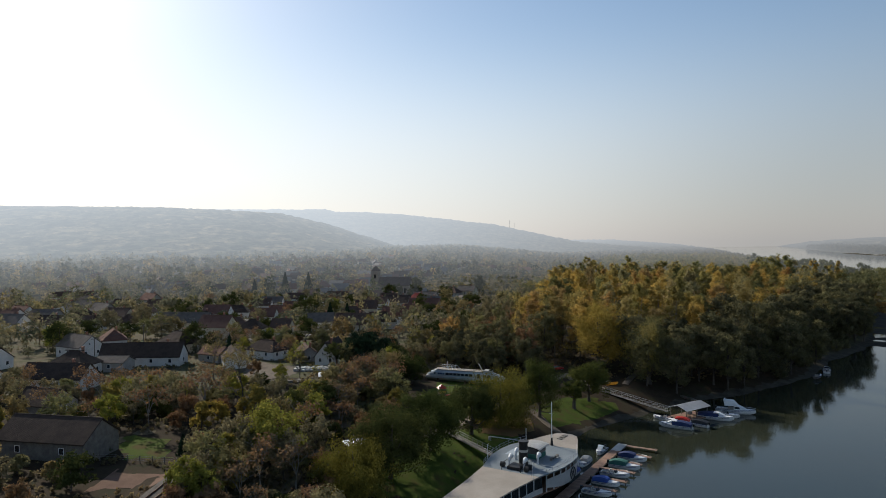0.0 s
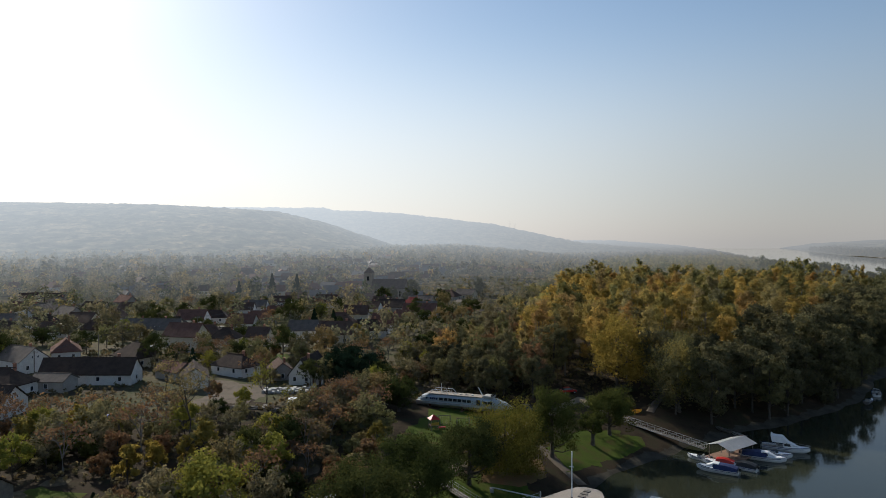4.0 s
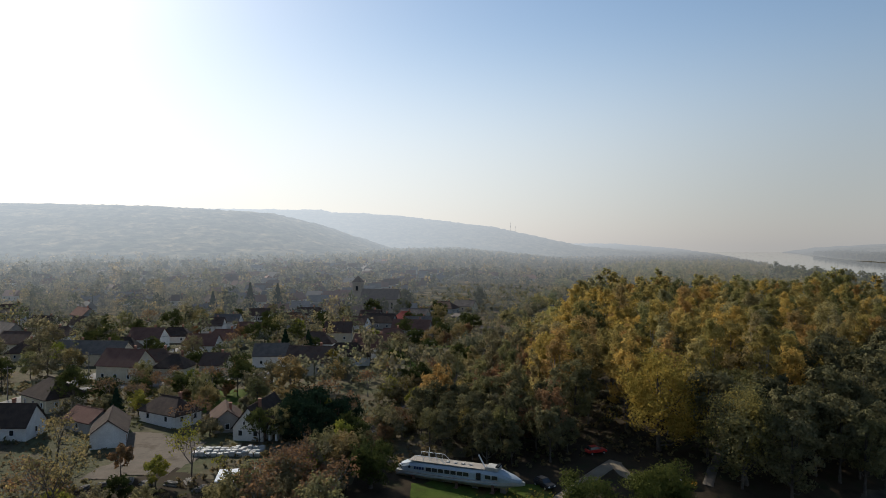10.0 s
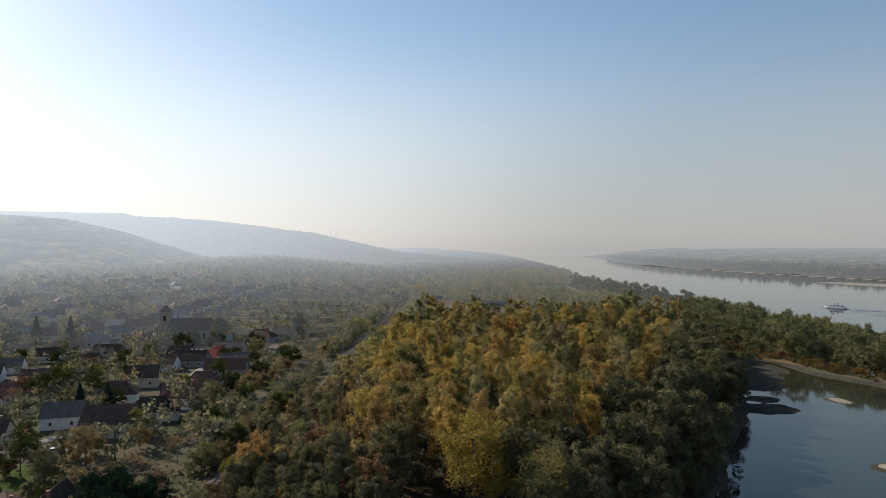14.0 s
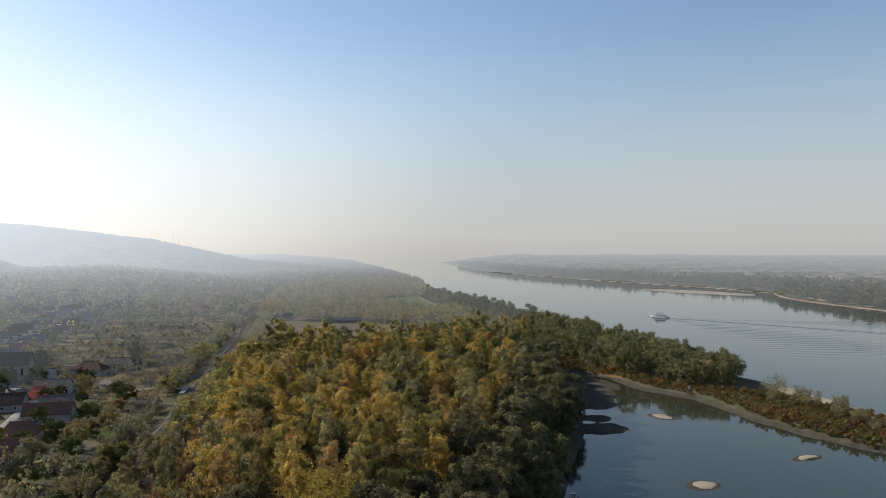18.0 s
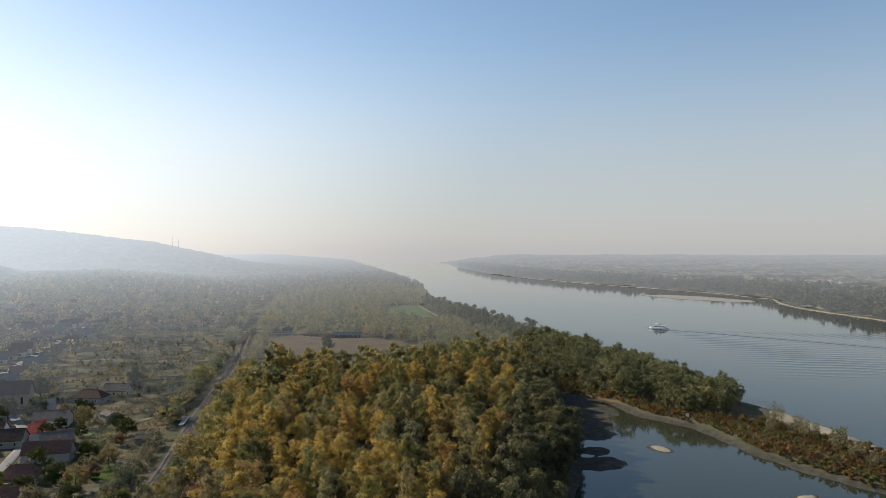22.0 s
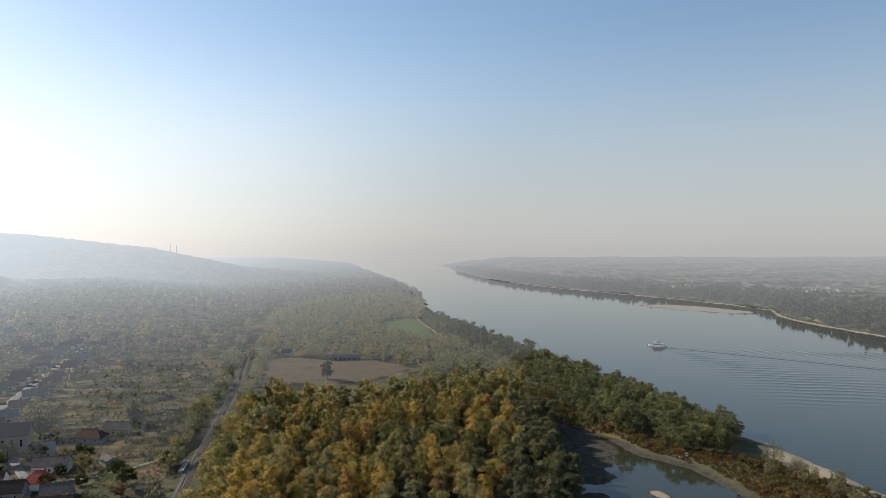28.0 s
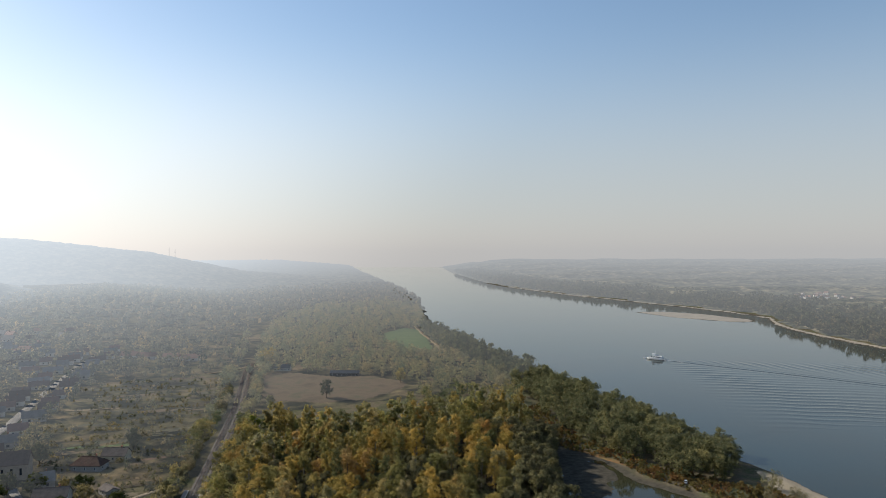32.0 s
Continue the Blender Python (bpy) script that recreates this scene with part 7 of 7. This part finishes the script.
top = [(-11.8, 0.55, 1.45), (-10.6, 1.65, 2.25), (-9, 1.9, 2.7), (-4, 2.0, 2.8), (2, 2.0, 2.8), (5.5, 1.9, 2.85), (7.4, 1.7, 2.6), (9.6, 1.25, 2.0), (11, 0.5, 1.5)]
rr = loft(bm, [[(u, -w2, 1.28), (u, -w2 * 0.97, z - 0.5), (u, -w2 * 0.78, z - 0.06), (u, 0, z + 0.06), (u, w2 * 0.78, z - 0.06), (u, w2 * 0.97, z - 0.5), (u, w2, 1.28)] for u, w2, z in top], False)
bm.faces.new(rr[0])
bm.faces.new(rr[-1])
part("cabin", bm, M["paleblue"], hy)
bm = bmesh.new()
box(bm, -9.2, 4.8, -1.45, 1.45, 2.95, 3.02)
part("roof_panel", bm, M["beige"], hy)
for s in (-1, 1):
    for u in list(np.arange(-5.6, 2.4, 1.15)) + [5.2, 6.4]:
        part("window_frame", boxes((u - 0.05, u + 1.0, s * 1.985 - 0.06, s * 1.985 + 0.06, 1.62, 2.36)), M["oldwhite"], hy)
        part("window", boxes((u, u + 0.95, s * 1.99 - 0.07, s * 1.99 + 0.07, 1.67, 2.31)), M["glass"], hy)
    part("side_door", boxes((3.6, 4.4, s * 1.98 - 0.07, s * 1.98 + 0.07, 1.3, 2.5)), M["black"], hy)
    part("waterline_stripe", boxes((-9.5, 7.5, s * 2.27 - 0.05, s * 2.27 + 0.05, 0.85, 1.0)), M["paleblue"], hy)
    part("porthole", tube(bmesh.new(), [(-8.8, s * 1.86, 2.0), (-8.8, s * 1.98, 2.0)], 0.22, 12), M["glass"], hy)
    for k in range(4):
        part("letter_bar", boxes((-7.9 + 0.5 * k, -7.55 + 0.5 * k, s * 1.975 - 0.05, s * 1.975 + 0.05, 1.75, 2.2)), M["navy"], hy)
for u in np.arange(-2.5, 3, 1.4):
    part("roof_vent", boxes((u, u + 0.5, -0.3, 0.3, 3.03, 3.18)), M["oldwhite"], hy)
part("bridge_house", boxes((5.0, 7.2, -1.2, 1.2, 2.85, 3.35)), M["oldwhite"], hy)
part("bridge_glazing", boxes((6.7, 7.22, -1.0, 1.0, 3.352, 3.6)), M["glass"], hy)
part("mast", tubes([[(4.6, 0, 2.9), (3.4, 0, 5.0)]], 0.12, 6), M["white"], hy)
part("signal_mast", tubes([[(-5.8, 0, 2.9), (-5.8, 0, 5.2)]], 0.05, 6), M["white"], hy)
for s in (-1, 1):
    part("roof_rail", tubes([[(-8, s * 1.2, 2.9), (-7.8, s * 1.2, 3.9), (-3.4, s * 1.2, 3.9), (-2.2, s * 1.2, 2.9)]], 0.05, 5), M["white"], hy)
    for u in (-6.4, -5, -3.8):
        part("rail_post", tubes([[(u, s * 1.2, 2.9), (u, s * 1.2, 3.9)]], 0.04, 5), M["white"], hy)
for u in (-8, 0, 6.5):
    for s in (-1, 1):
        part("foil_strut", boxes((u - 0.25, u + 0.25, s * 1.82 - 0.07, s * 1.82 + 0.07, -0.42, 0.8)), M["rusty"], hy)
    part("foil", boxes((u - 0.4, u + 0.4, -2.6, 2.6, -0.52, -0.425)), M["rusty"], hy)
for u in (-9, -3, 3, 8):
    part("support_block", boxes((u - 0.5, u + 0.5, -0.8, 0.8, -0.9, 0.0 if u < 5 else 0.1)), M["oldwood"], hy)

# ---- playground, cars, small things of the bank ----
for x, y, rz in ((1.6, 173.5, 10), (5.6, 172.0, 10)):
    t = thing("swing", x, y, gz(x, y), rz, "wooden A-frame swing on the playground", "swing", "swings")
    for q in (-1.4, 1.4):
        for s in (-1, 1):
            part("leg", tubes([[(q, s * 1.0, -0.1), (q * 0.92, 0, 2.4)]], 0.06, 6), M["oldwood"], t)
    part("crossbar", tubes([[(-1.5, 0, 2.4), (1.5, 0, 2.4)]], 0.07, 6), M["oldwood"], t)
    for q in (-0.6, 0.6):
        st = part("swing_seat", boxes((q - 0.22, q + 0.22, -0.1, 0.1, 0.5, 0.55)), M["rubber"], t)
        for e in (-0.2, 0.2):
            part("chain", tubes([[(q + e, 0, 0.5), (q + e, 0, 2.38)]], 0.012, 4), M["steel"], st)
t = thing("play_tower", -0.6, 171, gz(-0.6, 171), 20, "small wooden play tower with a red roof and orange panels", "play tower")
for a in (-0.8, 0.8):
    for c in (-0.8, 0.8):
        part("post", tubes([[(a, c, -0.2), (a, c, 2.4)]], 0.07, 6), M["oldwood"], t)
part("floor", boxes((-0.9, 0.9, -0.9, 0.9, 1.0, 1.08)), M["wood"], t)
part("panel", boxes((-0.85, 0.85, -0.9, -0.84, 1.1, 1.7)), M["yellow"], t, "orange side panel")
bm = bmesh.new()
loft(bm, [[(-1.1, -1.1, 2.3), (1.1, -1.1, 2.3), (1.1, 1.1, 2.3), (-1.1, 1.1, 2.3)], [(-0.05, -0.05, 3.2), (0.05, -0.05, 3.2), (0.05, 0.05, 3.2), (-0.05, 0.05, 3.2)]])
part("roof", bm, M["red"], t)
part("slide", boxes((0.9, 2.6, -0.3, 0.3, 0.3, 0.42)), M["red"], t)


def car(x, y, rz, paint, label):
    t = thing("car", x, y, gz(x, y) + 0.15, rz, label, "car", "parked cars")
    bm = bmesh.new()
    prof = [(-2.1, 0.35), (-2.15, 0.75), (-1.9, 0.9), (0.75, 0.95), (2.0, 0.75), (2.15, 0.5), (2.1, 0.3)]
    rr = loft(bm, [[(u, v, z) for u, z in prof] for v in (-0.85, -0.8, 0.8, 0.85)])
    bm.faces.new(rr[0])
    bm.faces.new(rr[-1])
    part("body", bm, paint, t)
    bm = bmesh.new()
    rr = loft(bm, [[(-1.8, q * 0.78, 0.9), (-1.4, q * 0.66, 1.4), (0.2, q * 0.66, 1.42), (0.95, q * 0.78, 0.93)] for q in (-1, 1)])
    bm.faces.new(rr[0])
    bm.faces.new(rr[-1])
    part("cabin_glass", bm, M["glass"], t)
    part("car_roof", boxes((-1.35, 0.2, -0.66, 0.66, 1.415, 1.46)), paint, t)
    for u in (-1.35, 1.35):
        for v in (-0.82, 0.82):
            w2 = part("wheel", tube(bmesh.new(), [(u, v - 0.1, 0.2), (u, v + 0.1, 0.2)], 0.32, 14), M["rubber"], t)
            part("rim", tube(bmesh.new(), [(u, v - 0.11, 0.2), (u, v + 0.11, 0.2)], 0.18, 10), M["steel"], w2)
    for v in (-0.6, 0.6):
        part("headlight", boxes((2.1, 2.17, v - 0.16, v + 0.16, 0.55, 0.68)), M["white"], t)


car(34, 205, 20, M["red"], "red car parked by the bank path")
car(271.5, 316.5, 40, M["white"], "white car parked on the spit track")
car(-47, 263, 10, M["white"], "white car parked in a backyard")
car(21, 187, -60, M["black"], "dark car parked behind the hydrofoil")
car(-99, 262, 85, M["deckgrey"], "grey car on the village street")

cx, cy = -16.0, 127.8
t = thing("terrace_canopy", cx, cy, gz(cx, cy), 25, "flat white canopy roof over a riverside terrace", "canopy")
for a in (-2.6, 2.6):
    for c in (-1.6, 1.6):
        part("post", tubes([[(a, c, -0.2), (a, c, 2.5)]], 0.06, 6), M["oldwood"], t)
part("roof", boxes((-3.0, 3.0, -2.0, 2.0, 2.5, 2.62)), M["sheet"], t)
part("counter", boxes((-2.2, 2.2, 0.6, 1.2, 0, 1.0)), M["wood"], t)
for dx, dy in ((-1.5, 3.6), (1.8, 4.2), (-6, -6)):
    t = thing("parasol", cx + dx, cy + dy, gz(cx + dx, cy + dy), 0, "closed cream parasol on the terrace", "parasol", "parasols")
    part("pole", tubes([[(0, 0, -0.2), (0, 0, 2.9)]], 0.04, 6), M["oldwood"], t)
    part("canopy", tube(bmesh.new(), [(0, 0, 1.2), (0, 0, 1.9), (0, 0, 2.95)], [0.22, 0.2, 0.04], 9), M["oldwhite"], t)
t = thing("flat_shed", -30.2, 179.3, gz(-30.2, 179.3), 10, "low shed with a bright flat metal roof", "shed")
part("wall", boxes((-2.6, 2.6, -2.6, 2.6, -0.5, 2.3)), M["stonewall"], t)
part("roof", boxes((-2.9, 2.9, -3.0, 3.0, 2.3, 2.42)), M["sheet"], t)
part("door", boxes((-0.5, 0.5, -2.66, -2.6, 0, 2.0)), M["oldwood"], t)
br = np.random.default_rng(71)
for i in range(44):
    x, y = -43 + 1.15 * (i % 11), 196.5 + 1.2 * (i // 11) + 0.05 * (i % 11)
    t = thing("wrapped_bundle", x, y, gz(x, y), br.uniform(-8, 8), "white wrapped bundle stacked in the yard", "bundle", "wrapped bundles")
    hgt = br.uniform(0.6, 1.1)
    bm = boxes((-0.48, 0.48, -0.48, 0.48, 0.1, hgt))
    bmesh.ops.bevel(bm, geom=bm.edges[:], offset=0.08, segments=1, affect="EDGES")
    part("wrap", bm, M["oldwhite"], t)
    part("pallet", boxes((-0.5, 0.5, -0.5, 0.5, -0.05, 0.095)), M["oldwood"], t)
for i in range(9):
    x, y = -58 + 3.1 * i + br.uniform(-1, 1), 181 + br.uniform(-2, 2)
    t = thing("log_pile", x, y, gz(x, y), br.uniform(0, 180), "heap of cut logs and rubble at the yard's edge", "log pile", "log piles")
    for k in range(7):
        part("log", tubes([[(-1.1 + br.uniform(-0.3, 0.3), (k % 4) * 0.34 - 0.5, 0.15 + 0.3 * (k // 4)), (1.1, (k % 4) * 0.34 - 0.5, 0.15 + 0.3 * (k // 4))]], 0.16, 6), M["oldwood"], t)
t = thing("covered_boat", -69, 173.4, gz(-69, 173.4), 10, "small boat under a bright blue tarpaulin in a garden", "boat")
bm = bmesh.new()
rr = loft(bm, [[(u, -b2, 0.6), (u, -b2 * 0.5, 1.1), (u, 0, 1.25), (u, b2 * 0.5, 1.1), (u, b2, 0.6)] for u, b2 in ((-2.3, 0.75), (-1, 0.95), (1, 0.9), (2.2, 0.35), (2.6, 0.1))], False)
bm.faces.new(rr[0])
part("tarpaulin", bm, M["blue"], t)
r = hull_rings(5.0, 1.9, 0.6, 0.05)
bm = bmesh.new()
rr = loft(bm, r, False)
bm.faces.new(rr[0])
part("hull", bm, M["oldwhite"], t)

# fence round the garden lawn, hydrants of the street: poles and wires
f = thing("garden_fence", 0, 0, 0, 0, "wire fence on weathered timber posts round the garden", "fence")
loop = [(-66, 119), (-58, 119.5), (-47, 119), (-44, 110), (-43, 104)]
for a, c in zip(loop, loop[1:]):
    n = int(math.dist(a, c) / 2.2)
    for k in range(n):
        x, y = a[0] + (c[0] - a[0]) * k / n, a[1] + (c[1] - a[1]) * k / n
        part("post", tubes([[(x, y, gz(x, y) - 0.3), (x, y, gz(x, y) + 1.3)]], 0.09, 6), M["oldwood"], f)
    for z in (0.4, 0.8, 1.15):
        part("wire", tubes([[(a[0], a[1], gz(*a) + z), (c[0], c[1], gz(*c) + z)]], 0.012, 4), M["steel"], f)
POLES = [(-108, 210), (-106, 240), (-97, 262), (-95, 295), (-84, 330), (-79, 370)]
for x, y in POLES:
    t = thing("utility_pole", x, y, gz(x, y), 10, "wooden utility pole with a crossarm and insulators", "utility pole", "utility poles")
    part("pole", tubes([[(0, 0, -0.5), (0, 0, 8.6)]], 0.14, 7), M["oldwood"], t)
    part("crossarm", boxes((-0.9, 0.9, -0.06, 0.06, 7.9, 8.05)), M["oldwood"], t)
    for q in (-0.75, 0, 0.75):
        part("insulator", tubes([[(q, 0, 8.05), (q, 0, 8.25)]], 0.06, 6), M["white"], t)
for (a, b3), (c, d) in zip(POLES, POLES[1:]):
    t = thing("power_line", 0, 0, 0, 0, "thin black overhead wires between utility poles", "wires", "power lines")
    for q in (-0.75, 0, 0.75):
        part("wire", tubes([[(a + (c - a) * k / 6 + q, b3 + (d - b3) * k / 6, gz(a, b3) * (1 - k / 6) + gz(c, d) * k / 6 + 8.25 - 0.6 * (1 - (k / 3 - 1) ** 2)) for k in range(7)]], 0.02, 4), M["black"], t)

# ---- ferry on the river and its wake ----
fe = thing("ferry", 557, 622, 0, 109, "small white passenger ferry under way on the river", "ship")
fe.matrix_basis = pose(557, 622, 0, 0, 0, 117) @ Matrix.Diagonal((0.78, 0.85, 0.95, 1))
r = hull_rings(26, 6.2, 1.7, 0.6, 0.6, 3.0)
bm = bmesh.new()
rr = loft(bm, r, False)
bm.faces.new(rr[0])
part("hull", bm, M["white"], fe)
part("deck", boxes((-12.5, 9.5, -2.6, 2.6, 1.55, 1.7)), M["oldwhite"], fe)
part("superstructure", boxes((-9, 5, -2.2, 2.2, 1.7, 4.2)), M["white"], fe)
for s in (-1, 1):
    for u in np.arange(-8.4, 4.5, 1.6):
        part("window", boxes((u, u + 1.1, s * 2.2 - 0.05, s * 2.2 + 0.05, 2.6, 3.6)), M["glass"], fe)
part("wheelhouse", boxes((1.5, 4.6, -1.7, 1.7, 4.2, 6.4)), M["white"], fe)
part("wheelhouse_glazing", boxes((4.55, 4.68, -1.5, 1.5, 5.2, 6.1)), M["glass"], fe)
part("funnel", tube(bmesh.new(), [(-3, 0, 4.2), (-3, 0, 6.2)], [0.6, 0.5], 12), M["navy"], fe)
part("mast", tubes([[(1, 0, 6.4), (1, 0, 10)]], 0.08, 6), M["white"], fe)


def wake_z(x, y):
    """Diverging waves behind the ferry; it goes along local -x of the wake."""
    dx, dy = x - 557, y - 622
    u, v = dx * 0.33 - dy * 0.944, dx * 0.944 + dy * 0.33
    up = np.maximum(u, 0.1)
    trail = np.exp(-(v / (4.5 + 0.02 * up)) ** 2) * np.clip(u / 10, 0, 1) * np.clip(1.2 - u / 420, 0, 1)
    side = np.abs(v) / up
    fan = np.clip(u / 12, 0, 1) * np.exp(-((side - np.where(v < 0, 0.62, 0.42)) / np.where(v < 0, 0.34, 0.16)) ** 2) * np.clip(1.25 - np.hypot(dx, dy) / 420, 0, 1)
    crest = np.sin((u * 0.55 + np.abs(v) * 0.83) * 0.52 + 1.1 * wobble(x, y, 0.9))
    rim_d = np.minimum(np.minimum(x - 330, 1000 - x), np.minimum(y - 330, 700 - y))
    return 0.03 - 0.12 * np.clip(1 - rim_d / 40, 0, 1) + 0.4 * trail * np.sin(v * 0.62 + 0.9) + 0.2 * fan * crest


tagged(part("wake", grid_mesh("wake", spaced((330, 1000, 1.9)), spaced((330, 700, 1.9)), lambda x, y: np.where(np.maximum(inside_distance(x, y, SHORE), inside_distance(x, y, FAR)) < -6, wake_z(x, y), -0.5), M["water"]), None), "spreading wake waves behind the ferry", "wake", kind="structure")
t = thing("foam", 0, 0, 0, 0, "white foam at the ferry's bow and stern", "foam", kind="stuff")
fv = np.random.default_rng(81).normal(0, 1, (500, 2)) * (9, 1.3)
bm = bmesh.new()
for a, b3 in fv:
    x, y = 557 + (abs(a) * 2.2 - 14) * 0.33 + b3 * 0.944, 622 - (abs(a) * 2.2 - 14) * 0.944 + b3 * 0.33
    vs = [bm.verts.new((x + q, y + e, 0.28)) for q, e in ((-0.4, -0.2), (0.4, -0.25), (0.35, 0.2), (-0.35, 0.25))]
    bm.faces.new(vs)
part("foam_flecks", bm, M["white"], t)
# houses beyond the river
fr = np.random.default_rng(91)
for i in range(26):
    x, y = 1500 + fr.normal(0, 70), 1010 + fr.normal(0, 75)
    clone(far_types[i % 3], pose(x, y, gz(x, y) + 5, 0, 0, fr.uniform(0, 180)) @ Matrix.Diagonal((0.9, 0.9, 0.9, 1)))
